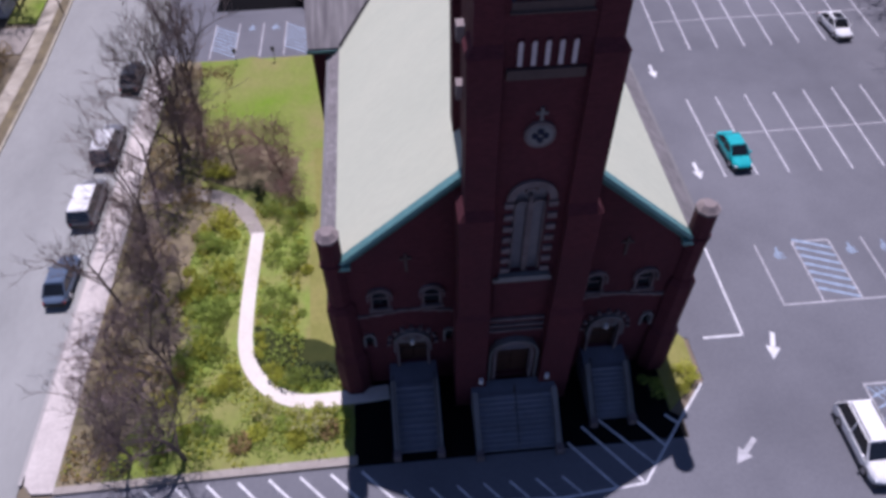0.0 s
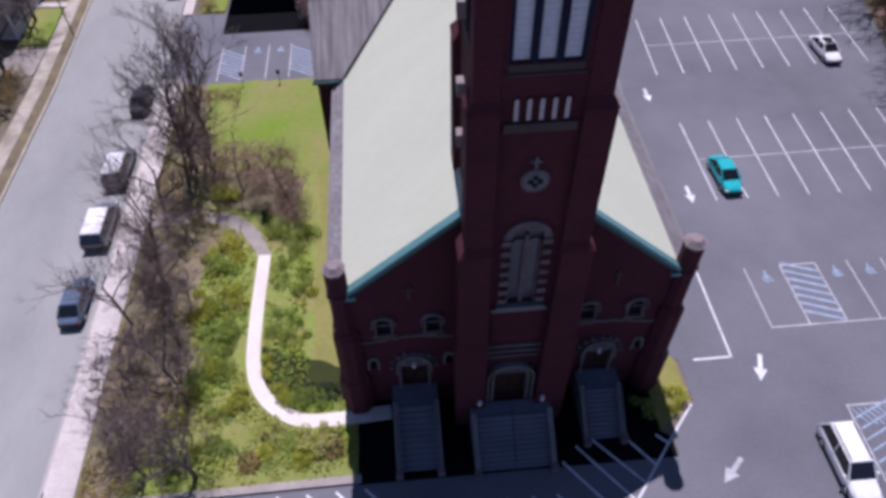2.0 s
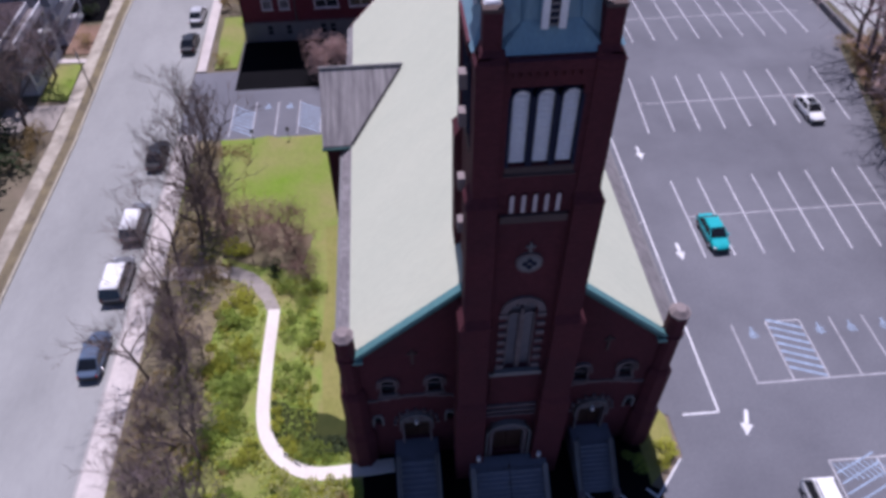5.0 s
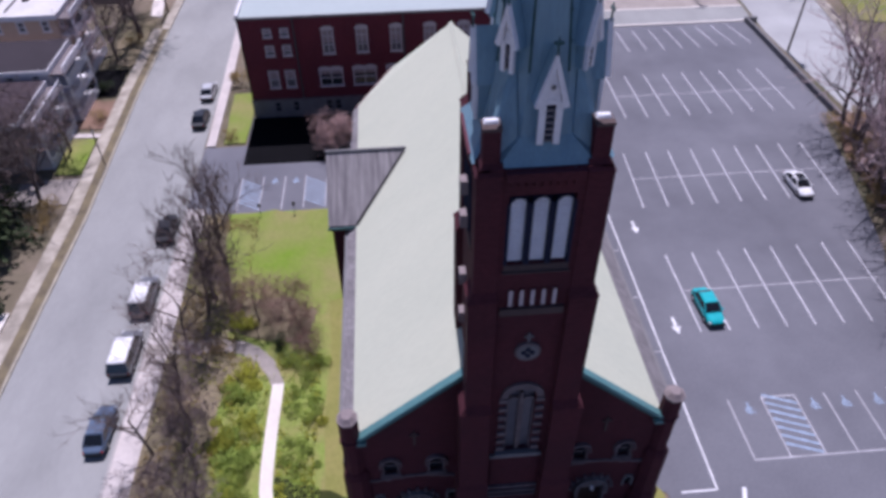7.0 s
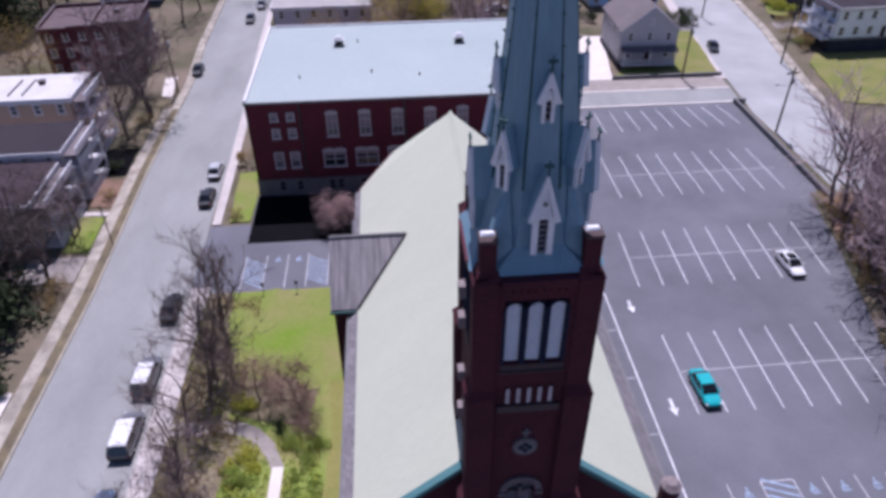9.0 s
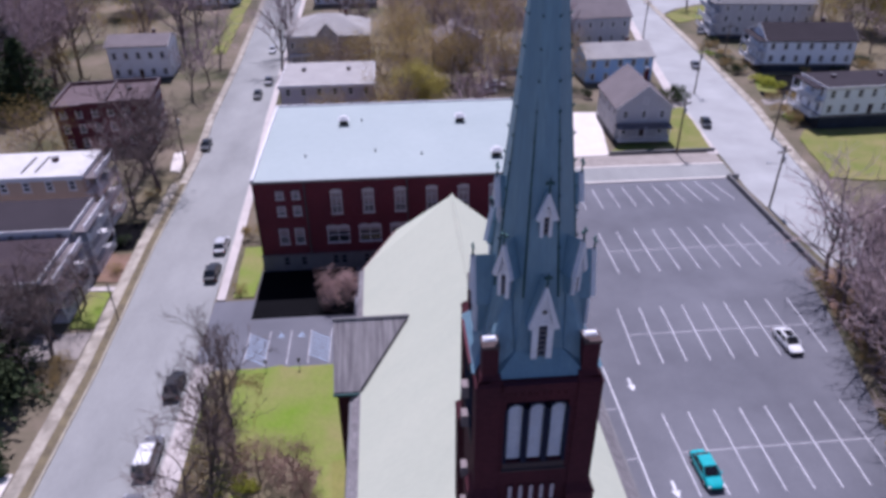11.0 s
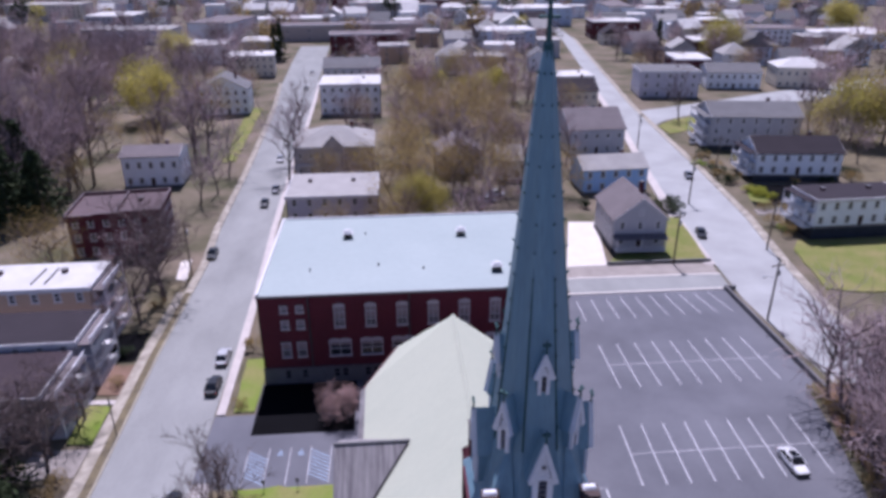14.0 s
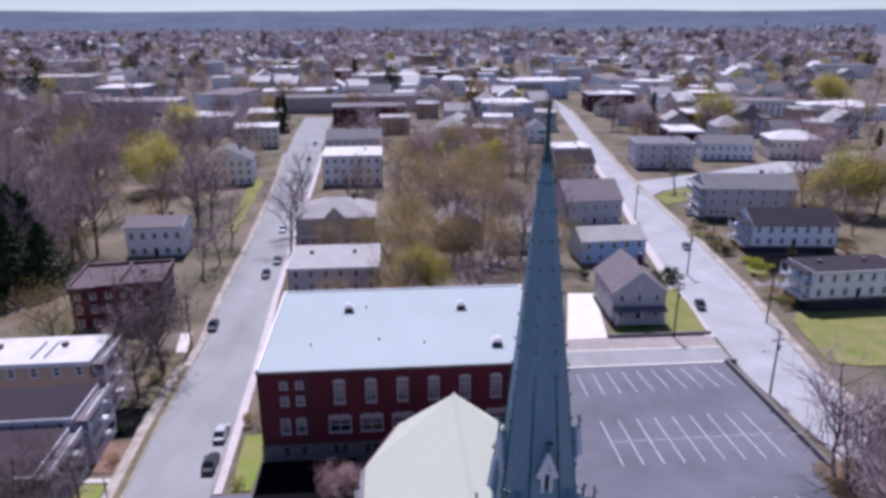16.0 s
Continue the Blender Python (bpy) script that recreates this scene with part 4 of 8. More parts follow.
def arrow(x, y, turn, size=1.0, material="paint"):
    pts = [(-0.14, 0.95), (-0.14, -0.1), (-0.42, -0.1), (0, -1.0), (0.42, -0.1), (0.14, -0.1), (0.14, 0.95)]
    bm = prism(bmesh.new(), [(px * size, py * size) for px, py in pts], 0.004, 0.009)
    ob = part("lane_arrow", bm, M[material], LOT)
    ob.matrix_basis = pose(x, y, 0, 0, 0, turn)


arrow(24.55, 53.1, 0)
arrow(24.3, 39.9, 0)
arrow(23.75, 23.8, -19, 1.05)
arrow(19.5, 17.2, -48, 1.05, "paint_worn")


def access_symbol(x, y, parent):
    """The painted wheel, seat and head of an accessible stall."""
    bm = bmesh.new()
    arch_pts = ring(0.34, 14)
    inner = ring(0.22, 14)
    for i in range(11):
        q = [arch_pts[i], arch_pts[i + 1], inner[i + 1], inner[i]]
        prism(bm, q, 0.009, 0.014)
    prism(bm, [(-0.12, 0.0), (0.06, 0.0), (0.1, 0.5), (-0.06, 0.5)], 0.015, 0.018)
    prism(bm, [(-0.12, -0.1), (0.35, -0.3), (0.4, -0.2), (-0.1, 0.02)], 0.019, 0.022)
    prism(bm, ring(0.1, 8, 0.02, 0.62), 0.009, 0.014)
    ob = part("access_symbol", bm, M["paint_blue"], parent)
    ob.matrix_basis = pose(x, y, 0)


for x in (27.1, 32.3, 34.8, 37.4):
    access_symbol(x, 30.9, LOT)
for x in (-12.3, -10.0):
    access_symbol(x, 64.2, DRIVE)


# ---- the church ----
CX, CY = 6.75, 23.6
church = thing("church", "dark red brick church with pale roof and tall green spire", "church", pose(CX, CY, 0))


def build_nave():
    r = 18.8
    # roof slopes, hipped round the apse
    bm = bmesh.new()
    out = [(-8.95, 0.05, 11.0), (0, 0.05, r), (8.95, 0.05, 11.0), (8.95, 37.0, 11.0), (5.5, 44.4, 11.0), (-5.5, 44.4, 11.0), (-8.95, 37.0, 11.0), (0, 37.2, r)]
    lo = [bm.verts.new((x, y, z - 0.3)) for x, y, z in out]
    hi = [bm.verts.new(p) for p in out]
    for vs in (hi, lo):
        for f in ((0, 1, 7, 6), (1, 2, 3, 7), (3, 4, 7), (4, 5, 7), (5, 6, 7)):
            bm.faces.new([vs[i] for i in f])
    for a, b in ((0, 1), (1, 2), (2, 3), (3, 4), (4, 5), (5, 6), (6, 0)):
        bm.faces.new((hi[a], hi[b], lo[b], lo[a]))
    part("roof", bm, M["roof_pale"], church, "pale cream shingle roof")
    part("ridge_cap", slab_y(bmesh.new(), [(-0.22, r - 0.12), (0, r + 0.1), (0.22, r - 0.12)], 3.5, 37.3), M["roof_pale"], church, "pale ridge cap")
    # low slate apron below each slope
    for s, y1 in ((-1, 19.1), (1, 37.0)):
        e = 9.65 if s < 0 else 9.95
        bm = slab_y(bmesh.new(), [(s * 8.9, 10.98), (s * e, 10.45), (s * e, 10.3), (s * 8.9, 10.6)], 1.2, y1)
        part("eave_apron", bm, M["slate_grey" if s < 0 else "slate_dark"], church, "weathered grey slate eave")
        part("gutter", boxes((min(s * e, s * (e + 0.2)), 1.2, 10.2, max(s * e, s * (e + 0.2)), y1, 10.42)), M["stone_grey"], church, "grey lead gutter")
    bm = slab_y(bmesh.new(), [(-8.9, 10.98), (-9.5, 10.5), (-9.5, 10.3), (-8.9, 10.6)], 28.8, 37.0)
    part("eave_apron", bm, M["slate_grey"], church, "weathered grey slate eave")
    # side walls with lancets and buttresses
    for s in (-1, 1):
        ys = [4.2 + 5.1 * k for k in range(7)]
        ys = [y for y in ys if not (s < 0 and 18 < y < 30)]
        holes = [((y - 18.5) * s - 0.65, 2.6, (y - 18.5) * s + 0.65, 7.4) for y in ys]
        m = pose(s * 9.25, 18.5, 0, 0, 0, 90 if s > 0 else -90)
        wall = holed_wall(bmesh.new(), 37.0, 10.6, holes, 0.4, m=m)
        part("wall", wall, M["brick"], church)
        for q in holes:
            cx = (q[0] + q[2]) / 2
            wm = m @ pose(cx, 0, 2.6)
            ob = part("lancet_window", arch_band(bmesh.new(), 1.05, 4.1, 0.16, -0.06, 0.2, 0.5), M["stone"], church)
            ob.matrix_basis = wm
            part("pane", arch_plate(bmesh.new(), 1.3, 4.1, 0.24, 0.3, 0.5), M["stained"], ob)
        for k in range(8):
            y = 1.8 + 5.1 * k
            if s < 0 and 18 < y < 30 or y > 37:
                continue
            x0, x1 = (s * 9.25, s * 10.0)
            bt = part("side_buttress", boxes((min(x0, x1), y - 0.35, 0, max(x0, x1), y + 0.35, 6.6)), M["brick"], church)
            part("buttress_slope", prism(bmesh.new(), [(x0, y - 0.35), (x1, y - 0.35), (x1, y + 0.35), (x0, y + 0.35)], 6.6, 8.0, [(x0, y - 0.35), (x0 + s * 0.05, y - 0.35), (x0 + s * 0.05, y + 0.35), (x0, y + 0.35)]), M["stone_dark"], bt)
    # apse walls
    pts = [(-9.25, 37.0), (-5.7, 44.8), (5.7, 44.8), (9.25, 37.0)]
    for a, b in zip(pts, pts[1:]):
        d = Vector(b) - Vector(a)
        m = pose((a[0] + b[0]) / 2, (a[1] + b[1]) / 2, 0, 0, 0, math.degrees(math.atan2(d.y, d.x)) + 180)
        part("wall", holed_wall(bmesh.new(), d.length, 10.8, [], 0.4, m=m), M["brick"], church)
    # west transept
    yr, zr, ye = 23.9, 14.5, 4.85
    bm = bmesh.new()
    for sgn in (-1, 1):
        y0 = yr + sgn * ye
        q = [(-11.05, y0, 10.95), (-11.05, yr, zr), (-4.7, yr, zr), (-8.85, y0, 10.95)]
        up = [bm.verts.new((x, y, z + 0.14)) for x, y, z in q]
        dn = [bm.verts.new((x, y, z - 0.1)) for x, y, z in q]
        bm.faces.new(up)
        bm.faces.new(dn[::-1])
        for k in range(4):
            bm.faces.new((up[k], up[(k + 1) % 4], dn[(k + 1) % 4], dn[k]))
    part("transept_roof", bm, M["shingle_worn"], church, "weathered grey slate transept roof")
    part("valley_flashing", slab_y(bmesh.new(), [(-0.12, 0), (0.12, 0), (0.12, 0.1), (-0.12, 0.1)], 0, 6.9), M["iron"], church).matrix_basis = (
        Matrix.Translation((-8.85, yr - ye, 11.12)) @ Vector((4.15, ye, 3.55)).to_track_quat("Y", "Z").to_matrix().to_4x4())
    part("ridge_cap", boxes((-11.1, yr - 0.1, zr + 0.1, -4.8, yr + 0.1, zr + 0.24)), M["stone_grey"], church)
    for k, (x, w) in enumerate(((-10.85, 8.9),)):
        m = pose(x, yr, 0, 0, 0, -90)
        part("wall", holed_wall(bmesh.new(), w, 10.9, [(-1.0, 3.0, 1.0, 8.4)], 0.4, gable=3.4, m=m), M["brick"], church)
        ob = part("transept_window", arch_band(bmesh.new(), 1.7, 4.4, 0.2, -0.08, 0.2, 0.3), M["stone"], church)
        ob.matrix_basis = m @ pose(0, 0, 3.0)
        part("pane", arch_plate(bmesh.new(), 2.0, 4.4, 0.24, 0.3, 0.3), M["stained"], ob)
    part("wall", boxes((-10.85, yr - 4.4, 0, -9.2, yr - 4.1, 10.9)), M["brick"], church)
    part("wall", boxes((-10.85, yr + 4.1, 0, -9.2, yr + 4.4, 10.9)), M["brick"], church)
    part("gutter", boxes((-11.1, yr - 5.0, 10.75, -9.0, yr - 4.8, 10.95)), M["copper_dark"], church)


build_nave()


def build_facade():
    # gable front, left and right of the tower
    for s in (-1, 1):
        prof = [(s * 2.4, 0), (s * 8.6, 0), (s * 8.6, 11.35), (s * 8.3, 11.35), (s * 2.4, 16.75)]
        holes = []
        bm = bmesh.new()
        m = pose(s * 5.5, 0, 0)
        hl = [(-0.85, 1.95, 0.85, 5.05), (s * 1.5 - 0.45, 7.55, s * 1.5 + 0.45, 9.05), (-s * 1.2 - 0.45, 7.55, -s * 1.2 + 0.45, 9.05), (s * 2.35 - 0.3, 4.0, s * 2.35 + 0.3, 5.2), (-s * 2.1 - 0.3, 4.0, -s * 2.1 + 0.3, 5.2)]
        holed_wall(bm, 6.2, 11.35, hl, 0.45, m=m)
        part("front_wall", bm, M["brick"], church)
        part("gable_wall", slab_y(bmesh.new(), [(s * 2.4, 11.35), (s * 8.3, 11.35), (s * 2.4, 16.7)], 0, 0.45), M["brick"], church)
        # raking copper cornice
        a, b = Vector((s * 8.65, -0.2, 11.35)), Vector((s * 2.2, -0.2, 17.1))
        d = (b - a)
        nv = Vector((-d.z, 0, d.x)).normalized()
        nv = nv if nv.z > 0 else -nv
        for off, h, y0, y1, mt in ((0.03, 0.2, -0.28, 0.2, "copper"), (-0.22, 0.24, -0.16, 0.1, "copper_dark")):
            p = [a + nv * off, b + nv * off, b + nv * (off + h), a + nv * (off + h)]
            part("raking_cornice", slab_y(bmesh.new(), [(v.x, v.z) for v in p], y0, y1), M[mt], church, "green copper cornice" if mt == "copper" else "dark copper moulding")
        part("cornice_return", boxes((min(s * 8.2, s * 8.95), -0.35, 11.15, max(s * 8.2, s * 8.95), 0.2, 11.4)), M["copper"], church)
        # string course, in two shallow arcs over the portal
        bm = bmesh.new()
        for k in range(8):
            t = (k - 3.5) / 4
            z = 6.75 + 0.45 * (1 - abs(t)) if abs(t) < 0.9 else 6.75
            part("string_course", boxes((s * 5.5 + (k - 4) * 0.72, -0.12, z, s * 5.5 + (k - 3) * 0.72 - 0.02, 0.02, z + 0.16)), M["stone"], church)
        # portal
        ob = part("portal", arch_band(bmesh.new(), 1.6, 2.25, 0.14, -0.28, 0.3, 0.15, n=11), M["stone"], church, "pale stone arched portal")
        ob.matrix_basis = pose(s * 5.5, 0, 1.95)
        part("outer_arch", arch_band(bmesh.new(), 1.98, 2.25, 0.07, -0.34, 0.1, 0.12, n=11, z0=1.6), M["stone_grey"], ob)
        for k in range(9):
            va = math.pi * k / 8
            part("voussoir", boxes((-0.11, -0.22, -0.09, 0.11, 0.02, 0.09)), M["stone"], ob).matrix_basis = pose(1.32 * math.cos(va), 0, 2.25 + 1.42 * math.sin(va), 0, -math.degrees(va) + 0, 0)
        part("brick_arch", arch_band(bmesh.new(), 1.88, 2.25, 0.05, -0.1, 0.1, 0.12, n=11), M["brick"], ob)
        part("tympanum", arch_plate(bmesh.new(), 1.6, 2.25, 0.02, 0.2, 0.15, z0=2.0), M["stone_grey"], ob)
        for k in (-0.45, 0.45):
            part("trefoil", prism(bmesh.new(), ring(0.2, 10), -0.05, 0.02), M["stone"], ob).matrix_basis = pose(k * 0.8, 0, 2.45, 90)
        door = part("door", boxes((-0.8, 0.22, 0, -0.02, 0.3, 2.0), (0.02, 0.22, 0, 0.8, 0.3, 2.0)), M["dark_wood"], ob, "dark oak double door")
        part("lantern", prism(bmesh.new(), ring(0.11, 8), 0, 0.3), M["white_trim"], ob).matrix_basis = pose(0, -0.3, 2.35)
        part("door_rail", boxes((-0.8, 0.19, 1.1, 0.8, 0.215, 1.2)), M["iron"], door)
        # windows over the portal, niches beside it
        for x in (s * 7.0, s * 4.3):
            w = part("gable_window", arch_band(bmesh.new(), 0.8, 1.0, 0.1, -0.12, 0.2, n=9), M["stone"], church)
            w.matrix_basis = pose(x, 0, 7.55)
            part("pane", arch_plate(bmesh.new(), 0.9, 1.0, 0.2, 0.26), M["glass"], w)
            part("window_sill", boxes((-0.62, -0.18, -0.16, 0.62, 0.05, 0.0)), M["stone"], w)
            part("hood_mould", arch_band(bmesh.new(), 1.16, 1.05, 0.08, -0.2, 0.05, z0=0.75), M["stone"], w)
            part("transom", boxes((-0.42, 0.08, 0.6, 0.42, 0.16, 0.7)), M["stone"], w)
        for x in (s * 7.85, s * 3.4):
            w = part("niche_window", arch_band(bmesh.new(), 0.46, 0.65, 0.12, -0.1, 0.2, 0.6, n=7), M["stone_grey"], church)
            w.matrix_basis = pose(x, 0, 4.0)
            part("pane", arch_plate(bmesh.new(), 0.6, 0.7, 0.2, 0.26, 0.6), M["glass"], w)
        cr = part("wall_cross", boxes((-0.07, -0.1, -0.75, 0.07, 0.02, 0.55), (-0.3, -0.1, 0.15, 0.3, 0.02, 0.28)), M["stone_dark"], church)
        cr.matrix_basis = pose(s * 5.5, 0, 11.2)
        # corner turret, octagonal, with a pale cap
        bm = bmesh.new()
        o = math.pi / 8
        tx = s * 9.05
        prism(bm, ring(0.98, 8, tx, 0.1, o), 0, 3.4)
        prism(bm, ring(0.98, 8, tx, 0.1, o), 3.4, 3.9, ring(0.8, 8, tx, 0.1, o))
        prism(bm, ring(0.8, 8, tx, 0.1, o), 3.9, 7.9)
        prism(bm, ring(0.8, 8, tx, 0.1, o), 7.9, 8.3, ring(0.62, 8, tx, 0.1, o))
        t = part("corner_turret", bm, M["brick"], church)
        part("turret_shaft", prism(bmesh.new(), ring(0.56, 8, tx, 0.1, o), 8.3, 13.2), M["brick"], t)
        part("turret_band", prism(bmesh.new(), ring(0.64, 8, tx, 0.1, o), 11.3, 11.55), M["brick"], t)
        bm = prism(bmesh.new(), ring(0.6, 8, tx, 0.1, o), 13.2, 13.35)
        prism(bm, ring(0.55, 8, tx, 0.1, o), 13.35, 13.6, ring(0.3, 8, tx, 0.1, o))
        part("turret_cap", bm, M["stone_cap"], t, "pale stone cap")


build_facade()


def build_tower():
    tw = 2.55
    yf, yb = -1.4, 4.2
    holes = [(-1.32, 25.45, 1.32, 29.0), (-0.75, 11.4, 0.75, 17.1), (-1.1, 2.0, 1.1, 5.7)]
    m = pose(0, yf, 0)
    part("tower_wall", holed_wall(bmesh.new(), 2 * tw, 30.2, holes, 0.5, m=m), M["brick"], church)
    part("tower_wall", holed_wall(bmesh.new(), yb - yf, 30.2, [(-1.32, 25.45, 1.32, 29.0)], 0.5, m=pose(-tw, (yf + yb) / 2, 0, 0, 0, -90)), M["brick"], church)
    part("tower_wall", holed_wall(bmesh.new(), yb - yf, 30.2, [(-1.32, 25.45, 1.32, 29.0)], 0.5, m=pose(tw, (yf + yb) / 2, 0, 0, 0, 90)), M["brick"], church)
    part("tower_wall", holed_wall(bmesh.new(), 2 * tw, 30.2, [(-1.32, 25.45, 1.32, 29.0)], 0.5, m=pose(0, yb, 0, 0, 0, 180)), M["brick"], church)
    part("tower_top", boxes((-tw + 0.02, yf + 0.02, 29.9, tw - 0.02, yb - 0.02, 30.1)), M["stone_grey"], church)
    # stepped corner buttresses
    yc = (yf + yb) / 2
    stages = [(0, 8.6, 0.68, 1.7), (8.6, 15.8, 0.55, 1.52), (15.8, 23.6, 0.3, 1.27), (23.6, 30.1, 0.07, 1.02), (30.1, 31.9, -0.18, 0.66)]
    for sx in (-1, 1):
        for sy in (-1, 1):
            b = None
            for k, (z0, z1, o, w) in enumerate(stages):
                xa, xb = sx * (tw + o), sx * (tw + o - w)
                ya = yc + sy * (2.8 + o)
                yd = yc + sy * (2.8 + o - w)
                lo = [(min(xa, xb), min(ya, yd)), (max(xa, xb), min(ya, yd)), (max(xa, xb), max(ya, yd)), (min(xa, xb), max(ya, yd))]
                stage = part("tower_buttress" if k == 0 else "buttress_stage", prism(bmesh.new(), lo, z0, z1 - 0.12), M["brick"], b or church)
                b = b or stage
                if k < 4:
                    o2 = stages[k + 1][2]
                    xa2, ya2 = sx * (tw + o2), yc + sy * (2.8 + o2)
                    hi = [(min(xa2, xb), min(ya2, yd)), (max(xa2, xb), min(ya2, yd)), (max(xa2, xb), max(ya2, yd)), (min(xa2, xb), max(ya2, yd))]
                    grow_by = [(x + (0.04 if x == max(xa, xb) else -0.04), y + (0.04 if y == max(ya, yd) else -0.04)) for x, y in lo]
                    part("buttress_offset", prism(bmesh.new(), grow_by, z1 - 0.12, z1 + 0.3, hi), M["brick"], b)
            x0 = sx * (tw - 0.18 - 0.33)
            y0 = yc + sy * (2.62 - 0.33)
            part("turret_head", prism(bmesh.new(), [(x0 - 0.36, y0 - 0.36), (x0 + 0.36, y0 - 0.36), (x0 + 0.36, y0 + 0.36), (x0 - 0.36, y0 + 0.36)], 31.76, 31.9), M["stone_dark"], b)
            bm = prism(bmesh.new(), [(x0 - 0.29, y0 + 0.0), (x0 + 0.29, y0 + 0.0), (x0 + 0.29, y0 + 0.3), (x0 - 0.29, y0 + 0.3)], 31.9, 32.0,
                       [(x0 - 0.24, y0 + 0.1), (x0 + 0.22, y0 + 0.06), (x0 + 0.24, y0 + 0.24), (x0 - 0.28, y0 + 0.24)])
            part("turret_cap", bm, M["white_wood"], b, "white sloped turret cap")
    # pale weathered stone corbels up the west side
    for z in (21.1, 23.6, 26.9, 28.6):
        part("corbel_stone", prism(bmesh.new(), [(-tw - 0.5, yf + 1.2), (-tw - 0.2, yf + 1.2), (-tw - 0.2, yf + 1.7), (-tw - 0.5, yf + 1.7)], z - 0.35, z + 0.3), M["stone_cap"], church, "pale weathered corbel stone")
    # bell openings with white louvres on all four faces
    for turn, (px, py) in ((0, (0, yf)), (-90, (-tw, yc)), (90, (tw, yc)), (180, (0, yb))):
        mm = pose(px, py, 0, 0, 0, turn)
        ob = part("belfry_opening", boxes((-1.36, -0.06, 25.05, 1.36, 0.2, 25.4)), M["stone_dark"], church, "dark stone belfry sill")
        ob.matrix_basis = mm
        part("recess", boxes((-1.32, 0.34, 25.45, 1.32, 0.42, 29.0)), M["void"], ob)
        for k in (-1, 0, 1):
            part("lancet_head", arch_band(bmesh.new(), 0.66, 3.1, 0.07, -0.04, 0.3, n=8), M["void"], ob).matrix_basis = pose(k * 0.91, 0, 25.45)
            shutter = part("louvre_panel", arch_plate(bmesh.new(), 0.64, 3.1, 0.2, 0.26, n=10), M["white_wood"], ob, "white louvred shutter")
            shutter.matrix_basis = pose(k * 0.91, 0, 25.45)
            bm = bmesh.new()
            for q in range(13):
                z = 0.12 + q * 0.24
                prism(bm, [(-0.29, 0.12), (0.29, 0.12), (0.29, 0.2), (-0.29, 0.2)], z, z + 0.1, [(-0.29, 0.18), (0.29, 0.18), (0.29, 0.2), (-0.29, 0.2)])
            sl = part("louvre", bm, M["white_wood"], ob)
            sl.matrix_basis = pose(k * 0.91, 0, 25.45)
        for k in (-1.5, -0.5, 0.5, 1.5):
            part("colonnette", cylinder(bmesh.new(), (0, 0.02, 25.4), (0, 0.02, 28.6), 0.07), M["void"], ob).matrix_basis = pose(k * 0.88, 0, 0)
        for k in range(9):
            part("corbel", boxes((-1.3 + 0.3 * k, -0.16, 29.45, -1.14 + 0.3 * k, 0.02, 29.75)), M["brick"], ob)
        part("cornice", boxes((-1.5, -0.22, 29.75, 1.5, 0.02, 30.15)), M["brick"], ob)
    for z0, z1, mt in ((25.0, 25.06, "stone_dark"), (22.45, 22.85, "stone_dark"), (7.6, 7.76, "stone"), (7.08, 7.22, "stone"), (6.62, 6.74, "stone"), (10.85, 11.1, "stone_grey")):
        part("string_course", boxes((-1.42, yf - 0.16, z0, 1.42, yf + 0.02, z1)), M[mt], church)
    part("brick_panel", boxes((-1.3, yf - 0.06, 8.3, 1.3, yf + 0.02, 10.7)), M["brick"], church)
    for k in range(5):
        ob = part("slit_panel", arch_plate(bmesh.new(), 0.17, 0.9, -0.04, 0.02, n=6), M["trim_worn"], church, "weathered white slit panel")
        ob.matrix_basis = pose(-0.96 + 0.48 * k, yf - 0.01, 22.95)
        part("slit_frame", arch_band(bmesh.new(), 0.19, 0.9, 0.06, -0.07, 0.02, n=6), M["brick"], ob)
    # medallion with a quatrefoil and a cross above it
    ob = part("medallion", prism(bmesh.new(), ring(0.62, 24), 0, 0.14), M["stone"], church, "pale stone quatrefoil medallion")
    ob.matrix_basis = pose(0.05, yf, 19.85, 90)
    part("rim", prism(bmesh.new(), ring(0.5, 24), 0.14, 0.15), M["stone_grey"], ob)
    for a in range(4):
        part("foil", prism(bmesh.new(), ring(0.13, 10, 0.21 * math.cos(a * math.pi / 2), 0.21 * math.sin(a * math.pi / 2)), 0.15, 0.2), M["void"], ob)
    part("cross", boxes((-0.06, 0.66, 0, 0.06, 1.25, 0.1), (-0.22, 0.95, 0, 0.22, 1.05, 0.09)), M["stone_grey"], ob)
    # great window
    win = part("great_window", arch_band(bmesh.new(), 1.5, 4.95, 0.34, -0.16, 0.2, n=13, legs=False), M["stone"], church, "tall arched window with pale stone quoins")
    win.matrix_basis = pose(0.05, yf, 11.4)
    part("pane", arch_plate(bmesh.new(), 1.5, 4.95, 0.28, 0.34, n=11), M["stained"], win)
    part("mullion", boxes((-0.08, 0.05, 0, 0.08, 0.26, 5.0)), M["stone"], win)
    part("oculus", arch_band(bmesh.new(), 0.42, 0.0, 0.1, 0.04, 0.26, z0=0.0, n=8, legs=False), M["stone"], win).matrix_basis = pose(0, 0, 5.15)
    for x in (-0.38, 0.38):
        part("lancet_bar", arch_band(bmesh.new(), 0.5, 4.4, 0.06, 0.06, 0.24, n=6), M["stone"], win).matrix_basis = pose(x, 0, 0)
    for s in (-1, 1):
        for k in range(7):
            part("quoin", boxes((min(s * 0.75, s * 1.15), -0.13, 0.15 + 0.72 * k, max(s * 0.75, s * 1.15), 0.1, 0.45 + 0.72 * k)), M["stone"], win)
    part("window_sill", boxes((-1.2, -0.3, -0.3, 1.2, 0.05, 0.0)), M["stone_grey"], win)
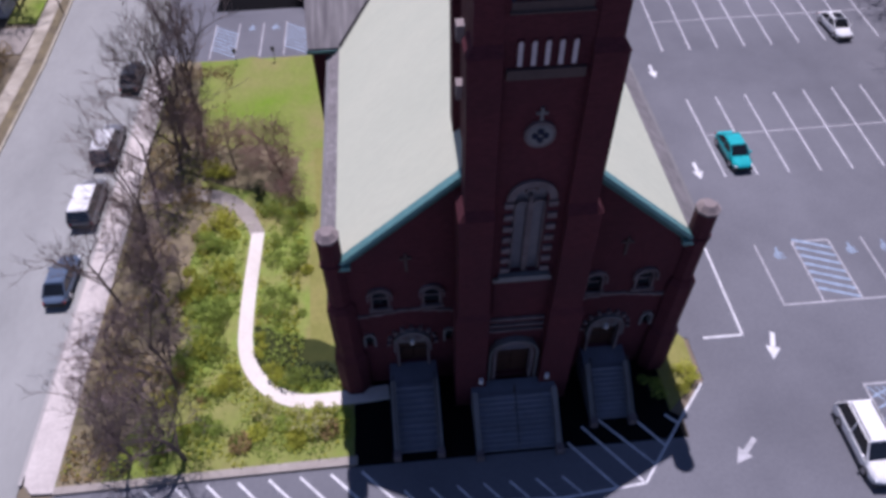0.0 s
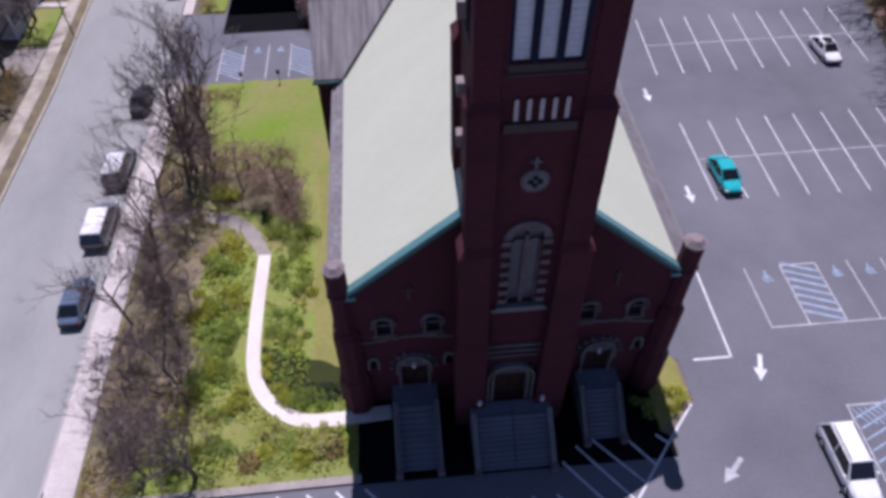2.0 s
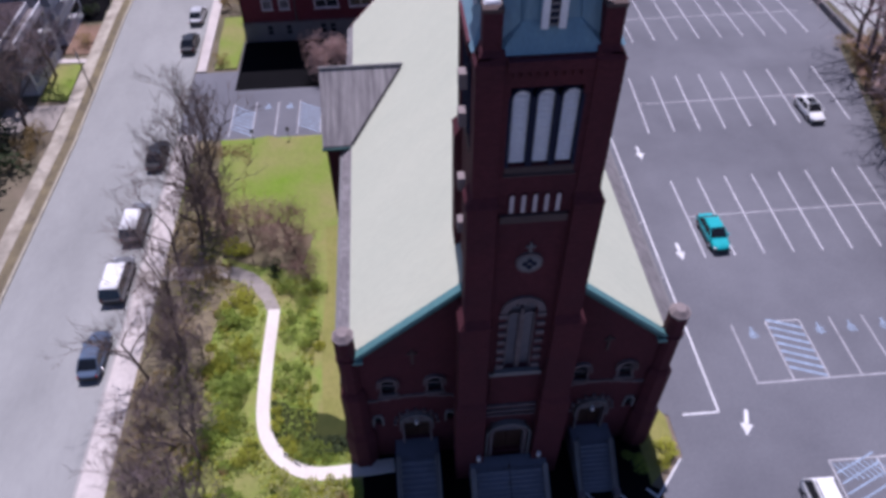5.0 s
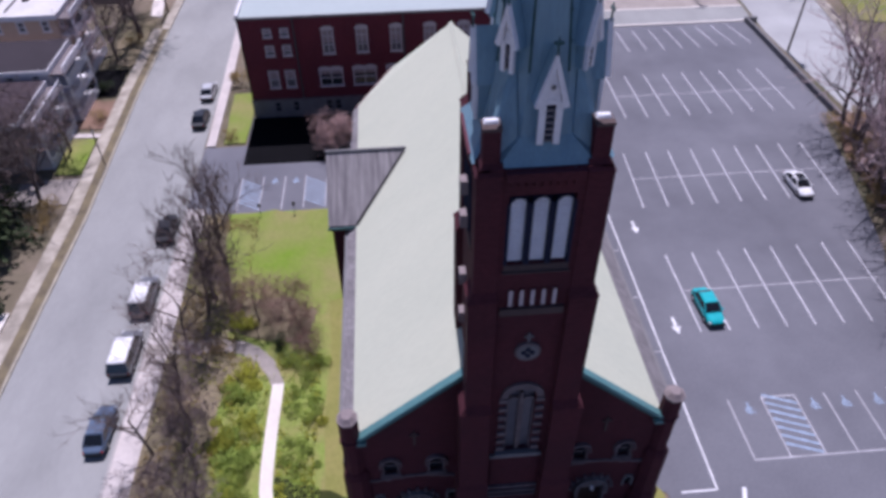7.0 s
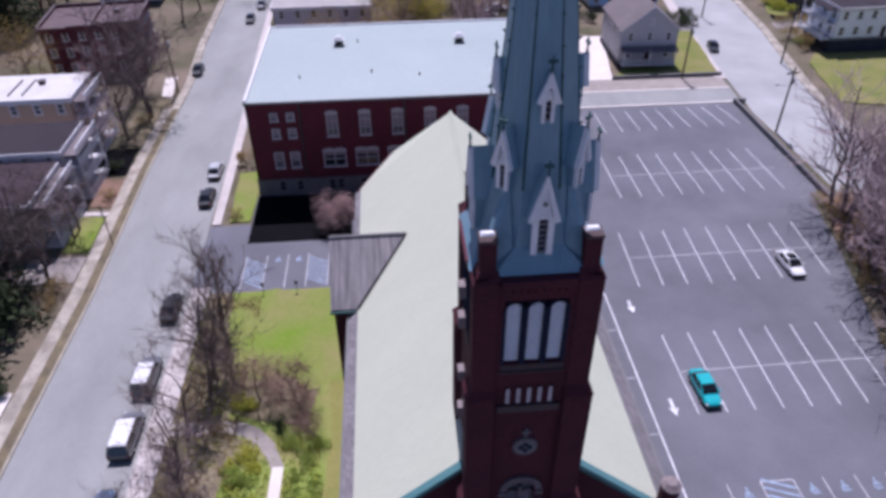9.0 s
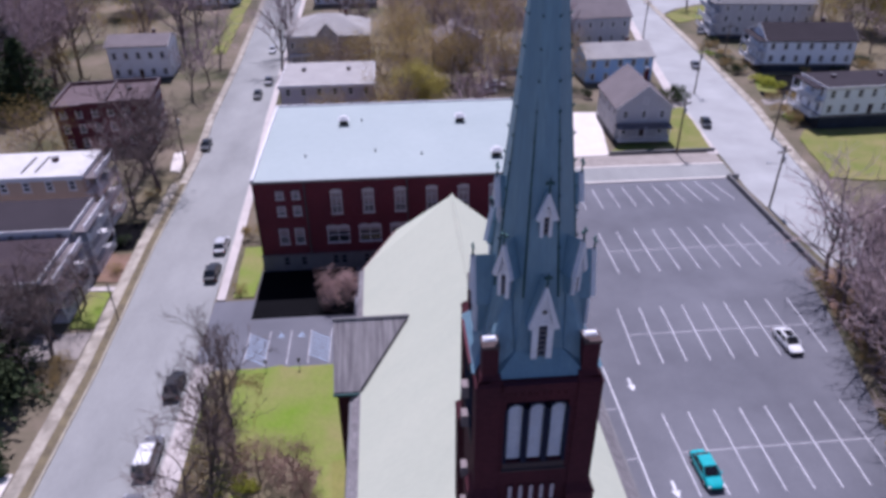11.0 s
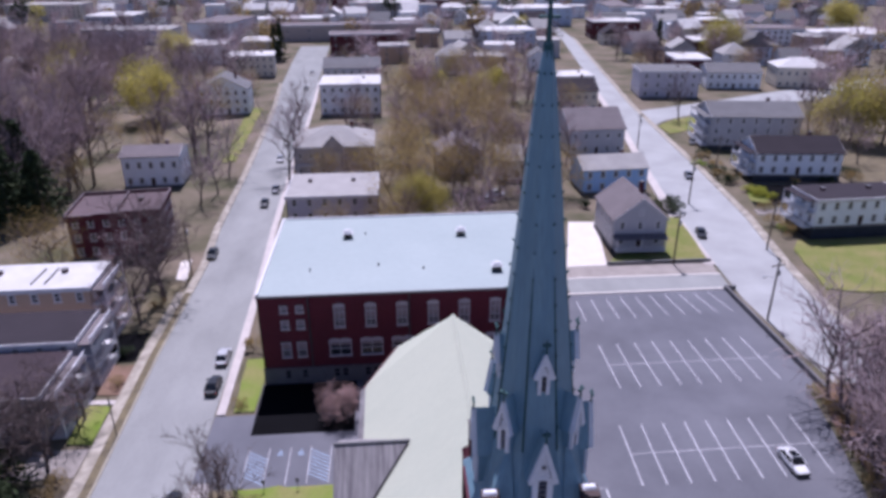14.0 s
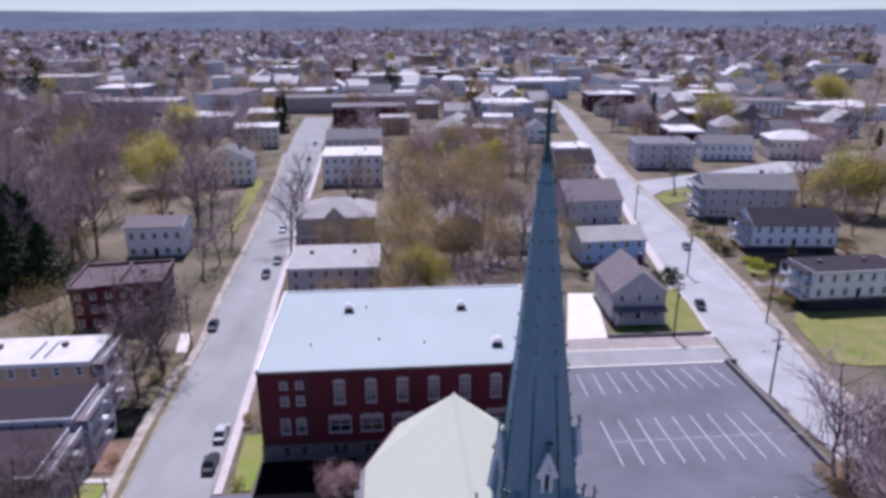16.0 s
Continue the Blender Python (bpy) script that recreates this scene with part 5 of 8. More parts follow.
    # main door
    ob = part("portal", arch_band(bmesh.new(), 1.9, 2.6, 0.16, -0.3, 0.25, n=13), M["stone"], church, "pale stone main portal")
    ob.matrix_basis = pose(0, yf, 2.0)
    part("outer_arch", arch_band(bmesh.new(), 2.5, 2.6, 0.1, -0.38, 0.1, n=13), M["stone_grey"], ob)
    part("tympanum", arch_plate(bmesh.new(), 1.9, 2.6, 0.12, 0.3, z0=2.4, n=11), M["stained"], ob)
    part("door", boxes((-0.93, 0.3, 0, -0.02, 0.38, 2.4), (0.02, 0.3, 0, 0.93, 0.38, 2.4)), M["dark_wood"], ob, "dark oak double door")
    for s in (-1, 1):
        lp = part("lantern", prism(bmesh.new(), ring(0.12, 8), 0, 0.35), M["white_trim"], ob)
        lp.matrix_basis = pose(s * 1.85, -0.95, 0.9)


build_tower()


def lucarne(m, w, h, roof_h, depth, name="lucarne"):
    """A gabled spire dormer: white front with louvres, slate cheeks and roof, and a finial. Foot at z = 0, front at y = 0."""
    sw = 0.29 * w
    ob = part(name, boxes((-w / 2, 0.0, 0, -w / 2 + sw, 0.14, h), (w / 2 - sw, 0.0, 0, w / 2, 0.14, h), (-w / 2 + sw, 0.0, h - 0.1, w / 2 - sw, 0.14, h + 0.1)), M["white_wood"], church, "white gabled spire dormer")
    ob.matrix_basis = m
    bm = slab_y(bmesh.new(), [(-w / 2 - 0.2, h - 0.15), (-w / 2 + 0.02, h - 0.2), (0, h + roof_h - 0.5), (w / 2 - 0.02, h - 0.2), (w / 2 + 0.2, h - 0.15), (0, h + roof_h)], -0.14, 0.06)
    part("bargeboard", bm, M["white_wood"], ob)
    part("gable_panel", slab_y(bmesh.new(), [(-w / 2 + 0.1, h), (w / 2 - 0.1, h), (0, h + roof_h - 0.5)], 0.02, 0.08), M["white_wood"], ob)
    part("rosette", prism(bmesh.new(), ring(0.12 * w, 8), 0, 0.03), M["stone_grey"], ob).matrix_basis = pose(0, 0.02, h + roof_h * 0.3, 90)
    part("recess", boxes((-w / 2 + sw, 0.12, 0.05, w / 2 - sw, 0.2, h)), M["void"], ob)
    bm = bmesh.new()
    n = max(4, int(h / 0.22))
    for k in range(n):
        box(bm, -w / 2 + sw + 0.02, 0.04, 0.1 + k * h / n, w / 2 - sw - 0.02, 0.12, 0.1 + k * h / n + 0.07)
    part("louvre", bm, M["slate_grey"], ob)
    part("cheek", boxes((-w / 2 + 0.02, 0.15, 0, -w / 2 + 0.1, depth, h)), M["slate_green"], ob, "green slate cheek")
    part("cheek", boxes((w / 2 - 0.1, 0.15, 0, w / 2 - 0.02, depth, h)), M["slate_green"], ob, "green slate cheek")
    for s in (-1, 1):
        a = [(s * (w / 2 + 0.22), h - 0.22), (0, h + roof_h - 0.04), (0, h + roof_h - 0.14), (s * (w / 2 + 0.1), h - 0.3)]
        part("dormer_roof", slab_y(bmesh.new(), a, 0.07, depth + 0.5), M["slate_green"], ob)
    bm = cylinder(bmesh.new(), (0, -0.05, h + roof_h - 0.1), (0, -0.05, h + roof_h + 0.55), 0.05, 0.03, 6)
    box(bm, -0.16, -0.1, h + roof_h + 0.3, 0.16, 0.0, h + roof_h + 0.4)
    part("finial", bm, M["copper_dark"], ob)
    return ob


def build_spire():
    yc = 1.4
    top = 49.2
    rad = lambda z: 1.26 - 0.0945 * (z - 38.0)
    o = math.pi / 8
    k = 1 / math.cos(math.pi / 8)
    # flared foot, then the octagonal shaft in courses
    bm = bmesh.new()
    sq = lambda h, c: [(-h + c, yc - h), (h - c, yc - h), (h, yc - h + c), (h, yc + h - c), (h - c, yc + h), (-h + c, yc + h), (-h, yc + h - c), (-h, yc - h + c)]
    slim = lambda z: rad(z) if z < 48.5 else 0.12
    oct_at = lambda z: sq(slim(z), slim(z) * (2 - math.sqrt(2)))
    levels = [30.05, 31.2, 33.5, 36, 39, 42, 45, 48, top]
    # the shaft leans a hand's width to the west
    loops = []
    for z in levels:
        plan = sq(2.75, 0.75) if z < 30.5 else sq(2.1, 1.15) if z < 31.3 else oct_at(z)
        lean = 0.05 - 0.013 * (z - 30)
        loops.append([bm.verts.new((x + lean, y, z)) for x, y in plan])
    bm.faces.new(loops[0][::-1])
    bm.faces.new(loops[-1])
    for a, b in zip(loops, loops[1:]):
        for q in range(8):
            bm.faces.new((a[q], a[(q + 1) % 8], b[(q + 1) % 8], b[q]))
    spire = part("spire", bm, M["slate_green"], church, "tall octagonal green slate spire")
    # hips
    base = oct_at(33.5)
    tip = [(x - 0.19, y) for x, y in oct_at(top)]
    for a, b in zip(base, tip):
        part("hip_roll", cylinder(bmesh.new(), (*a, 33.5), (*b, top), 0.05, 0.035, 6), M["copper_dark"], spire, "dark copper hip roll")
    # crockets up the hips
    for q in range(8):
        a, b = Vector((*base[q], 33.5)), Vector((*tip[q], top))
        for j in range(1, 15):
            p = a.lerp(b, j / 15)
            out = Vector((p.x, p.y - yc, 0)).normalized()
            part("crocket", cylinder(bmesh.new(), p, p + out * 0.13 + Vector((0, 0, 0.1)), 0.06, 0.025, 5), M["copper_dark"], spire)
    # low hips over the tower's corners
    for sx in (-1, 1):
        for sy in (-1, 1):
            bm = prism(bmesh.new(), [(sx * 2.4, yc + sy * 1.0), (sx * 2.4, yc + sy * 2.4), (sx * 1.0, yc + sy * 2.4)], 30.1, 33.4, [(sx * 1.4, yc + sy * 1.1), (sx * 1.3, yc + sy * 1.3), (sx * 1.1, yc + sy * 1.4)])
            part("broach", bm, M["slate_green"], spire)
    # finial and cross
    xt = -0.19
    bm = cylinder(bmesh.new(), (xt, yc, top - 0.3), (xt, yc, top + 0.6), 0.13, 0.08, 8)
    prism(bm, ring(0.2, 10, xt, yc), top - 0.25, top + 0.05, ring(0.1, 10, xt, yc))
    cylinder(bm, (xt, yc, top + 0.5), (xt, yc, top + 1.9), 0.085, 0.06, 8)
    cylinder(bm, (xt - 0.36, yc, top + 0.8), (xt + 0.36, yc, top + 0.8), 0.06, 0.06, 8)
    cylinder(bm, (xt - 0.2, yc, top + 1.35), (xt + 0.2, yc, top + 1.35), 0.06, 0.06, 8)
    part("spire_cross", bm, M["copper_dark"], church, "dark metal spire cross")
    for a in (0, 90, 180, 270):
        c = Matrix.Translation((0, yc, 0)) @ pose(0, 0, 0, 0, 0, a)
        lucarne(c @ pose(0.03, -2.45, 31.0), 0.84, 1.75, 1.85, 1.1)
        lucarne(c @ pose(0.03, -1.58, 36.15), 0.46, 0.95, 0.98, 0.6)
        d = Matrix.Translation((0, yc, 0)) @ pose(0, 0, 0, 0, 0, a + 45)
        lucarne(d @ pose(0, -2.1, 33.45), 0.52, 1.15, 1.35, 0.8)


build_spire()


def build_steps():
    def flight(name, x0, x1, y_top, y_bot, z_top, n, label, rail):
        st = thing(name, label, "steps", pose(CX, CY, 0))
        run = (y_top - y_bot) / n
        for k in range(n):
            part("step", boxes((x0 + 0.3, y_bot + run * k, 0, x1 - 0.3, y_top + 0.02 + 0.004 * k, z_top * (k + 1) / n)) if k == 0 else
                 boxes((x0 + 0.3, y_bot + run * k, z_top * k / n - 0.02, x1 - 0.3, y_top + 0.02 + 0.004 * k, z_top * (k + 1) / n)), M["granite"], st)
        for x in (x0, x1 - 0.3):
            bm = bmesh.new()
            vs = [(x, y_bot - 0.25, 0), (x, y_bot - 0.25, 0.45), (x, y_top, z_top + 0.35), (x, y_top, 0)]
            a = [bm.verts.new(v) for v in vs]
            b = [bm.verts.new((v[0] + 0.3, v[1], v[2])) for v in vs]
            bm.faces.new(a)
            bm.faces.new(b[::-1])
            for q in range(4):
                bm.faces.new((a[q], b[q], b[(q + 1) % 4], a[(q + 1) % 4]))
            part("cheek_wall", bm, M["stone_grey"], st)
            part("pier_block", boxes((x - 0.06, y_bot - 0.5, 0, x + 0.36, y_bot - 0.1, 0.6)), M["stone"], st)
        part("landing", boxes((x0, y_top, 0, x1, y_top + 1.6 if name != "main_steps" else y_top + 0.9, z_top)), M["granite"], st)
        for x in rail:
            bm = cylinder(bmesh.new(), (x, y_bot, 0.95), (x, y_top, z_top + 0.95), 0.03)
            for q in range(4):
                t = q / 3
                cylinder(bm, (x, y_bot + (y_top - y_bot) * t, z_top * t), (x, y_bot + (y_top - y_bot) * t, z_top * t + 0.95), 0.025)
            part("handrail", bm, M["iron"], st)
    flight("main_steps", -2.35, 2.45, -2.6, -5.15, 1.95, 11, "wide grey granite steps with a centre handrail", (0.0,))
    flight("side_steps", -6.95, -4.2, -1.4, -4.75, 1.9, 11, "grey granite side steps before an arched door", (-6.75, -4.4))
    flight("side_steps", 4.4, 6.95, -1.3, -3.75, 1.9, 11, "grey granite side steps before an arched door", (4.6, 6.75))


build_steps()


# ---- the school behind the church ----
def build_school():
    x0, x1, y0, y1, h = -15.9, 21.5, 78.0, 104.0, 12.6
    cx = (x0 + x1) / 2
    sc = thing("school", "three-storey red brick school with a pale flat roof", "school building", pose(cx, y0, 0))
    w, d = x1 - x0, y1 - y0
    spec = []
    for x in (-12.75, -10.8):
        spec += [(x, 10.3, 0.85, 0.95, "sash"), (x, 8.0, 0.9, 1.2, "sash"), (x - 0.1, 3.9, 1.1, 2.15, "sash")]
    for k in range(7):
        spec.append((-5.95 + 3.93 * k, 8.0, 1.25, 2.95, "tall"))
        spec.append((-6.05 + 4.0 * k, 3.85, 2.7, 2.1, "double"))
    spec = [(x - cx, z, a, b, st) for x, z, a, b, st in spec if x - cx + 1.7 < w / 2]
    base = [(x - cx, 0.7, 0.75, 1.3, "sash") for x in (-12.95, -10.75, -6.7, -5.6, -2.7, -1.6, 1.4, 2.5, 5.4, 6.5, 9.4, 10.5, 13.4, 14.5, 17.4, 18.5)]
    m = pose(0, 0, 0)
    part("wall", holed_wall(bmesh.new(), w, h, [(x - a / 2, z, x + a / 2, z + b) for x, z, a, b, st in spec], 0.25, base=2.3, m=m), M["brick_school"], sc)
    part("foundation", holed_wall(bmesh.new(), w + 0.2, 2.3, [(x - a / 2, z, x + a / 2, z + b) for x, z, a, b, st in base], 0.3, m=pose(0, -0.1, 0)), M["stone_grey"], sc, "grey stone foundation")
    part("water_table", boxes((-w / 2 - 0.15, -0.18, 2.3, w / 2 + 0.15, 0.0, 2.44)), M["stone"], sc)
    for x, z, a, b, st in spec:
        ob = window(sc, pose(x, 0.03, z), a, b, st, "trim_worn", pane="glass" if st == "double" else "blind")
        part("roller_blind", boxes((-a / 2 + 0.09, 0.085, b * {"tall": 0.45, "double": 0.7}.get(st, 0.55), a / 2 - 0.09, 0.1, b - 0.09)), M["blind_pale"], ob, "pale pinkish roller blind half drawn")
        n_heads = 2 if st == "double" else 1 if st == "tall" else 0
        if not n_heads:
            part("lintel", boxes((-a / 2 - 0.1, -0.08, b + 0.07, a / 2 + 0.1, 0.0, b + 0.2)), M["stone"], ob)
        for q in range(n_heads):
            wq = a / n_heads
            hd = part("arched_head", arch_band(bmesh.new(), wq, 0.0, 0.16, -0.12, -0.02, -0.5, n=6, legs=False), M["trim_worn"], ob)
            hd.matrix_basis = pose((q + 0.5) * wq - a / 2, 0, b + 0.06)
            part("head_panel", arch_plate(bmesh.new(), wq, 0.0, -0.07, -0.03, -0.5, n=6), M["trim_worn"], hd)
    for x, z, a, b, st in base:
        window(sc, pose(x, -0.05, z), a, b, st, "stone_grey")
    for sx, rot in ((-1, -90), (1, 90)):
        mm = pose(sx * w / 2, d / 2, 0, 0, 0, rot)
        sp = [(-9.5 + 3.8 * k, z, 1.5, 2.3) for k in range(6) for z in (4.2, 8.6)]
        part("wall", holed_wall(bmesh.new(), d, h, [(x - a / 2, z, x + a / 2, z + b) for x, z, a, b in sp], 0.25, m=mm), M["brick_school"], sc)
        for x, z, a, b in sp:
            window(sc, mm @ pose(x, 0.03, z), a, b)
    part("wall", holed_wall(bmesh.new(), w, h, [], 0.25, m=pose(0, d, 0, 0, 0, 180)), M["brick_school"], sc)
    part("roof", boxes((-w / 2 + 0.02, 0.02, h - 0.3, w / 2 - 0.02, d - 0.02, h + 0.05)), M["roof_white"], sc, "pale blue-white flat roof membrane")
    part("roof_edge", boxes((-w / 2 - 0.12, -0.12, h - 0.12, w / 2 + 0.12, 0.16, h + 0.12)), M["stone_grey"], sc)
    part("roof_edge", boxes((-w / 2 - 0.12, 0.16, h - 0.12, -w / 2 + 0.25, d, h + 0.35)), M["white_trim"], sc, "white roof coping")
    part("roof_edge", boxes((w / 2 - 0.25, 0.16, h - 0.12, w / 2 + 0.12, d, h + 0.35)), M["white_trim"], sc, "white roof coping")
    part("roof_edge", boxes((-w / 2 - 0.12, d, h - 0.12, w / 2 + 0.12, d + 0.25, h + 0.25)), M["white_trim"], sc, "white roof coping")
    for k in range(9):
        part("roof_bracket", boxes((-w / 2 - 0.3, 3 + 2.4 * k, h - 0.9, -w / 2 - 0.125, 3.25 + 2.4 * k, h - 0.14)), M["iron"], sc)
    for x, y in ((-5.5 - cx, 18.0), (11.1 - cx, 17.7), (14.6 - cx, 5.2)):
        v = part("roof_vent", prism(bmesh.new(), [(x - 0.55, y - 0.5), (x + 0.55, y - 0.5), (x + 0.55, y + 0.5), (x - 0.55, y + 0.5)], h + 0.05, h + 0.85), M["iron"], sc, "dark roof ventilator")
        part("vent_hood", prism(bmesh.new(), [(x - 0.75, y - 0.7), (x + 0.75, y - 0.7), (x + 0.75, y + 0.7), (x - 0.75, y + 0.7)], h + 0.85, h + 1.3, [(x - 0.3, y - 0.3), (x + 0.3, y - 0.3), (x + 0.3, y + 0.3), (x - 0.3, y + 0.3)]), M["white_trim"], v)
    for x, y in ((-10 - cx, 7), (-1 - cx, 8), (5 - cx, 6.5), (-3 - cx, 19)):
        part("vent_pipe", cylinder(bmesh.new(), (x, y, h), (x, y, h + 0.45), 0.09), M["iron"], sc)
    for k in range(3):
        part("downpipe", cylinder(bmesh.new(), (-w / 2 + 6.2 + 12.5 * k, -0.09, 2.2), (-w / 2 + 6.2 + 12.5 * k, -0.09, h - 0.1), 0.06), M["copper_dark"], sc)


build_school()


# ---- houses ----
def house(name, m, w, d, h, wall="white", roof="grey", kind="gable_y", pitch=0.6, storeys=2, label="", porch=0, chimney=1, cols=None, cheap=False, group="", levels=0, base=0.0, trim="white_trim"):
    """A detached house, its front at y = -d/2 facing -y, its foot at z = 0. kind: gable_x or gable_y (the way of the ridge), hip or flat. porch: side with decked porches, -1 or 1."""
    wm, rm = (SID[wall] if wall in SID else M[wall]), SHG[roof]
    hs = thing(name, label or "%s house with a %s roof" % (wall, roof), "house", m @ pose(0, 0, base), group)
    if base:
        part("basement", boxes((-w / 2 - 0.06, -d / 2 - 0.06, -base, w / 2 + 0.06, d / 2 + 0.06, -0.004)), M["basement"], hs, "dark painted basement storey")
    fh = h / storeys
    sides = [("front", pose(0, -d / 2, 0), w), ("left", pose(-w / 2, 0, 0, 0, 0, -90), d), ("right", pose(w / 2, 0, 0, 0, 0, 90), d), ("back", pose(0, d / 2, 0, 0, 0, 180), w)]
    rise_h = 0
    if kind == "gable_y":
        rise_h = pitch * w / 2
    elif kind == "gable_x":
        rise_h = pitch * d / 2
    for key, sm, length in sides:
        n = max(2, int(length / 2.6)) if not cols else cols
        n = min(n, 7)
        holes = []
        if key != "back" and not (cheap and key == "right"):
            for s in range(storeys):
                for k in range(n):
                    x = (k + 0.5 - n / 2) * length / n
                    holes.append((x - 0.45, fh * s + 0.95, x + 0.45, fh * s + min(2.35, fh - 0.35)))
            if key == "front" and not cheap:
                q = holes[n // 2]
                holes[n // 2] = (q[0], 0.15, q[2], 2.25)
        g = rise_h if (kind == "gable_y" and key in ("front", "back")) or (kind == "gable_x" and key in ("left", "right")) else 0
        part("wall", holed_wall(bmesh.new(), length, h, holes, 0.15, gable=g, m=sm), wm, hs)
        for j, q in enumerate(holes):
            if key == "front" and j == n // 2 and not cheap:
                dr = part("door", boxes((-0.45, 0.06, 0, 0.45, 0.1, 2.1)), M["dark_wood"], hs)
                dr.matrix_basis = sm @ pose((q[0] + q[2]) / 2, 0, 0.15)
                part("door_frame", boxes((-0.55, -0.03, 0, -0.45, 0.12, 2.2), (0.45, -0.03, 0, 0.55, 0.12, 2.2), (-0.55, -0.03, 2.1, 0.55, 0.12, 2.25)), M["white_trim"], dr)
            else:
                window(hs, sm @ pose((q[0] + q[2]) / 2, 0.0, q[1]), q[2] - q[0], q[3] - q[1], simple=cheap or m.translation.y > 190)
        if g > 2.2:
            window(hs, sm @ pose(0, -0.03, h + g * 0.2), 0.8, 1.1, name="attic_window", simple=cheap or m.translation.y > 190)
    o = 0.35
    bm = bmesh.new()
    if kind == "flat":
        box(bm, -w / 2 - 0.15, -d / 2 - 0.15, h, w / 2 + 0.15, d / 2 + 0.15, h + 0.28)
        part("roof", bm, rm, hs)
        part("cornice", boxes((-w / 2 - 0.3, -d / 2 - 0.3, h - 0.35, w / 2 + 0.3, -d / 2 - 0.16, h + 0.3), (-w / 2 - 0.3, -d / 2 - 0.16, h - 0.35, -w / 2 - 0.16, d / 2, h + 0.3), (w / 2 + 0.16, -d / 2 - 0.16, h - 0.35, w / 2 + 0.3, d / 2, h + 0.3)), M[trim], hs)
    elif kind == "hip":
        hw, hd = w / 2 + o, d / 2 + o
        r = pitch * min(hw, hd)
        top = [(-(hw - min(hw, hd)) - 0.05, -(hd - min(hw, hd)) - 0.05), (hw - min(hw, hd) + 0.05, -(hd - min(hw, hd)) - 0.05), (hw - min(hw, hd) + 0.05, hd - min(hw, hd) + 0.05), (-(hw - min(hw, hd)) - 0.05, hd - min(hw, hd) + 0.05)]
        prism(bm, [(-hw, -hd), (hw, -hd), (hw, hd), (-hw, hd)], h, h + r, top)
        part("roof", bm, rm, hs)
        part("eave_fascia", boxes((-hw - 0.03, -hd - 0.03, h - 0.2, hw + 0.03, hd + 0.03, h - 0.005)), M["white_trim"], hs)
    else:
        half, run = (w / 2, d / 2) if kind == "gable_y" else (d / 2, w / 2)
        ang = pitch
        prof = [(-half - o, h - o * ang), (0, h + rise_h), (half + o, h - o * ang), (half + o, h - o * ang + 0.2), (0, h + rise_h + 0.22), (-half - o, h - o * ang + 0.2)]
        slab_y(bm, prof, -run - o, run + o)
        rf = part("roof", bm, rm, hs)
        for y in (-run - o - 0.06, run + o):
            tr = slab_y(bmesh.new(), [(-half - o, h - o * ang - 0.12), (0, h + rise_h - 0.12), (half + o, h - o * ang - 0.12), (half + o, h - o * ang + 0.16), (0, h + rise_h + 0.17), (-half - o, h - o * ang + 0.16)], y, y + 0.06)
            tb = part("bargeboard", tr, M["white_trim"], hs)
            if kind == "gable_x":
                tb.matrix_basis = pose(0, 0, 0, 0, 0, 90)
        if kind == "gable_x":
            rf.matrix_basis = pose(0, 0, 0, 0, 0, 90)
    if not cheap:
        part("foundation", boxes((-w / 2 - 0.05, -d / 2 - 0.05, 0, w / 2 + 0.05, d / 2 + 0.05, 0.45)), M["stone_grey"], hs)
        for k in range(chimney):
            x, y = w * (0.22 - 0.5 * k), d * 0.12
            z1 = h + (rise_h or (pitch * min(w, d) / 2 if kind == "hip" else 0)) + 0.7
            ch = part("chimney", boxes((x - 0.35, y - 0.35, h - 0.5, x + 0.35, y + 0.35, z1)), M["brick_brown"], hs)
            part("chimney_cap", boxes((x - 0.42, y - 0.42, z1, x + 0.42, y + 0.42, z1 + 0.14)), M["stone_grey"], ch)
    if porch:
        # stacked porches on one side or the front
        px = w / 2 + 1.0
        for s in range(levels or storeys):
            z = fh * (s + 1) - 0.1 if s < storeys - 1 else h - 0.2
            if porch in (-1, 1):
                a, b = sorted((porch * w / 2, porch * (w / 2 + 1.9)))
                part("porch_deck", boxes((a, -d / 2 + 0.3, fh * s + 0.1, b, d / 2 - 0.3, fh * s + 0.28)), M["white_trim"], hs)
                e = porch * (w / 2 + 1.8)
                n = max(4, int(d / 0.22))
                part("porch_rail", boxes((e - 0.04, -d / 2 + 0.35, fh * s + 1.1, e + 0.04, d / 2 - 0.35, fh * s + 1.18), *[(e - 0.025, -d / 2 + 0.4 + k * (d - 0.8) / n, fh * s + 0.28, e + 0.025, -d / 2 + 0.45 + k * (d - 0.8) / n, fh * s + 1.1) for k in range(n)]), M["white_wood"], hs)
                for y in (-d / 2 + 0.4, 0, d / 2 - 0.5):
                    part("porch_post", boxes((e - 0.08, y, fh * s + 0.28, e + 0.08, y + 0.16, z if s < storeys - 1 else h - 0.15)), M["white_wood"], hs)
            else:
                part("porch_deck", boxes((-w / 2 + 0.3, -d / 2 - 1.8, fh * s + 0.1, w / 2 - 0.3, -d / 2, fh * s + 0.28)), M["white_trim"], hs)
                n = max(4, int(w / 0.25))
                e = -d / 2 - 1.7
                part("porch_rail", boxes((-w / 2 + 0.35, e - 0.04, fh * s + 1.1, w / 2 - 0.35, e + 0.04, fh * s + 1.18), *[(-w / 2 + 0.4 + k * (w - 0.8) / n, e - 0.025, fh * s + 0.28, -w / 2 + 0.45 + k * (w - 0.8) / n, e + 0.025, fh * s + 1.1) for k in range(n)]), M["white_wood"], hs)
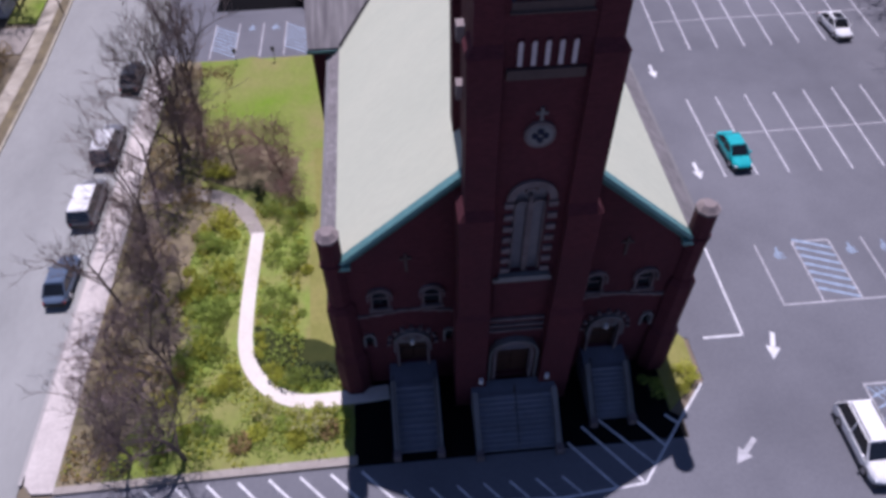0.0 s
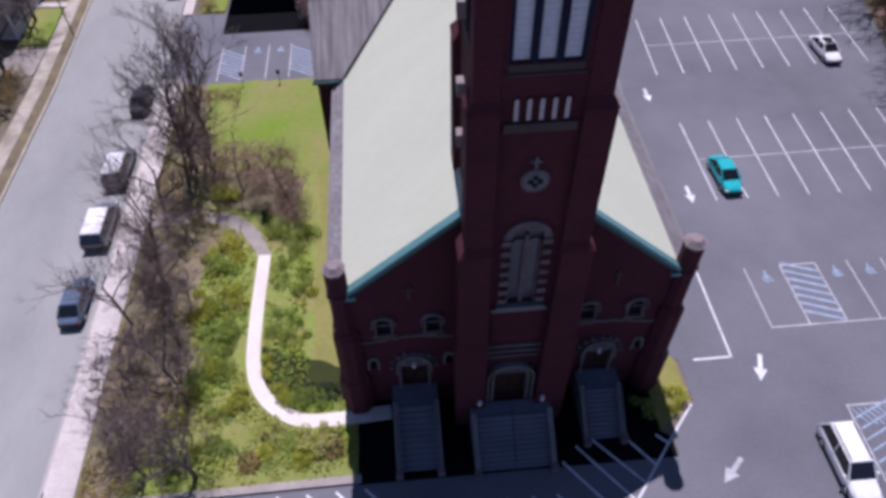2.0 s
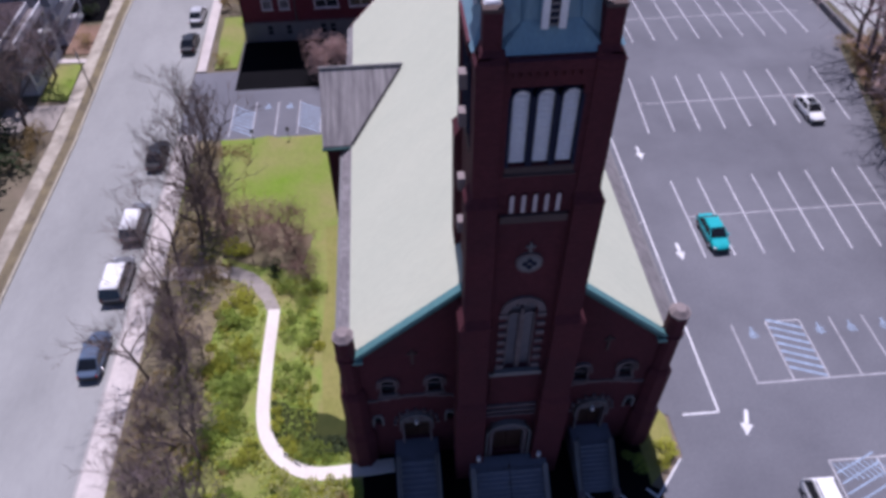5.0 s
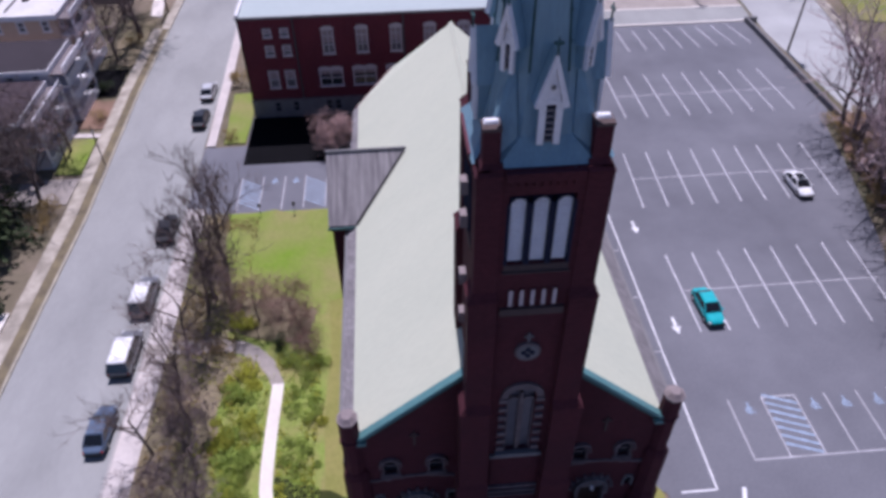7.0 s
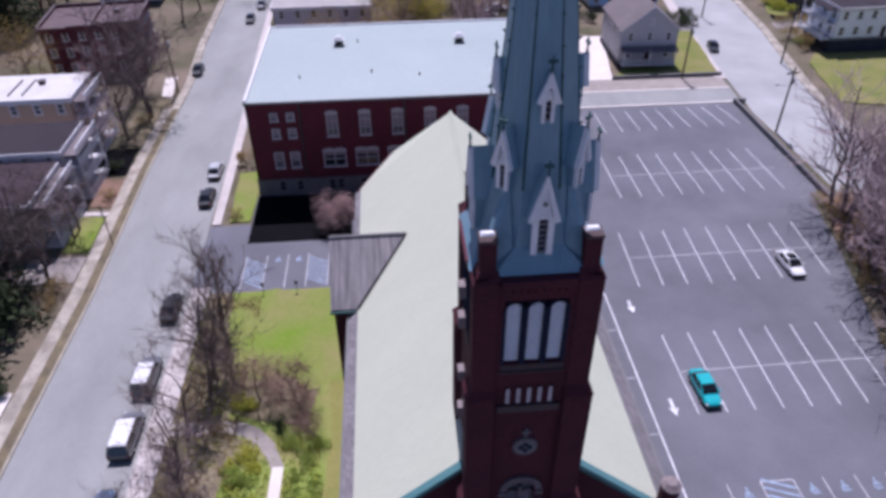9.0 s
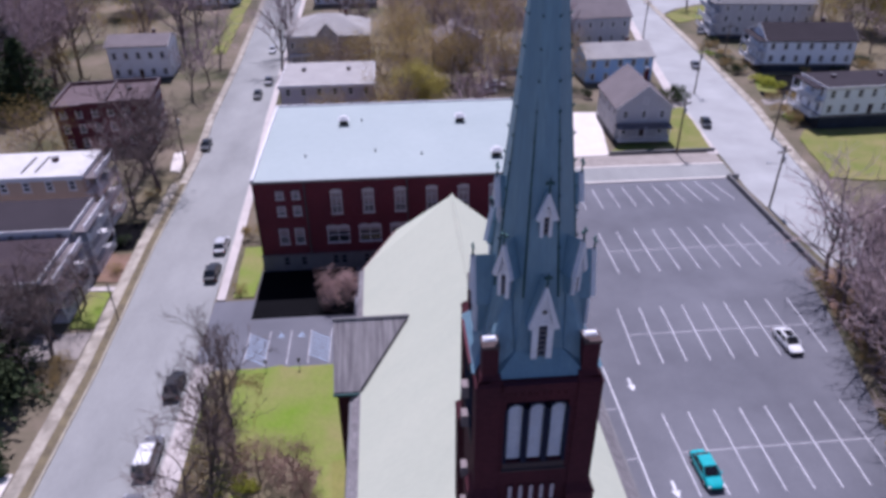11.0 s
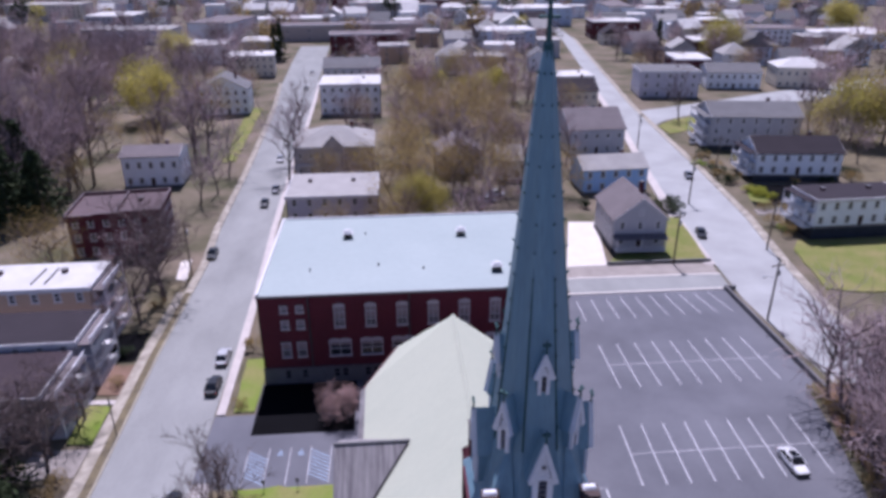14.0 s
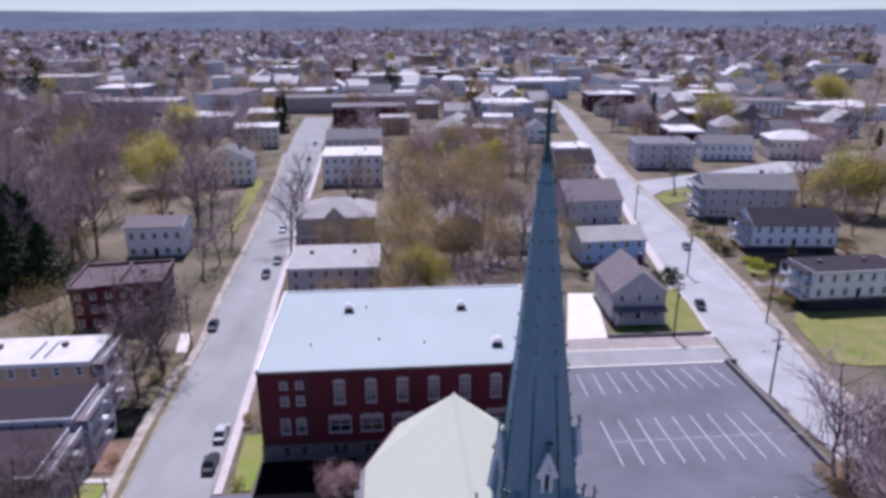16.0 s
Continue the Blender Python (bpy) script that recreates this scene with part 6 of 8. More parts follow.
                for x in (-w / 2 + 0.4, 0, w / 2 - 0.56):
                    part("porch_post", boxes((x, e - 0.08, fh * s + 0.28, x + 0.16, e + 0.08, z)), M["white_wood"], hs)
        if porch in (-1, 1):
            a, b = sorted((porch * w / 2, porch * (w / 2 + 2.1)))
            if m.translation.x > 0:
                part("porch_roof", boxes((a, -d / 2 + 0.2, h - 0.15, b, d / 2 - 0.2, h + 0.02)), rm, hs)
            else:
                # open roof deck with a white rail
                e = porch * (w / 2 + 1.8)
                n = max(4, int(d / 0.3))
                part("porch_deck", boxes((a, -d / 2 + 0.2, h - 0.55, b - 0.15, d / 2 - 0.2, h - 0.4)), SHG["taupe"], hs, "worn grey roof deck")
                part("porch_rail", boxes((e - 0.06, -d / 2 + 0.2, h + 0.3, e + 0.06, d / 2 - 0.2, h + 0.42), *[(e - 0.03, -d / 2 + 0.3 + k * (d - 0.6) / n, h - 0.4, e + 0.03, -d / 2 + 0.36 + k * (d - 0.6) / n, h + 0.3) for k in range(n)]), M["white_wood"], hs)
        else:
            part("porch_roof", prism(bmesh.new(), [(-w / 2, -d / 2 - 2.1), (w / 2, -d / 2 - 2.1), (w / 2, -d / 2), (-w / 2, -d / 2)], fh * (levels or storeys) - 0.35, fh * (levels or storeys) + 0.05, [(-w / 2, -d / 2 - 0.3), (w / 2, -d / 2 - 0.3), (w / 2, -d / 2), (-w / 2, -d / 2)]), rm, hs)
    return hs


# across the street, west
house("house", pose(-48.6, 73.0, 0, 0, 0, 1), 19.0, 9.4, 6.0, "taupe", "brown", "flat", 0.35, 2, "taupe house with a worn brown low roof and porches", porch=1, chimney=0)
house("apartment_house", pose(-49.0, 82.7, 0, 0, 0, 1), 20, 8.2, 6.9, "lilac", "dark", "flat", 0.3, 3, "lilac-grey flat-roofed apartment house with white stacked porches", porch=1, chimney=0)
tan_house = house("apartment_house", pose(-50.2, 94.4, 0, 0, 0, 1), 18, 8.2, 8.7, "tan", "white", "flat", 0.3, 3, "tan flat-roofed apartment house with a white roof", porch=1, chimney=2)
# low grey bars added in place of shadow streaks on the white roof
for x in (0.8, 2.6):
    part("roof_ridge", boxes((x, -2.9, 8.97, x + 0.14, 2.3, 9.2)), M["stone_grey"], tan_house, "shadow streak on the roof, built as a low grey bar")
bb = house("brick_building", pose(-49.1, 126.3, 0, 0, 0, 6), 15.5, 12, 8.0, "brick_old", "rose", "flat", 0.3, 3, "dark red brick apartment building with a flat rose-brown roof", chimney=1, cols=6, trim="brick_old")
for x0, x1, z in ((-8.05, -3.2, 8.55), (-3.2, 1.4, 8.75), (1.4, 8.05, 8.95)):
    pp = part("parapet", boxes((x0, -6.3, 8.3, x1, -6.0, z)), M["brick_old"], bb)
    part("coping", boxes((x0, -6.36, z, x1, -5.94, z + 0.1)), M["stone"], pp)
for x in (-8.05, 0.2, 7.75):
    pp = part("parapet", boxes((x, -5.9, 8.29, x + 0.3, 6.0, 8.7)), M["brick_old"], bb)
    part("coping", boxes((x - 0.04, -5.9, 8.7, x + 0.34, 6.05, 8.8)), M["stone"], pp)
pp = part("parapet", boxes((-8.05, 6.06, 7.9, 8.05, 6.3, 8.75)), M["brick_old"], bb)
part("coping", boxes((-8.1, 6.06, 8.76, 8.1, 6.36, 8.86)), M["stone"], pp)
house("house", pose(-54.6, 165.6, 0, 0, 0, 2), 13, 9.5, 7.4, "white", "taupe", "gable_x", 0.3, 2, "white house with a low taupe roof behind bare trees")
house("house", pose(-53.5, 241, 0, 0, 0, 4), 16, 12, 8.5, "white", "grey", "gable_y", 0.5, 3, "white three-storey house behind bare trees")
house("house", pose(-57, 312, 0, 0, 0, 6), 19, 14, 9, "cream", "white", "flat", 0.3, 3, "cream flat-roofed tenement beside the street")
house("warehouse", pose(-88, 352, 0, 0, 0, 6), 28, 22, 9, "white", "white", "flat", 0.3, 2, "white flat-roofed commercial building", cols=5)
house("house", pose(-62, 372, 0, 0, 0, 6), 18, 20, 8, "grey", "white", "flat", 0.3, 2, "grey flat-roofed workshop building")
# between the two streets
house("house", pose(-10.3, 134.0, 0), 17.2, 14, 8.2, "lilac", "pale", "flat", 0.3, 3, "lilac-grey three-storey tenement with a pale flat roof", chimney=2)
hip_house = house("house", pose(-12.5, 172, 0), 19, 15, 7.8, "taupe", "pale", "hip", 0.42, 2, "taupe house with a broad pale hip roof and a front gable")
bay = part("gable_bay", boxes((-2.4, -9.0, 0, 2.4, -7.52, 8.0)), SID["taupe"], hip_house)
part("bay_gable", slab_y(bmesh.new(), [(-2.4, 8.0), (2.4, 8.0), (0, 10.6)], -9.0, -4.6), SID["taupe"], bay)
for side in (-1, 1):
    part("bay_roof", slab_y(bmesh.new(), [(side * 2.7, 7.75), (0, 10.66), (0, 10.9), (side * 2.75, 7.95)], -9.3, -3.8), SHG["pale"], bay)
for wx, wz in ((-1.1, 1.0), (1.1, 1.0), (-1.1, 4.9), (1.1, 4.9), (0, 8.3)):
    window(hip_house, pose(wx, -9.06, wz), 0.9, 1.4)
for ex in (-9.9, 2.42):
    part("eave_line", boxes((ex, -7.9, 7.5, ex + 7.48, -7.76, 7.8)), M["white_trim"], hip_house)
for px in (-6.2, 6.2):
    pb = part("porch_deck", boxes((px - 2.6, -9.2, 0.1, px + 2.6, -7.55, 0.35), (px - 2.6, -9.2, 3.4, px + 2.6, -7.55, 3.65)), M["white_trim"], hip_house)
    for qx in (-2.45, 0, 2.45):
        part("porch_post", boxes((px + qx - 0.1, -9.15, 0.35, px + qx + 0.1, -8.95, 3.4)), M["white_wood"], pb)
house("house", pose(-11.5, 240, 0), 19.5, 17, 10, "white", "white", "flat", 0.3, 3, "white three-storey tenement with a flat roof")
house("house", pose(-12.5, 275, 0), 21, 14, 9.5, "grey", "grey", "gable_x", 0.4, 3, "grey tenement with a low gable roof")
house("house", pose(46.0, 121.0, 0, 0, 0, -1.5), 9.8, 12.5, 5.8, "grey", "taupe", "gable_y", 0.78, 2, "grey gabled house with a taupe roof on a corner lawn", porch=2, levels=1, base=0.7)
house("house", pose(51.4, 152.5, 0, 0, 0, 3), 15.0, 10, 5.6, "blue", "pale", "gable_x", 0.4, 2, "bright blue house with a pale roof")
house("house", pose(55.8, 186, 0, 0, 0, 2), 15, 16, 7.0, "grey", "taupe", "gable_x", 0.5, 2, "grey house with a broad taupe roof", chimney=2)
house("house", pose(64.2, 235, 0, 0, 0, 0), 13, 13, 7.0, "cream", "dark", "gable_x", 0.5, 2, "cream house with a dark roof")
house("house", pose(70, 262, 0), 14, 12, 7.0, "white", "white", "flat", 0.4, 2, "white house beside the far street")
house("house", pose(18, 168, 0, 0, 0, 4), 11, 10, 5.6, "lilac", "taupe", "gable_y", 0.6, 2, "lilac house half hidden by bare trees")
house("house", pose(33, 162, 0, 0, 0, -4), 12, 9, 5.2, "white", "pale", "gable_x", 0.5, 1, "low white house among trees")
# east of the far street
house("house", pose(90.2, 122.5, 0, 0, 0, 2), 19, 8.5, 5.6, "white", "dark", "flat", 0.3, 2, "white two-storey house with stacked porches on a dark basement", porch=-1, chimney=2, base=2.1)
house("house", pose(97.5, 157, 0, 0, 0, -6), 20, 11, 5.6, "white", "dark", "gable_x", 0.5, 2, "white house with a dark shingle roof", porch=-1, base=1.3)
house("house", pose(101, 186, 0, 0, 0, -8), 24, 14, 8.2, "grey", "grey", "gable_x", 0.4, 3, "large grey tenement with porches", porch=-1, base=0.8)
house("house", pose(104, 256, 0, 0, 0, -8), 21, 16, 9.5, "lilac", "grey", "flat", 0.3, 3, "lilac-grey three-storey apartment house", cols=5)
house("house", pose(135, 268, 0, 0, 0, -10), 20, 13, 6.5, "white", "grey", "gable_x", 0.4, 2, "white house with a grey roof")
house("house", pose(163, 268, 0, 0, 0, -12), 20, 14, 8, "cream", "white", "hip", 0.4, 2, "cream house with a pale hip roof")
house("house", pose(178, 226, 0, 0, 0, -10), 16, 14, 7, "cream", "taupe", "gable_y", 0.6, 2, "cream house behind bare trees")
house("house", pose(109, 103, 0, 0, 0, 0), 12, 10, 6, "white", "white", "gable_x", 0.5, 2, "white house with a pale roof")
# larger blocks of the town
house("store_building", pose(66, 396, 0, 0, 0, 4), 30, 22, 9, "paleblue", "white", "flat", 0.3, 2, "pale blue store with a white roof", cols=6)
house("store_building", pose(103, 500, 0, 0, 0, 4), 46, 30, 12, "paleblue", "white", "flat", 0.3, 3, "pale blue commercial block with a white roof", cols=7)
house("brick_building", pose(136, 425, 0, 0, 0, -4), 28, 20, 10, "brick_brown", "white", "flat", 0.3, 2, "dark brick hall with a white roof", cols=5)
house("store_building", pose(-20, 432, 0, 0, 0, 3), 84, 16, 9, "taupe", "taupe", "flat", 0.3, 2, "long low grey-brown mill building", cols=7)
house("brick_building", pose(-9, 376, 0, 0, 0, 3), 38, 16, 10, "brick_brown", "taupe", "flat", 0.3, 3, "long brown brick mill building", cols=7)
house("store_building", pose(-75, 470, 0, 0, 0, 6), 70, 18, 9, "cream", "white", "flat", 0.3, 2, "long low store building with a white roof", cols=7)
house("store_building", pose(190, 520, 0, 0, 0, -4), 50, 24, 9, "white", "white", "flat", 0.3, 2, "white commercial building with a white roof", cols=7)


# ---- vehicles ----
def car_shape(kind):
    """Side outline of body and cabin: length, width, height and stations."""
    if kind == "suv":
        return 4.8, 1.82, 1.76, 0.95, (-2.3, -1.95, 0.5, 1.25)
    if kind == "van":
        return 4.8, 1.9, 1.7, 0.9, (-2.35, -1.95, 0.75, 1.6)
    return 4.25, 1.66, 1.4, 0.82, (-1.7, -0.95, 0.35, 1.1)


def car(m, kind, paint, label, roof_paint=None, rails=False):
    """A parked car, its nose at -y, its wheels on z = 0."""
    L, W, H, belt, (cr, rr, rf, cf) = car_shape(kind)
    root = thing("car", label, "car", m)
    sec = lambda y, w, z0, z1: [(-w / 2 + 0.1, y, z0), (-w / 2, y, z0 + 0.2), (-w / 2 + 0.02, y, z1 - 0.14), (-w / 2 + 0.16, y, z1), (w / 2 - 0.16, y, z1), (w / 2 - 0.02, y, z1 - 0.14), (w / 2, y, z0 + 0.2), (w / 2 - 0.1, y, z0)]
    bm = bmesh.new()
    # stations from nose (-y) to tail
    st = [(-L / 2, W * 0.52, 0.4, belt - 0.3), (-L / 2 + 0.07, W * 0.74, 0.33, belt - 0.22), (-L / 2 + 0.22, W * 0.88, 0.27, belt - 0.14), (-L / 2 + 0.5, W * 0.96, 0.23, belt - 0.08), (-L / 2 + 0.9, W * 0.99, 0.22, belt - 0.03), (-cf, W, 0.22, belt + 0.02), (0, W, 0.22, belt + 0.03),
          (-cr, W, 0.22, belt + 0.03), (L / 2 - 0.4, W * 0.97, 0.25, belt + 0.0), (L / 2 - 0.12, W * 0.89, 0.32, belt - 0.06), (L / 2, W * 0.7, 0.42, belt - 0.14)]
    rows = [[bm.verts.new(v) for v in sec(*s)] for s in st]
    for a, b in zip(rows, rows[1:]):
        for k in range(8):
            bm.faces.new((a[k], a[(k + 1) % 8], b[(k + 1) % 8], b[k]))
    bm.faces.new(rows[0])
    bm.faces.new(rows[-1][::-1])
    body = part("body", bm, paint, root)
    # cabin: glass house with a painted roof on pillars
    gl = bmesh.new()
    wt = W * 0.74
    lo = [(-W / 2 + 0.07, -cf), (W / 2 - 0.07, -cf), (W / 2 - 0.07, -cr), (-W / 2 + 0.07, -cr)]
    hi = [(-wt / 2, -rf), (wt / 2, -rf), (wt / 2, -rr), (-wt / 2, -rr)]
    prism(gl, lo, belt + 0.0, H - 0.07, hi)
    part("window_band", gl, M["car_glass"], root, "dark tinted windows")
    rfm = prism(bmesh.new(), [(x * 1.05, y * 1.03) for x, y in hi], H - 0.08, H, [(x * 0.9, y * 0.95) for x, y in hi])
    roof = part("roof", rfm, roof_paint or paint, root)
    for (x0, y0), (x1, y1) in zip(lo, hi):
        part("pillar", cylinder(bmesh.new(), (x0, y0, belt), (x1 * 1.02, y1, H - 0.06), 0.055, 0.045, 5), paint, root)
    for s in (-1, 1):
        part("pillar", cylinder(bmesh.new(), (s * (W / 2 - 0.06), -(cf + cr) / 2, belt), (s * wt / 2 * 1.03, -(rf + rr) / 2, H - 0.06), 0.05, 0.04, 5), paint, root)
    if rails:
        for s in (-1, 1):
            part("roof_rail", cylinder(bmesh.new(), (s * wt * 0.44, -rf + 0.1, H + 0.06), (s * wt * 0.44, -rr - 0.1, H + 0.06), 0.025), M["iron"], roof)
    for s in (-1, 1):
        for y in (-L * 0.31, L * 0.3):
            wh = part("wheel", cylinder(bmesh.new(), (s * (W / 2 - 0.2), y, 0.33), (s * (W / 2 + 0.01), y, 0.33), 0.33, 0.33, 16), M["tyre"], root)
            part("rim", cylinder(bmesh.new(), (s * (W / 2 - 0.02), y, 0.33), (s * (W / 2 + 0.02), y, 0.33), 0.21, 0.2, 12), M["chrome"], wh)
        part("headlight", boxes((s * W * 0.34 - 0.16, -L / 2 + 0.1, belt - 0.42, s * W * 0.34 + 0.16, -L / 2 + 0.3, belt - 0.2)), M["lamp_glass"], root)
        part("tail_light", boxes((s * W * 0.35 - 0.14, L / 2 - 0.25, belt - 0.36, s * W * 0.35 + 0.14, L / 2 - 0.05, belt - 0.16)), M["lamp_red"], root)
        part("mirror", boxes((s * (W / 2 + 0.08) - 0.09, -cf + 0.25, belt + 0.02, s * (W / 2 + 0.08) + 0.09, -cf + 0.37, belt + 0.17)), paint, root)
    part("front_bumper", boxes((-W * 0.4, -L / 2 - 0.05, 0.3, W * 0.4, -L / 2 + 0.1, 0.48)), M["iron"], root)
    part("rear_bumper", boxes((-W * 0.4, L / 2 - 0.1, 0.34, W * 0.4, L / 2 + 0.05, 0.52)), M["iron"], root)
    return root


P = {k: car_paint("paint_" + k, c) for k, c in dict(teal=(0.0, 0.42, 0.45), white=(0.82, 0.82, 0.83), silver=(0.5, 0.51, 0.53), grey=(0.16, 0.165, 0.18), black=(0.025, 0.027, 0.03), blue=(0.09, 0.13, 0.2), red=(0.3, 0.03, 0.03)).items()}
car(pose(27.6, 41.4, 0, 0, 0, 2), "sedan", P["teal"], "bright turquoise sedan parked in a painted stall")
car(pose(26.1, 16.8, 0, 0, 0, 0), "suv", P["white"], "white sport utility car beside a hatched bay", rails=True)
car(pose(43.7, 57.9, 0, 0, 0, 2), "sedan", P["white"], "white car with a dark sunroof parked in a stall")
part("sunroof", boxes((-0.45, -0.3, 1.402, 0.45, 0.7, 1.412)), M["car_glass"], bpy.data.objects["car.002"])
for y, kind, pt, lb in ((33.2, "sedan", "blue", "dark blue-grey car parked under bare branches"), (40.6, "van", "grey", "grey car with a bright roof at the kerb"), (47.2, "suv", "grey", "grey van with a white roof parked at the kerb"), (56.6, "sedan", "black", "dark car parked at the kerb"),
                       (77.6, "sedan", "black", "black car parked beside the school"), (84.3, "sedan", "silver", "silver car parked beside the school")):
    car(pose(-22.15 - max(0, y - 60) * 0.02, y, 0, 0, 0, 180), kind, P[pt], lb, P["white"] if y in (40.6, 47.2) else None)
for x, y, rz, pt, lb in ((-26.6, 146, 3, "black", "black car parked on the street"), (-25.5, 155, 3, "grey", "dark grey car parked on the street"), (-31.9, 119.6, 3, "black", "black car parked across the street"), (-27.8, 180, 4, "silver", "silver car on the street"),
                       (60.8, 121.5, -12, "black", "black car parked beside the far street"), (73.0, 157, -12, "grey", "grey car at the far kerb"), (-30.8, 276, 5, "black", "dark car far along the street"), (-31.8, 312, 5, "black", "dark car far along the street"),
                       (86.5, 187, -20, "grey", "grey car turning into a side street"), (24.5, 148, 80, "white", "white car behind a house"), (22, 144, 85, "silver", "silver car behind a house"), (-60, 112, 70, "white", "white car behind a brick building")):
    car(pose(x, y, 0.01, 0, 0, rz), "sedan", P[pt], lb)


# ---- poles ----
def utility_pole(x, y, h=10.5, turn=0.0, lamp=False, lean=0.0):
    root = thing("utility_pole", "weathered wooden utility pole with a crossarm", "utility pole", pose(x, y, 0, lean, 0, turn), "poles along the streets")
    part("pole", cylinder(bmesh.new(), (0, 0, -0.3), (0, 0, h), 0.17, 0.11, 8), M["pole_wood"], root)
    part("crossarm", boxes((-1.2, -0.06, h - 1.0, 1.2, 0.06, h - 0.86)), M["pole_wood"], root)
    for k in (-1.05, -0.5, 0.5, 1.05):
        part("insulator", cylinder(bmesh.new(), (k, 0, h - 0.86), (k, 0, h - 0.66), 0.05, 0.04, 6), M["stone"], root)
    part("transformer", cylinder(bmesh.new(), (0.32, 0, h - 2.6), (0.32, 0, h - 1.7), 0.22, 0.22, 10), M["steel"], root)
    if lamp:
        bm = cylinder(bmesh.new(), (0, 0, h - 2.9), (-2.2, 0, h - 2.3), 0.04, 0.03, 6)
        box(bm, -2.7, -0.12, h - 2.38, -2.1, 0.12, h - 2.24)
        part("lamp_arm", bm, M["steel"], root)


for x, y, t in ((50.4, 109.0, 20), (57.0, 88.6, 15), (70.0, 113.6, 15), (65.6, 139.0, 10), (79.8, 157.5, 15), (69.2, 183, 15), (-33.8, 112, 2), (93, 250, 15)):
    utility_pole(x, y, 10.0, t, lamp=y < 100)


def sign_pole(x, y):
    root = thing("street_pole", "thin grey street pole beside the sidewalk", "street pole", pose(x, y, 0))
    part("pole", cylinder(bmesh.new(), (0, 0, -0.2), (0, 0, 5.5), 0.08, 0.06, 8), M["pole_wood"], root)
    part("sign", boxes((-0.02, -0.25, 4.4, 0.02, 0.25, 4.9)), M["steel"], root)


sign_pole(-31.6, 68.8)


def stall_post(x, y):
    root = thing("stall_post", "short dark signpost before a painted stall", "signpost", pose(x, y, 0.0), "stall signposts")
    part("post", cylinder(bmesh.new(), (0, 0, -0.2), (0, 0, 1.4), 0.035, 0.035, 6), M["iron"], root)
    part("sign", boxes((-0.16, -0.05, 1.0, 0.16, -0.037, 1.45)), M["iron"], root)


stall_post(-13.2, 58.6)
stall_post(-9.7, 58.6)


# ---- trees ----
class Mesher:
    """Collects tapering sticks and small leaves, and makes plain meshes of them."""
    def __init__(self):
        self.v, self.f = [], []

    def stick(self, p, q, r0, r1, n=4):
        d = (q - p)
        u = d.orthogonal().normalized()
        w = d.normalized().cross(u)
        b = len(self.v)
        for c, r in ((p, r0), (q, r1)):
            for i in range(n):
                a = 2 * math.pi * i / n
                self.v.append(c + r * (u * math.cos(a) + w * math.sin(a)))
        for i in range(n):
            j = (i + 1) % n
            self.f.append((b + i, b + j, b + n + j, b + n + i))

    def leaf(self, p, size, rnd):
        n = Vector((rnd.gauss(0, 1), rnd.gauss(0, 1), rnd.gauss(0, 1) + 1.3)).normalized()
        u = n.orthogonal().normalized()
        u.rotate(Matrix.Rotation(rnd.uniform(0, 6.28), 3, n))
        w = n.cross(u)
        b = len(self.v)
        self.v += [p - u * size, p - w * size * 0.55 + n * size * 0.1, p + u * size, p + w * size * 0.55 + n * size * 0.1]
        self.f.append((b, b + 1, b + 2, b + 3))

    def mesh(self, name, material):
        me = bpy.data.meshes.new(name)
        me.from_pydata([tuple(v) for v in self.v], [], self.f)
        me.materials.append(material)
        return me


def grow(trunk, crown, tips, p, d, length, radius, level, top, rnd, kids, spread, up, thick=0.02):
    """One limb and its branches; thick limbs go to the trunk mesh, thin ones to the crown."""
    segs = 3 if level <= 1 else 2
    q = p.copy()
    pts = [p.copy()]
    for i in range(segs):
        bend = Vector((rnd.gauss(0, 0.13), rnd.gauss(0, 0.13), rnd.gauss(0, 0.08) + up * 0.10))
        d = (d + bend).normalized()
        q = q + d * length / segs
        pts.append(q.copy())
    for i in range(segs):
        ra, rb = radius * (1 - 0.55 * i / segs), radius * (1 - 0.55 * (i + 1) / segs)
        (trunk if level <= 1 else crown).stick(pts[i], pts[i + 1], ra, rb, 6 if level == 0 else (4 if level == 1 else 3))
    if level >= top:
        tips.append(pts[-1])
        tips.append(pts[-2])
        return
    n = kids[min(level, len(kids) - 1)]
    for k in range(n):
        t = rnd.uniform(0.35, 1.0) if level else 0.3 + 0.7 * (k + rnd.random() * 0.7) / n
        i = min(int(t * segs), segs - 1)
        base = pts[i].lerp(pts[i + 1], t * segs - i)
        side = d.orthogonal().normalized()
        side.rotate(Matrix.Rotation(2.4 * k + rnd.uniform(0, 1.2), 3, d))
        nd = (d * (1 - spread) + side * spread * rnd.uniform(0.8, 1.25) + Vector((0, 0, up * 0.25))).normalized()
        grow(trunk, crown, tips, base, nd, length * rnd.uniform(0.5, 0.72), max(radius * 0.48, thick), level + 1, top, rnd, kids, spread, up, thick)


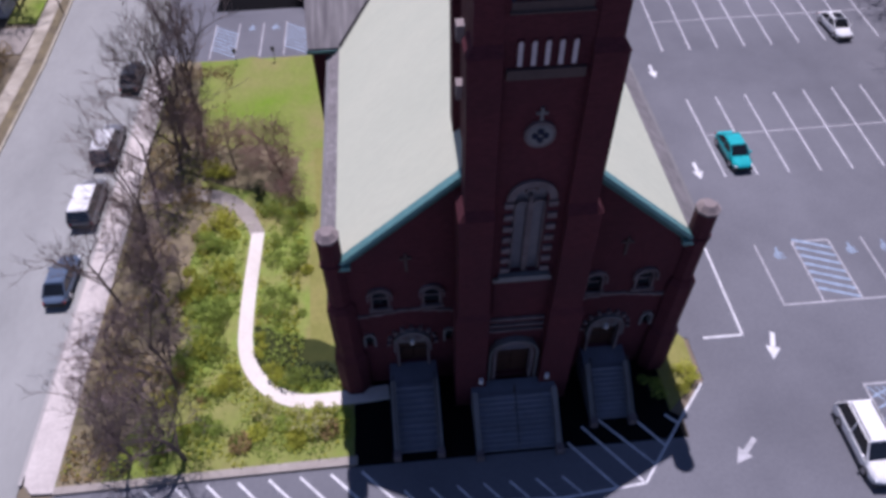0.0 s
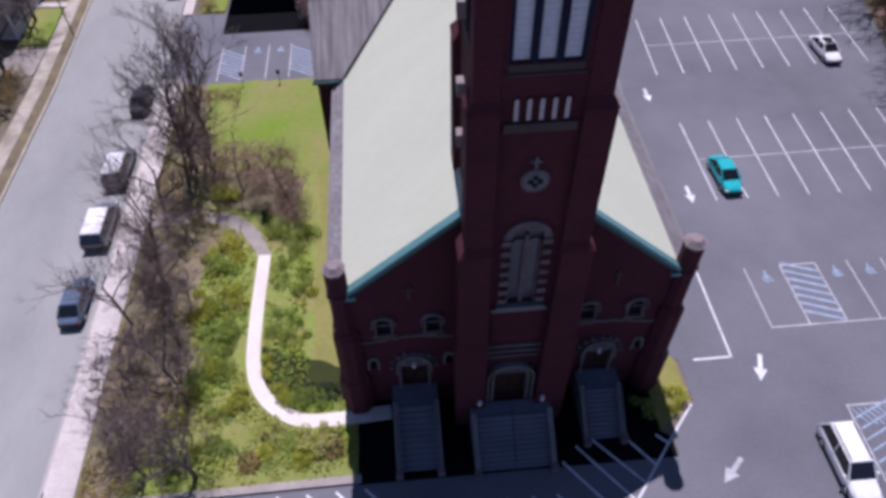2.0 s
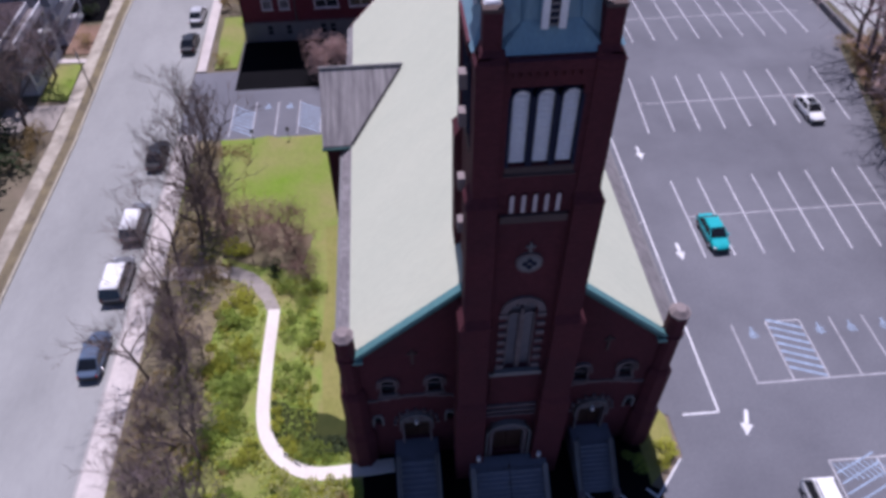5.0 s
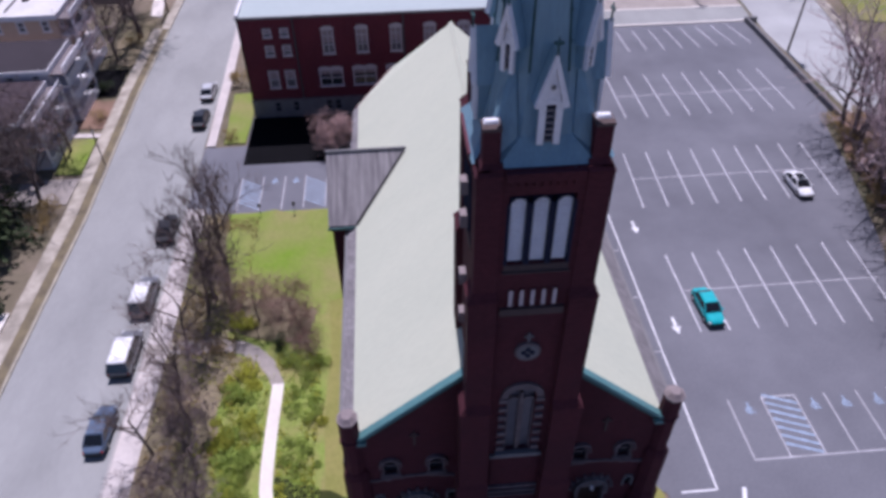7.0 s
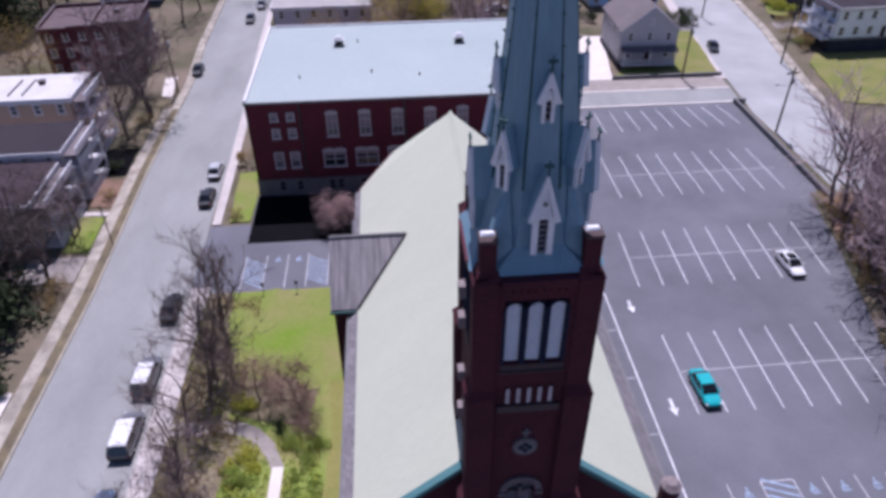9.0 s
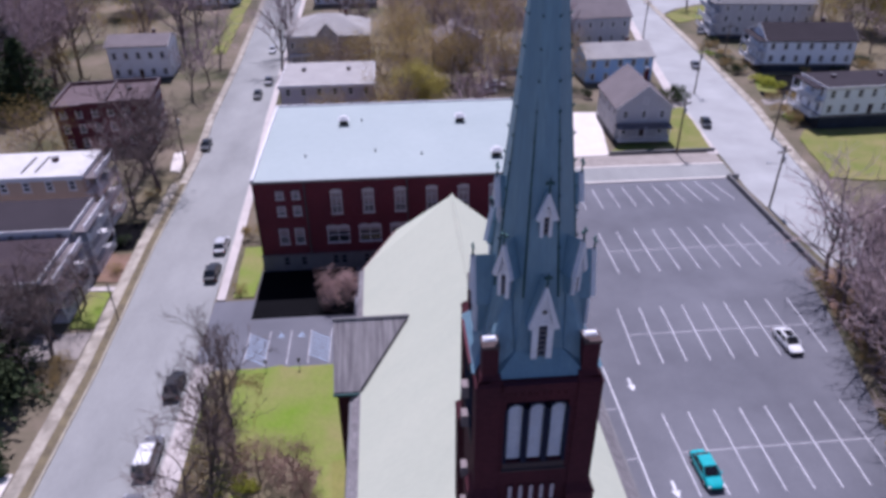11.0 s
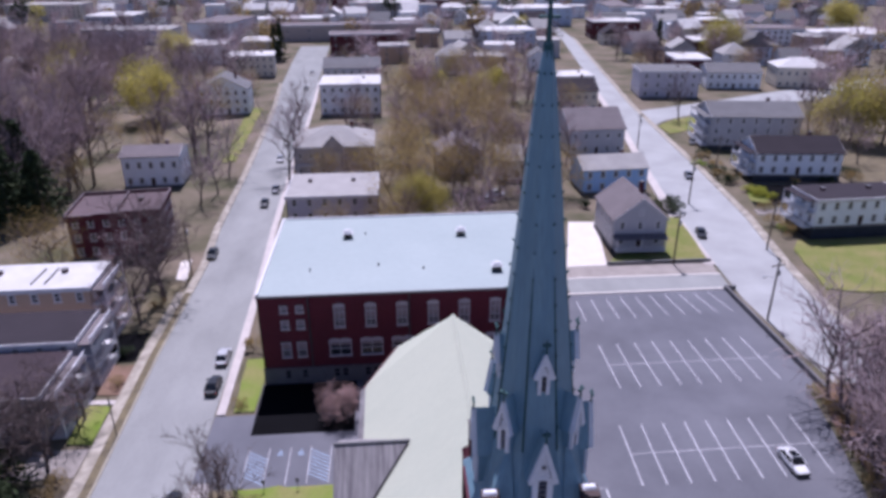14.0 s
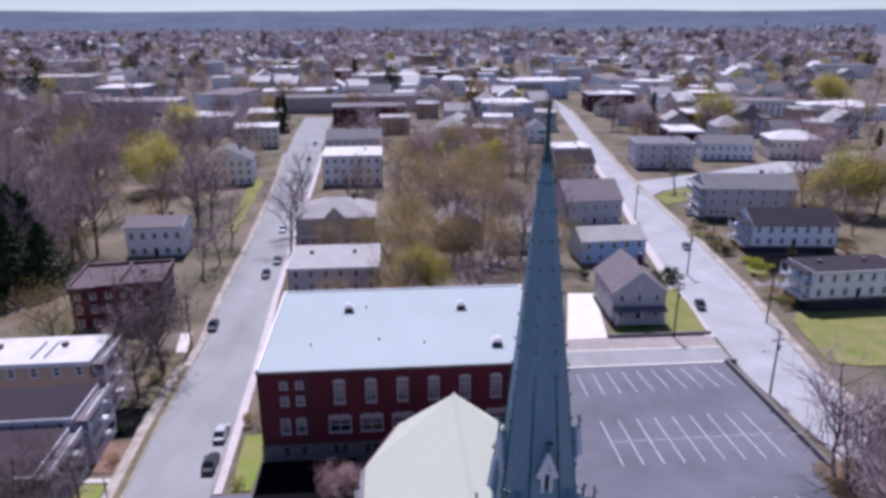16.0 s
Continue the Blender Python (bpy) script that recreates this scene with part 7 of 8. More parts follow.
def tree_proto(name, seed, height, top=4, kids=(7, 5, 4, 4), spread=0.62, up=0.5, twig="twig", leaf=None, leaves=0, size=0.2, fuzz=0.5, radius=None, thin=1.0):
    rnd = random.Random(seed)
    tr, cr, lf, tips = Mesher(), Mesher(), Mesher(), []
    grow(tr, cr, tips, Vector((0, 0, -0.1)), Vector((rnd.gauss(0, 0.05), rnd.gauss(0, 0.05), 1)), height * 0.62, radius or height * 0.018, 0, top, rnd, kids, spread, up, 0.02 * thin)
    meshes = [("trunk", tr.mesh("trunk", M["bark"])), ("twig_crown", cr.mesh("twig_crown", M[twig]))]
    if leaf:
        for k in range(leaves):
            p = rnd.choice(tips)
            lf.leaf(p + Vector((rnd.gauss(0, fuzz), rnd.gauss(0, fuzz), rnd.gauss(0, fuzz))), size * rnd.uniform(0.6, 1.4), rnd)
        meshes.append(("foliage", lf.mesh("crown", M[leaf])))
    return meshes


def conifer_proto(seed, height, width, dense=9, size=0.45):
    rnd = random.Random(seed)
    tr, cr = Mesher(), Mesher()
    tr.stick(Vector((0, 0, -0.1)), Vector((0, 0, height)), height * 0.018, 0.03, 6)
    for k in range(int(height * dense)):
        z = height * (0.06 + 0.92 * (k / (height * dense)) ** 0.9)
        r = width * (1 - z / height) ** 0.8 * rnd.uniform(0.65, 1.1) + 0.15
        a = rnd.uniform(0, 6.283)
        out = Vector((math.cos(a), math.sin(a), -0.18))
        for j in range(7):
            p = Vector((0, 0, z)) + out * r * (0.3 + 0.7 * j / 6) + Vector((rnd.gauss(0, 0.2), rnd.gauss(0, 0.2), rnd.gauss(0, 0.15)))
            cr.leaf(p, size * rnd.uniform(0.67, 1.33), rnd)
    return [("trunk", tr.mesh("trunk", M["bark"])), ("crown", cr.mesh("crown", M["needles"]))]


def shrub_proto(seed, w, h, leaf, n=620, size=0.085, flower=0, clumps=6):
    rnd = random.Random(seed)
    st, lf, fl = Mesher(), Mesher(), Mesher()
    lumps = [(Vector((rnd.uniform(-0.5, 0.5) * w, rnd.uniform(-0.5, 0.5) * w, rnd.uniform(0.3, 0.7) * h)), rnd.uniform(0.22, 0.4)) for _ in range(clumps)] if clumps > 1 else [(Vector((0, 0, 0.35 * h)), 0.5)]
    for c, r in lumps:
        st.stick(Vector((0, 0, -0.05)), c, 0.03, 0.012, 4)
    for k in range(n):
        c, r = rnd.choice(lumps)
        v = Vector((rnd.gauss(0, 1), rnd.gauss(0, 1), rnd.gauss(0, 1))).normalized() * rnd.uniform(0.6, 1.05)
        p = c + Vector((v.x * r * w, v.y * r * w, v.z * r * h))
        p.z = max(p.z, 0.03)
        (fl if rnd.random() < flower else lf).leaf(p, size * rnd.uniform(0.6, 1.4), rnd)
    out = [("stem", st.mesh("stems", M["bark"])), ("foliage", lf.mesh("leaves", M[leaf]))]
    if flower:
        out.append(("blossom", fl.mesh("blossom", M["blossom"])))
    return out


def plant(name, protos, x, y, label, category, scale=1.0, turn=0.0, group="", z=0.0, lean=0.0):
    ob = thing(name, label, category, pose(x, y, z, 0, lean, 0) @ pose(0, 0, 0, 0, 0, turn) @ Matrix.Scale(scale, 4), group)
    for nm, me in protos:
        part(nm, me, None, ob)
    return ob


rnd = random.Random(11)
BARE = [tree_proto("bare", s, 12.5, 4, (8, 5, 4, 4), 0.6, 0.55, "twig_dark", radius=0.3, thin=1.5) for s in (1, 2, 3, 4)]
UPRIGHT = [tree_proto("upright", s, 11.5, 4, (6, 5, 4, 3), 0.46, 0.75, "twig_dark", radius=0.2, thin=1.15) for s in (11, 12, 13, 14)]
SMALL = [tree_proto("small", s, 6.5, 3, (9, 8, 6), 0.55, 0.7, "twig_mid", fuzz=0.3) for s in (21, 22, 23)]
PINK = tree_proto("pink", 33, 6.0, 3, (9, 7, 5), 0.66, 0.35, "twig_mid", "leaf_pink", 3800, 0.1, 0.32)
RED = [tree_proto("red", s, 6.0, 3, (8, 7, 5), 0.68, 0.3, "twig_red", "leaf_rust", 2600, 0.055, 0.42) for s in (31, 32)]
YELLOW = [tree_proto("yellow", s, 9.5, 3, (8, 6, 4), 0.68, 0.3, "twig_mid", "leaf_yellow", 8000, 0.17, 0.8) for s in (41, 42, 43)]
OLIVE = [tree_proto("olive", s, 10, 3, (8, 6, 4), 0.62, 0.45, "twig_mid", "leaf_olive", 3000, 0.12, 0.8) for s in (51, 52)]
CONE = [conifer_proto(s, 12, 3.0) for s in (61, 62)]
DARK = [tree_proto("dark", s, 13, 3, (8, 6, 4), 0.5, 0.85, "twig_mid", thin=1.2) for s in (75, 76, 77)]
LIGHT = [tree_proto("light", s, 12, 3, (8, 6, 4), 0.56, 0.6, thin=1.2) for s in (71, 72, 73, 74)]
SHRUB = dict(lime=[shrub_proto(s, 1.6, 1.1, "leaf_lime") for s in (81, 82)], green=[shrub_proto(s, 1.8, 1.2, "leaf_green") for s in (83, 84, 85)], blossom=[shrub_proto(s, 1.6, 1.0, "leaf_lime", 620, 0.085, 0.45) for s in (86, 87)],
             tan=[shrub_proto(s, 2.2, 1.8, "leaf_tan", 700) for s in (88, 89)], evergreen=[shrub_proto(s, 2.0, 1.7, "needles", 700, 0.11) for s in (90, 91)])

# street trees on the church side
STREET = [(-16.4, 47.6, 0, 0.95), (-15.4, 50.6, 1, 0.9), (-17.4, 41.0, 2, 0.75), (-16.2, 44.6, 3, 0.85), (-16.9, 55.3, 1, 0.8), (-17.9, 31.0, 2, 0.62), (-13.2, 24.4, 0, 0.7), (-15.0, 20.0, 2, 0.6), (-17.2, 36.4, 3, 0.75), (-15.6, 33.2, 0, 0.62), (-14.4, 29.0, 2, 0.6)]
for k, (x, y, b, s) in enumerate(STREET):
    plant("bare_tree", UPRIGHT[b], x, y, "leafless grey tree in the leaf bed beside the sidewalk", "tree", s, 57 * k, "street trees", 0.08)
for k, (x, y, s, lean) in enumerate(((-12.0, 19.6, 0.5, -10), (-15.0, 25.4, 0.45, -18), (-15.8, 46.4, 0.55, -6))):
    plant("leaning_tree", BARE[k + 1], x, y, "dark thick-limbed leafless tree leaning towards the street", "tree", s, 130 * k, "leaning street trees", 0.08, lean)
for k, (x, y, s) in enumerate(((-14.8, 22.6, 0.6), (-15.7, 30.8, 0.65), (-14.4, 46.2, 0.6), (-17.0, 52.5, 0.6), (-13.6, 27.2, 0.55), (-16.6, 34.9, 0.65), (-14.2, 32.6, 0.5), (-15.0, 38.6, 0.6), (-16.4, 22.6, 0.55), (-13.4, 21.2, 0.5), (-17.6, 27.8, 0.55))):
    plant("bare_shrub_tree", SMALL[k % 3], x, y, "small leafless multi-branched tree among leaf litter", "tree", s, 71 * k, "young street trees", 0.08)
for k, (x, y, s) in enumerate(((-11.6, 43.6, 0.95), (-7.6, 41.6, 0.8), (-8.6, 43.8, 0.85), (-6.7, 39.6, 0.55))):
    plant("budding_tree", RED[k % 2], x, y, "small tree with rust red buds beside the lawn", "tree", s, 40 * k, "budding trees", 0.08)
plant("budding_tree", PINK, -5.3, 70.2, "pale pink budding tree beside the school wall", "tree", 0.8, 10, "budding trees", 0.0)
for k, (x, y, sort, s) in enumerate(((-12.0, 37.9, "lime", 0.85), (-12.9, 37.2, "lime", 0.7), (-11.5, 36.6, "lime", 0.6), (-13.2, 43.4, "lime", 1.0), (-12.4, 42.9, "lime", 0.8), (-11.4, 33.4, "lime", 0.7), (-11.0, 31.6, "blossom", 0.7), (-12.2, 30.2, "green", 0.9), (-11.2, 29.4, "green", 0.9), (-12.0, 28.3, "green", 0.9),
        (-12.9, 31.4, "lime", 0.7), (-11.0, 26.8, "green", 0.8), (-12.6, 26.6, "green", 0.8), (-9.9, 24.6, "lime", 0.75), (-10.6, 23.8, "lime", 0.6), (-5.0, 21.0, "blossom", 0.9), (-4.3, 21.5, "blossom", 0.7), (-5.9, 21.5, "blossom", 0.7), (-7.5, 21.9, "blossom", 0.75), (-7.4, 24.7, "lime", 0.62),
        (-6.0, 24.0, "green", 0.7), (-5.0, 24.1, "green", 0.62), (-7.0, 24.2, "lime", 0.55), (-8.3, 26.4, "lime", 0.5), (-8.5, 27.4, "lime", 0.42), (-7.2, 29.0, "green", 0.55), (-8.2, 29.6, "green", 0.5), (-6.8, 30.4, "green", 0.5), (-7.8, 31.2, "green", 0.5), (-6.7, 33.0, "green", 0.55), (-7.9, 33.8, "green", 0.5), (-8.1, 35.6, "green", 0.5), (-6.9, 36.9, "green", 0.7), (-8.3, 38.4, "green", 0.7),
        (-6.2, 38.2, "green", 0.8), (-10.3, 21.3, "green", 0.5), (-12.4, 21.0, "green", 0.5), (-9.0, 20.4, "green", 0.4), (-13.2, 24.8, "tan", 0.5), (-14.6, 40.2, "tan", 0.6), (-9.2, 40.6, "evergreen", 0.6), (17.6, 22.2, "lime", 0.75), (17.2, 21.4, "lime", 0.5), (15.2, 21.4, "green", 0.7))):
    plant("garden_shrub", SHRUB[sort][k % len(SHRUB[sort])], x, y, {"lime": "yellow-green spring shrub in the garden", "green": "low green shrub in the garden", "blossom": "shrub with cream blossom by the path", "tan": "dry tan shrub among leaf litter", "evergreen": "dark evergreen shrub by the path"}[sort],
          "shrub", s, 33 * k, "garden shrubs", 0.09)
grnd = random.Random(77)
LOW = [shrub_proto(s, 1.1, 0.4, c, 260, 0.085, clumps=1) for s, c in ((101, "leaf_lime"), (102, "leaf_green"), (103, "leaf_green"), (104, "leaf_tan"), (105, "leaf_lime"))]
for k in range(100):
    x, y = grnd.uniform(-14.6, -3.2), grnd.uniform(19.2, 45)
    if abs(x + 9.45) < 1.3 and y > 25 or y < 26.5 and -10.2 < x and y > 21.4 or -8.8 < x < -3 and 24 < y < 28.4 or x > -5.6 and y > 26 or y > 37:
        continue
    low = tagged(new("low_plant", LOW[k % 5][1][1]), "low spring plant in the garden", "plant", "low garden plants")
    low.matrix_basis = pose(x, y, 0.09, 0, 0, grnd.uniform(0, 360)) @ Matrix.Scale(grnd.uniform(0.6, 1.25), 4)
for k in range(13):
    x, y = grnd.uniform(-13.0, -10.9), grnd.uniform(24.5, 36.8)
    sort = ("lime", "green", "green", "lime", "green")[k % 5]
    plant("garden_shrub", SHRUB[sort][k % 2], x, y, {"lime": "yellow-green spring shrub in the garden", "green": "low green shrub in the garden", "tan": "dry tan shrub among leaf litter"}[sort], "shrub", grnd.uniform(0.5, 0.95), 33 * k, "garden shrubs", 0.09)
def tufts(name, material, label, n, seed, x0, x1, y0, y1, size, top, freq, bias):
    """Many small upright leaves that cover a patch of ground unevenly, clear of the white path."""
    r = random.Random(seed)
    ms = Mesher()
    done = 0
    while done < n:
        x, y = r.uniform(x0, x1), r.uniform(y0, y1)
        if math.sin(x * freq + seed) + math.sin(y * freq * 0.9 + 2 * seed) + math.sin((x + y) * freq * 0.6) + r.gauss(0, 0.5) < bias:
            continue
        if any(math.hypot(x - a - (c - a) * k / 3, y - b - (d - b) * k / 3) < 0.66 for (a, b), (c, d) in zip(PATH_LINE, PATH_LINE[1:]) for k in range(3)):
            continue
        ms.leaf(Vector((x, y, 0.1 + top * r.random() ** 1.5)), size * r.uniform(0.6, 1.4), r)
        done += 1
    tagged(new(name, ms.mesh(name, M[material])), label, "ground plants", kind="stuff")


tufts("garden_growth", "leaf_green", "dense green spring growth covering the garden", 2600, 1, -13.8, -5.6, 24.0, 37.5, 0.11, 0.3, 1.6, -0.5)
tufts("garden_growth", "leaf_lime", "yellow-green spring growth in the garden", 1300, 2, -13.4, -6.0, 23.0, 39.5, 0.12, 0.5, 2.1, 0.5)
tufts("garden_growth", "leaf_green", "green growth on the front lawn", 1500, 3, -14.0, -2.7, 18.8, 24.0, 0.1, 0.2, 1.8, 0.0)
tufts("garden_growth", "leaf_lime", "yellow-green growth on the front lawn", 1000, 4, -15.5, -2.7, 18.8, 24.0, 0.1, 0.2, 2.4, 0.4)
tufts("leaf_litter", "leaf_tan", "dry tan leaves and stalks under street trees", 3600, 5, -18.7, -13.2, 18.8, 58.0, 0.12, 0.25, 1.3, 0.2)
tufts("leaf_litter", "leaf_lime", "olive grass among dry leaves under street trees", 900, 6, -18.7, -13.0, 18.8, 50.0, 0.12, 0.25, 1.5, 0.5)
tufts("ground_cover_leaves", "needles", "dark green ground cover along the path", 700, 7, -8.2, -3.0, 23.9, 25.2, 0.12, 0.35, 1.0, -1.5)
plant("street_shrub", SHRUB["tan"][0], -18.8, 86.6, "dark reddish shrub at the corner of the school", "shrub", 1.2, 0)
plant("street_shrub", SHRUB["tan"][1], -18.3, 73.6, "dry reddish shrub at the end of a narrow lawn", "shrub", 0.7, 0)
# across the street
WIDE = [conifer_proto(63, 10.5, 5.2, 26, 0.3)]
plant("evergreen_tree", WIDE[0], -38.8, 54.5, "broad dark evergreen tree beside the street", "tree", 1.0, 0)
plant("evergreen_tree", WIDE[0], -39.5, 60.0, "broad dark evergreen tree beside a driveway", "tree", 0.7, 140)
plant("evergreen_tree", CONE[1], -39.5, 57.5, "large dark evergreen tree beside the street", "tree", 0.85, 60)
plant("evergreen_tree", CONE[0], -36.6, 48.8, "dark evergreen tree beside a pale yard", "tree", 0.6, 120)
plant("bare_tree", BARE[1], -37.0, 63.3, "leafless tree with purple-grey twigs by a driveway", "tree", 0.75, 15)
plant("bare_tree", BARE[2], -37.6, 66.0, "leafless tree before a brown-roofed house", "tree", 0.85, 95)
plant("bare_tree", BARE[3], -36.6, 72.5, "leafless tree before a brown-roofed house", "tree", 0.7, 185)
plant("bare_tree", BARE[0], -40.5, 62.5, "leafless tree beside a dark evergreen", "tree", 0.9, 285)
plant("bare_tree", BARE[0], -35.6, 102.5, "tall dark leafless tree with a thick trunk beside the sidewalk", "tree", 1.3, 200)
plant("bare_tree", BARE[3], -37.1, 95.2, "dark leafless tree beside houses", "tree", 0.9, 20)
plant("bare_tree", BARE[2], -40.5, 112.0, "tall leafless tree before a brick building", "tree", 1.1, 250)
for k, (x, y, s) in enumerate(((-38.6, 88.5, 0.8), (-39.6, 108.5, 1.0), (-43.5, 107.0, 0.9), (-38.5, 155.0, 1.15), (-38.8, 168.0, 1.2), (-40.5, 147.0, 1.0), (-36.5, 70.5, 0.6), (-40.0, 60.0, 0.9))):
    plant("bare_tree", LIGHT[k % 4], x, y, "leafless tree standing between houses and street", "tree", s, 80 * k, "trees across the street")
for k, (x, y, sort, s) in enumerate(((-34.9, 61.2, "tan", 1.0), (-35.6, 59.6, "tan", 0.9), (-34.8, 57.6, "tan", 0.7), (-35.2, 79.0, "tan", 0.8), (-36.0, 86.0, "evergreen", 0.9), (-35.8, 100.0, "tan", 0.9), (-34.5, 46.8, "evergreen", 0.8), (-36.5, 47.5, "evergreen", 0.8))):
    plant("street_shrub", SHRUB[sort][k % 2], x, y, "dry shrub in a front yard across the street" if sort == "tan" else "dark evergreen shrub in a front yard", "shrub", s, 50 * k)
# wooded edge east of the lot, along its slanting border
for k in range(44):
    y = 36 + k * 0.82
    x = 46.6 + (y - 45) * 0.284 + 1.0 + 11 * rnd.random() ** 1.4
    plant("bare_tree", LIGHT[k % 4] if k % 3 else DARK[k % 3], x, y, "leafless tree in the thicket beside the parking lot", "tree", rnd.uniform(0.75, 1.35), rnd.uniform(0, 360), "thicket trees")
for k in range(40):
    y = 36 + k * 0.92
    plant("thicket_shrub", SHRUB["tan"][k % 2], 46.2 + (y - 45) * 0.284 + rnd.random() * 5.0, y, "dry brown brush at the edge of the lot", "shrub", rnd.uniform(0.5, 0.95), rnd.uniform(0, 360), "lot edge brush")


# ---- trees and houses of the neighbourhood and the far town ----
def clear_of_roads(x, y, margin):
    if -54 < x < -22 and 395 < y < 450:
        return False
    for line in (WEST_L, WEST_R, EAST_L, EAST_R):
        for a, b in zip(line, line[1:]):
            if min(a[1], b[1]) <= y <= max(a[1], b[1]):
                t = (y - a[1]) / (b[1] - a[1])
                if abs(x - (a[0] + (b[0] - a[0]) * t)) < margin:
                    return False
    wl = [v for v in zip(WEST_L, WEST_R)]
    for (a, b), (c, d) in zip(wl, wl[1:]):
        if a[1] <= y <= c[1]:
            t = (y - a[1]) / (c[1] - a[1])
            if a[0] + (c[0] - a[0]) * t - margin < x < b[0] + (d[0] - b[0]) * t + margin:
                return False
    for a, c in zip(EAST_L, EAST_L[1:]):
        if a[1] <= y <= c[1]:
            x0 = a[0] + (c[0] - a[0]) * (y - a[1]) / (c[1] - a[1])
            if x0 - margin < x < x0 + 13 + margin:
                return False
    return True


BUILT = [(o.matrix_basis.translation.x, o.matrix_basis.translation.y, 0.62 * 20) for o in scene.objects if o.parent is None and o.get("category") == "house"]
SORTS = {"dark": (DARK, "tall dark leafless tree in the neighbourhood"), "bare": (LIGHT, "leafless grey-brown tree in the neighbourhood"), "yellow": (YELLOW, "tree in yellow-green spring leaf"), "olive": (OLIVE, "tree with dull olive buds"), "cone": (CONE, "dark evergreen tree among bare trees")}


def place_tree(x, y, sort, s):
    protos, label = SORTS[sort]
    plant("town_tree", rnd.choice(protos), x, y, label, "tree", s, rnd.uniform(0, 360), "neighbourhood trees")


for x, y, sort, s in ((-73, 229, "yellow", 1.9), (-117, 274, "yellow", 1.5), (-97, 338, "yellow", 1.7), (-88, 205, "olive", 1.3), (-76, 192, "olive", 1.2), (5.5, 134, "yellow", 0.95), (9.0, 136, "yellow", 0.85), (-1.0, 119, "olive", 0.95), (1.5, 124, "olive", 1.1), (3.0, 118, "olive", 0.7), (1, 147, "olive", 1.3), (14, 190, "olive", 1.5), (20, 200, "olive", 1.6), (27, 188, "olive", 1.3), (8, 176, "olive", 1.2), (34, 178, "olive", 1.2), (11, 150, "olive", 1.25), (20, 154, "bare", 1.3), (25, 146, "olive", 1.2), (31, 152, "dark", 1.3), (38, 147, "olive", 1.1), (15, 160, "dark", 1.35), (26, 158, "bare", 1.3), (6, 160, "olive", 1.3), (36, 165, "bare", 1.2), (-23.4, 163, "dark", 1.35), (-23.8, 178, "bare", 1.4), (-24.2, 199, "dark", 1.3), (38, 246, "yellow", 1.3), (41, 250, "cone", 1.0),
                      (132, 185, "yellow", 1.95), (138, 180, "olive", 2.0), (145, 200, "olive", 1.7), (126, 196, "dark", 1.3), (150, 172, "dark", 1.6), (157, 322, "yellow", 2.1), (268, 407, "yellow", 2.2), (-77, 149.5, "cone", 1.6), (-80.5, 145, "cone", 1.45), (-82, 153, "cone", 1.7), (-50.5, 352, "cone", 1.5), (-53.5, 356, "cone", 1.4), (-25, 584, "cone", 1.9), (89, 139, "cone", 0.4), (93.2, 213.8, "dark", 1.15), (-60, 182, "olive", 1.0), (-70, 160, "olive", 1.0), (196, 262, "cone", 1.0), (150, 385, "cone", 1.2)):
    place_tree(x, y, sort, s)
count = 0
while count < 215:
    y = 108 + 240 * rnd.random() ** 0.9
    x = rnd.uniform(-0.62 * y - 25, 0.62 * y + 20)
    if not clear_of_roads(x, y, 7) or -26 < x < -14 and y < 180 or any(abs(x - hx) < hr and abs(y - hy) < hr * 0.8 for hx, hy, hr in BUILT):
        continue
    if -20 < x < 34 and y < 116 or 70 < x < 101 and y < 118 or 30 < x < 62 and y < 132 or y > 118 and 60 < x < 108 and rnd.random() < 0.85 or -105 < x < -44 and 285 < y and rnd.random() < 0.7 or 82 < x < 165 and 200 < y < 268 or -46 < x < -36 and y > 225 and rnd.random() < 0.7 or -86 < x < -56 and 180 < y < 236 or -130 < x < -104 and 225 < y < 280 or -92 < x < -60 and y < 143 or -68 < x < -44 and 130 < y < 163:
        continue
    u = rnd.random()
    west = x < -42
    sort = "bare" if u < (0.84 if west else 0.72) else "olive" if u < (0.92 if west else 0.92) else "yellow" if u < 0.945 and y > 205 else "olive"
    if sort == "bare" and rnd.random() < 0.45:
        sort = "dark"
    place_tree(x, y, sort, rnd.uniform(0.8, 1.3) * (1.45 if west else 0.95))
    count += 1


def joined_woods(name, protos, spots, label):
    """Many like trees as one mesh."""
    verts, faces, mats, off = [], [], [], 0
    for k, (x, y, size, turn) in enumerate(spots):
        for slot, (nm, me) in enumerate(protos[k % len(protos)][:2]):
            co = np.empty(len(me.vertices) * 3)
            me.vertices.foreach_get("co", co)
            co = co.reshape(-1, 3) * size
            c, n = math.cos(turn), math.sin(turn)
            verts.append(np.stack([co[:, 0] * c - co[:, 1] * n + x, co[:, 0] * n + co[:, 1] * c + y, co[:, 2]], 1))
            faces += [tuple(i + off for i in p.vertices) for p in me.polygons]
            mats += [slot] * len(me.polygons)
            off += len(co)
    me = bpy.data.meshes.new(name)
    me.from_pydata(np.concatenate(verts).tolist(), [], faces)
    for _, src in protos[0][:2]:
        me.materials.append(src.materials[0])
    me.polygons.foreach_set("material_index", mats)
    tagged(new(name, me), label, "woods", kind="stuff")


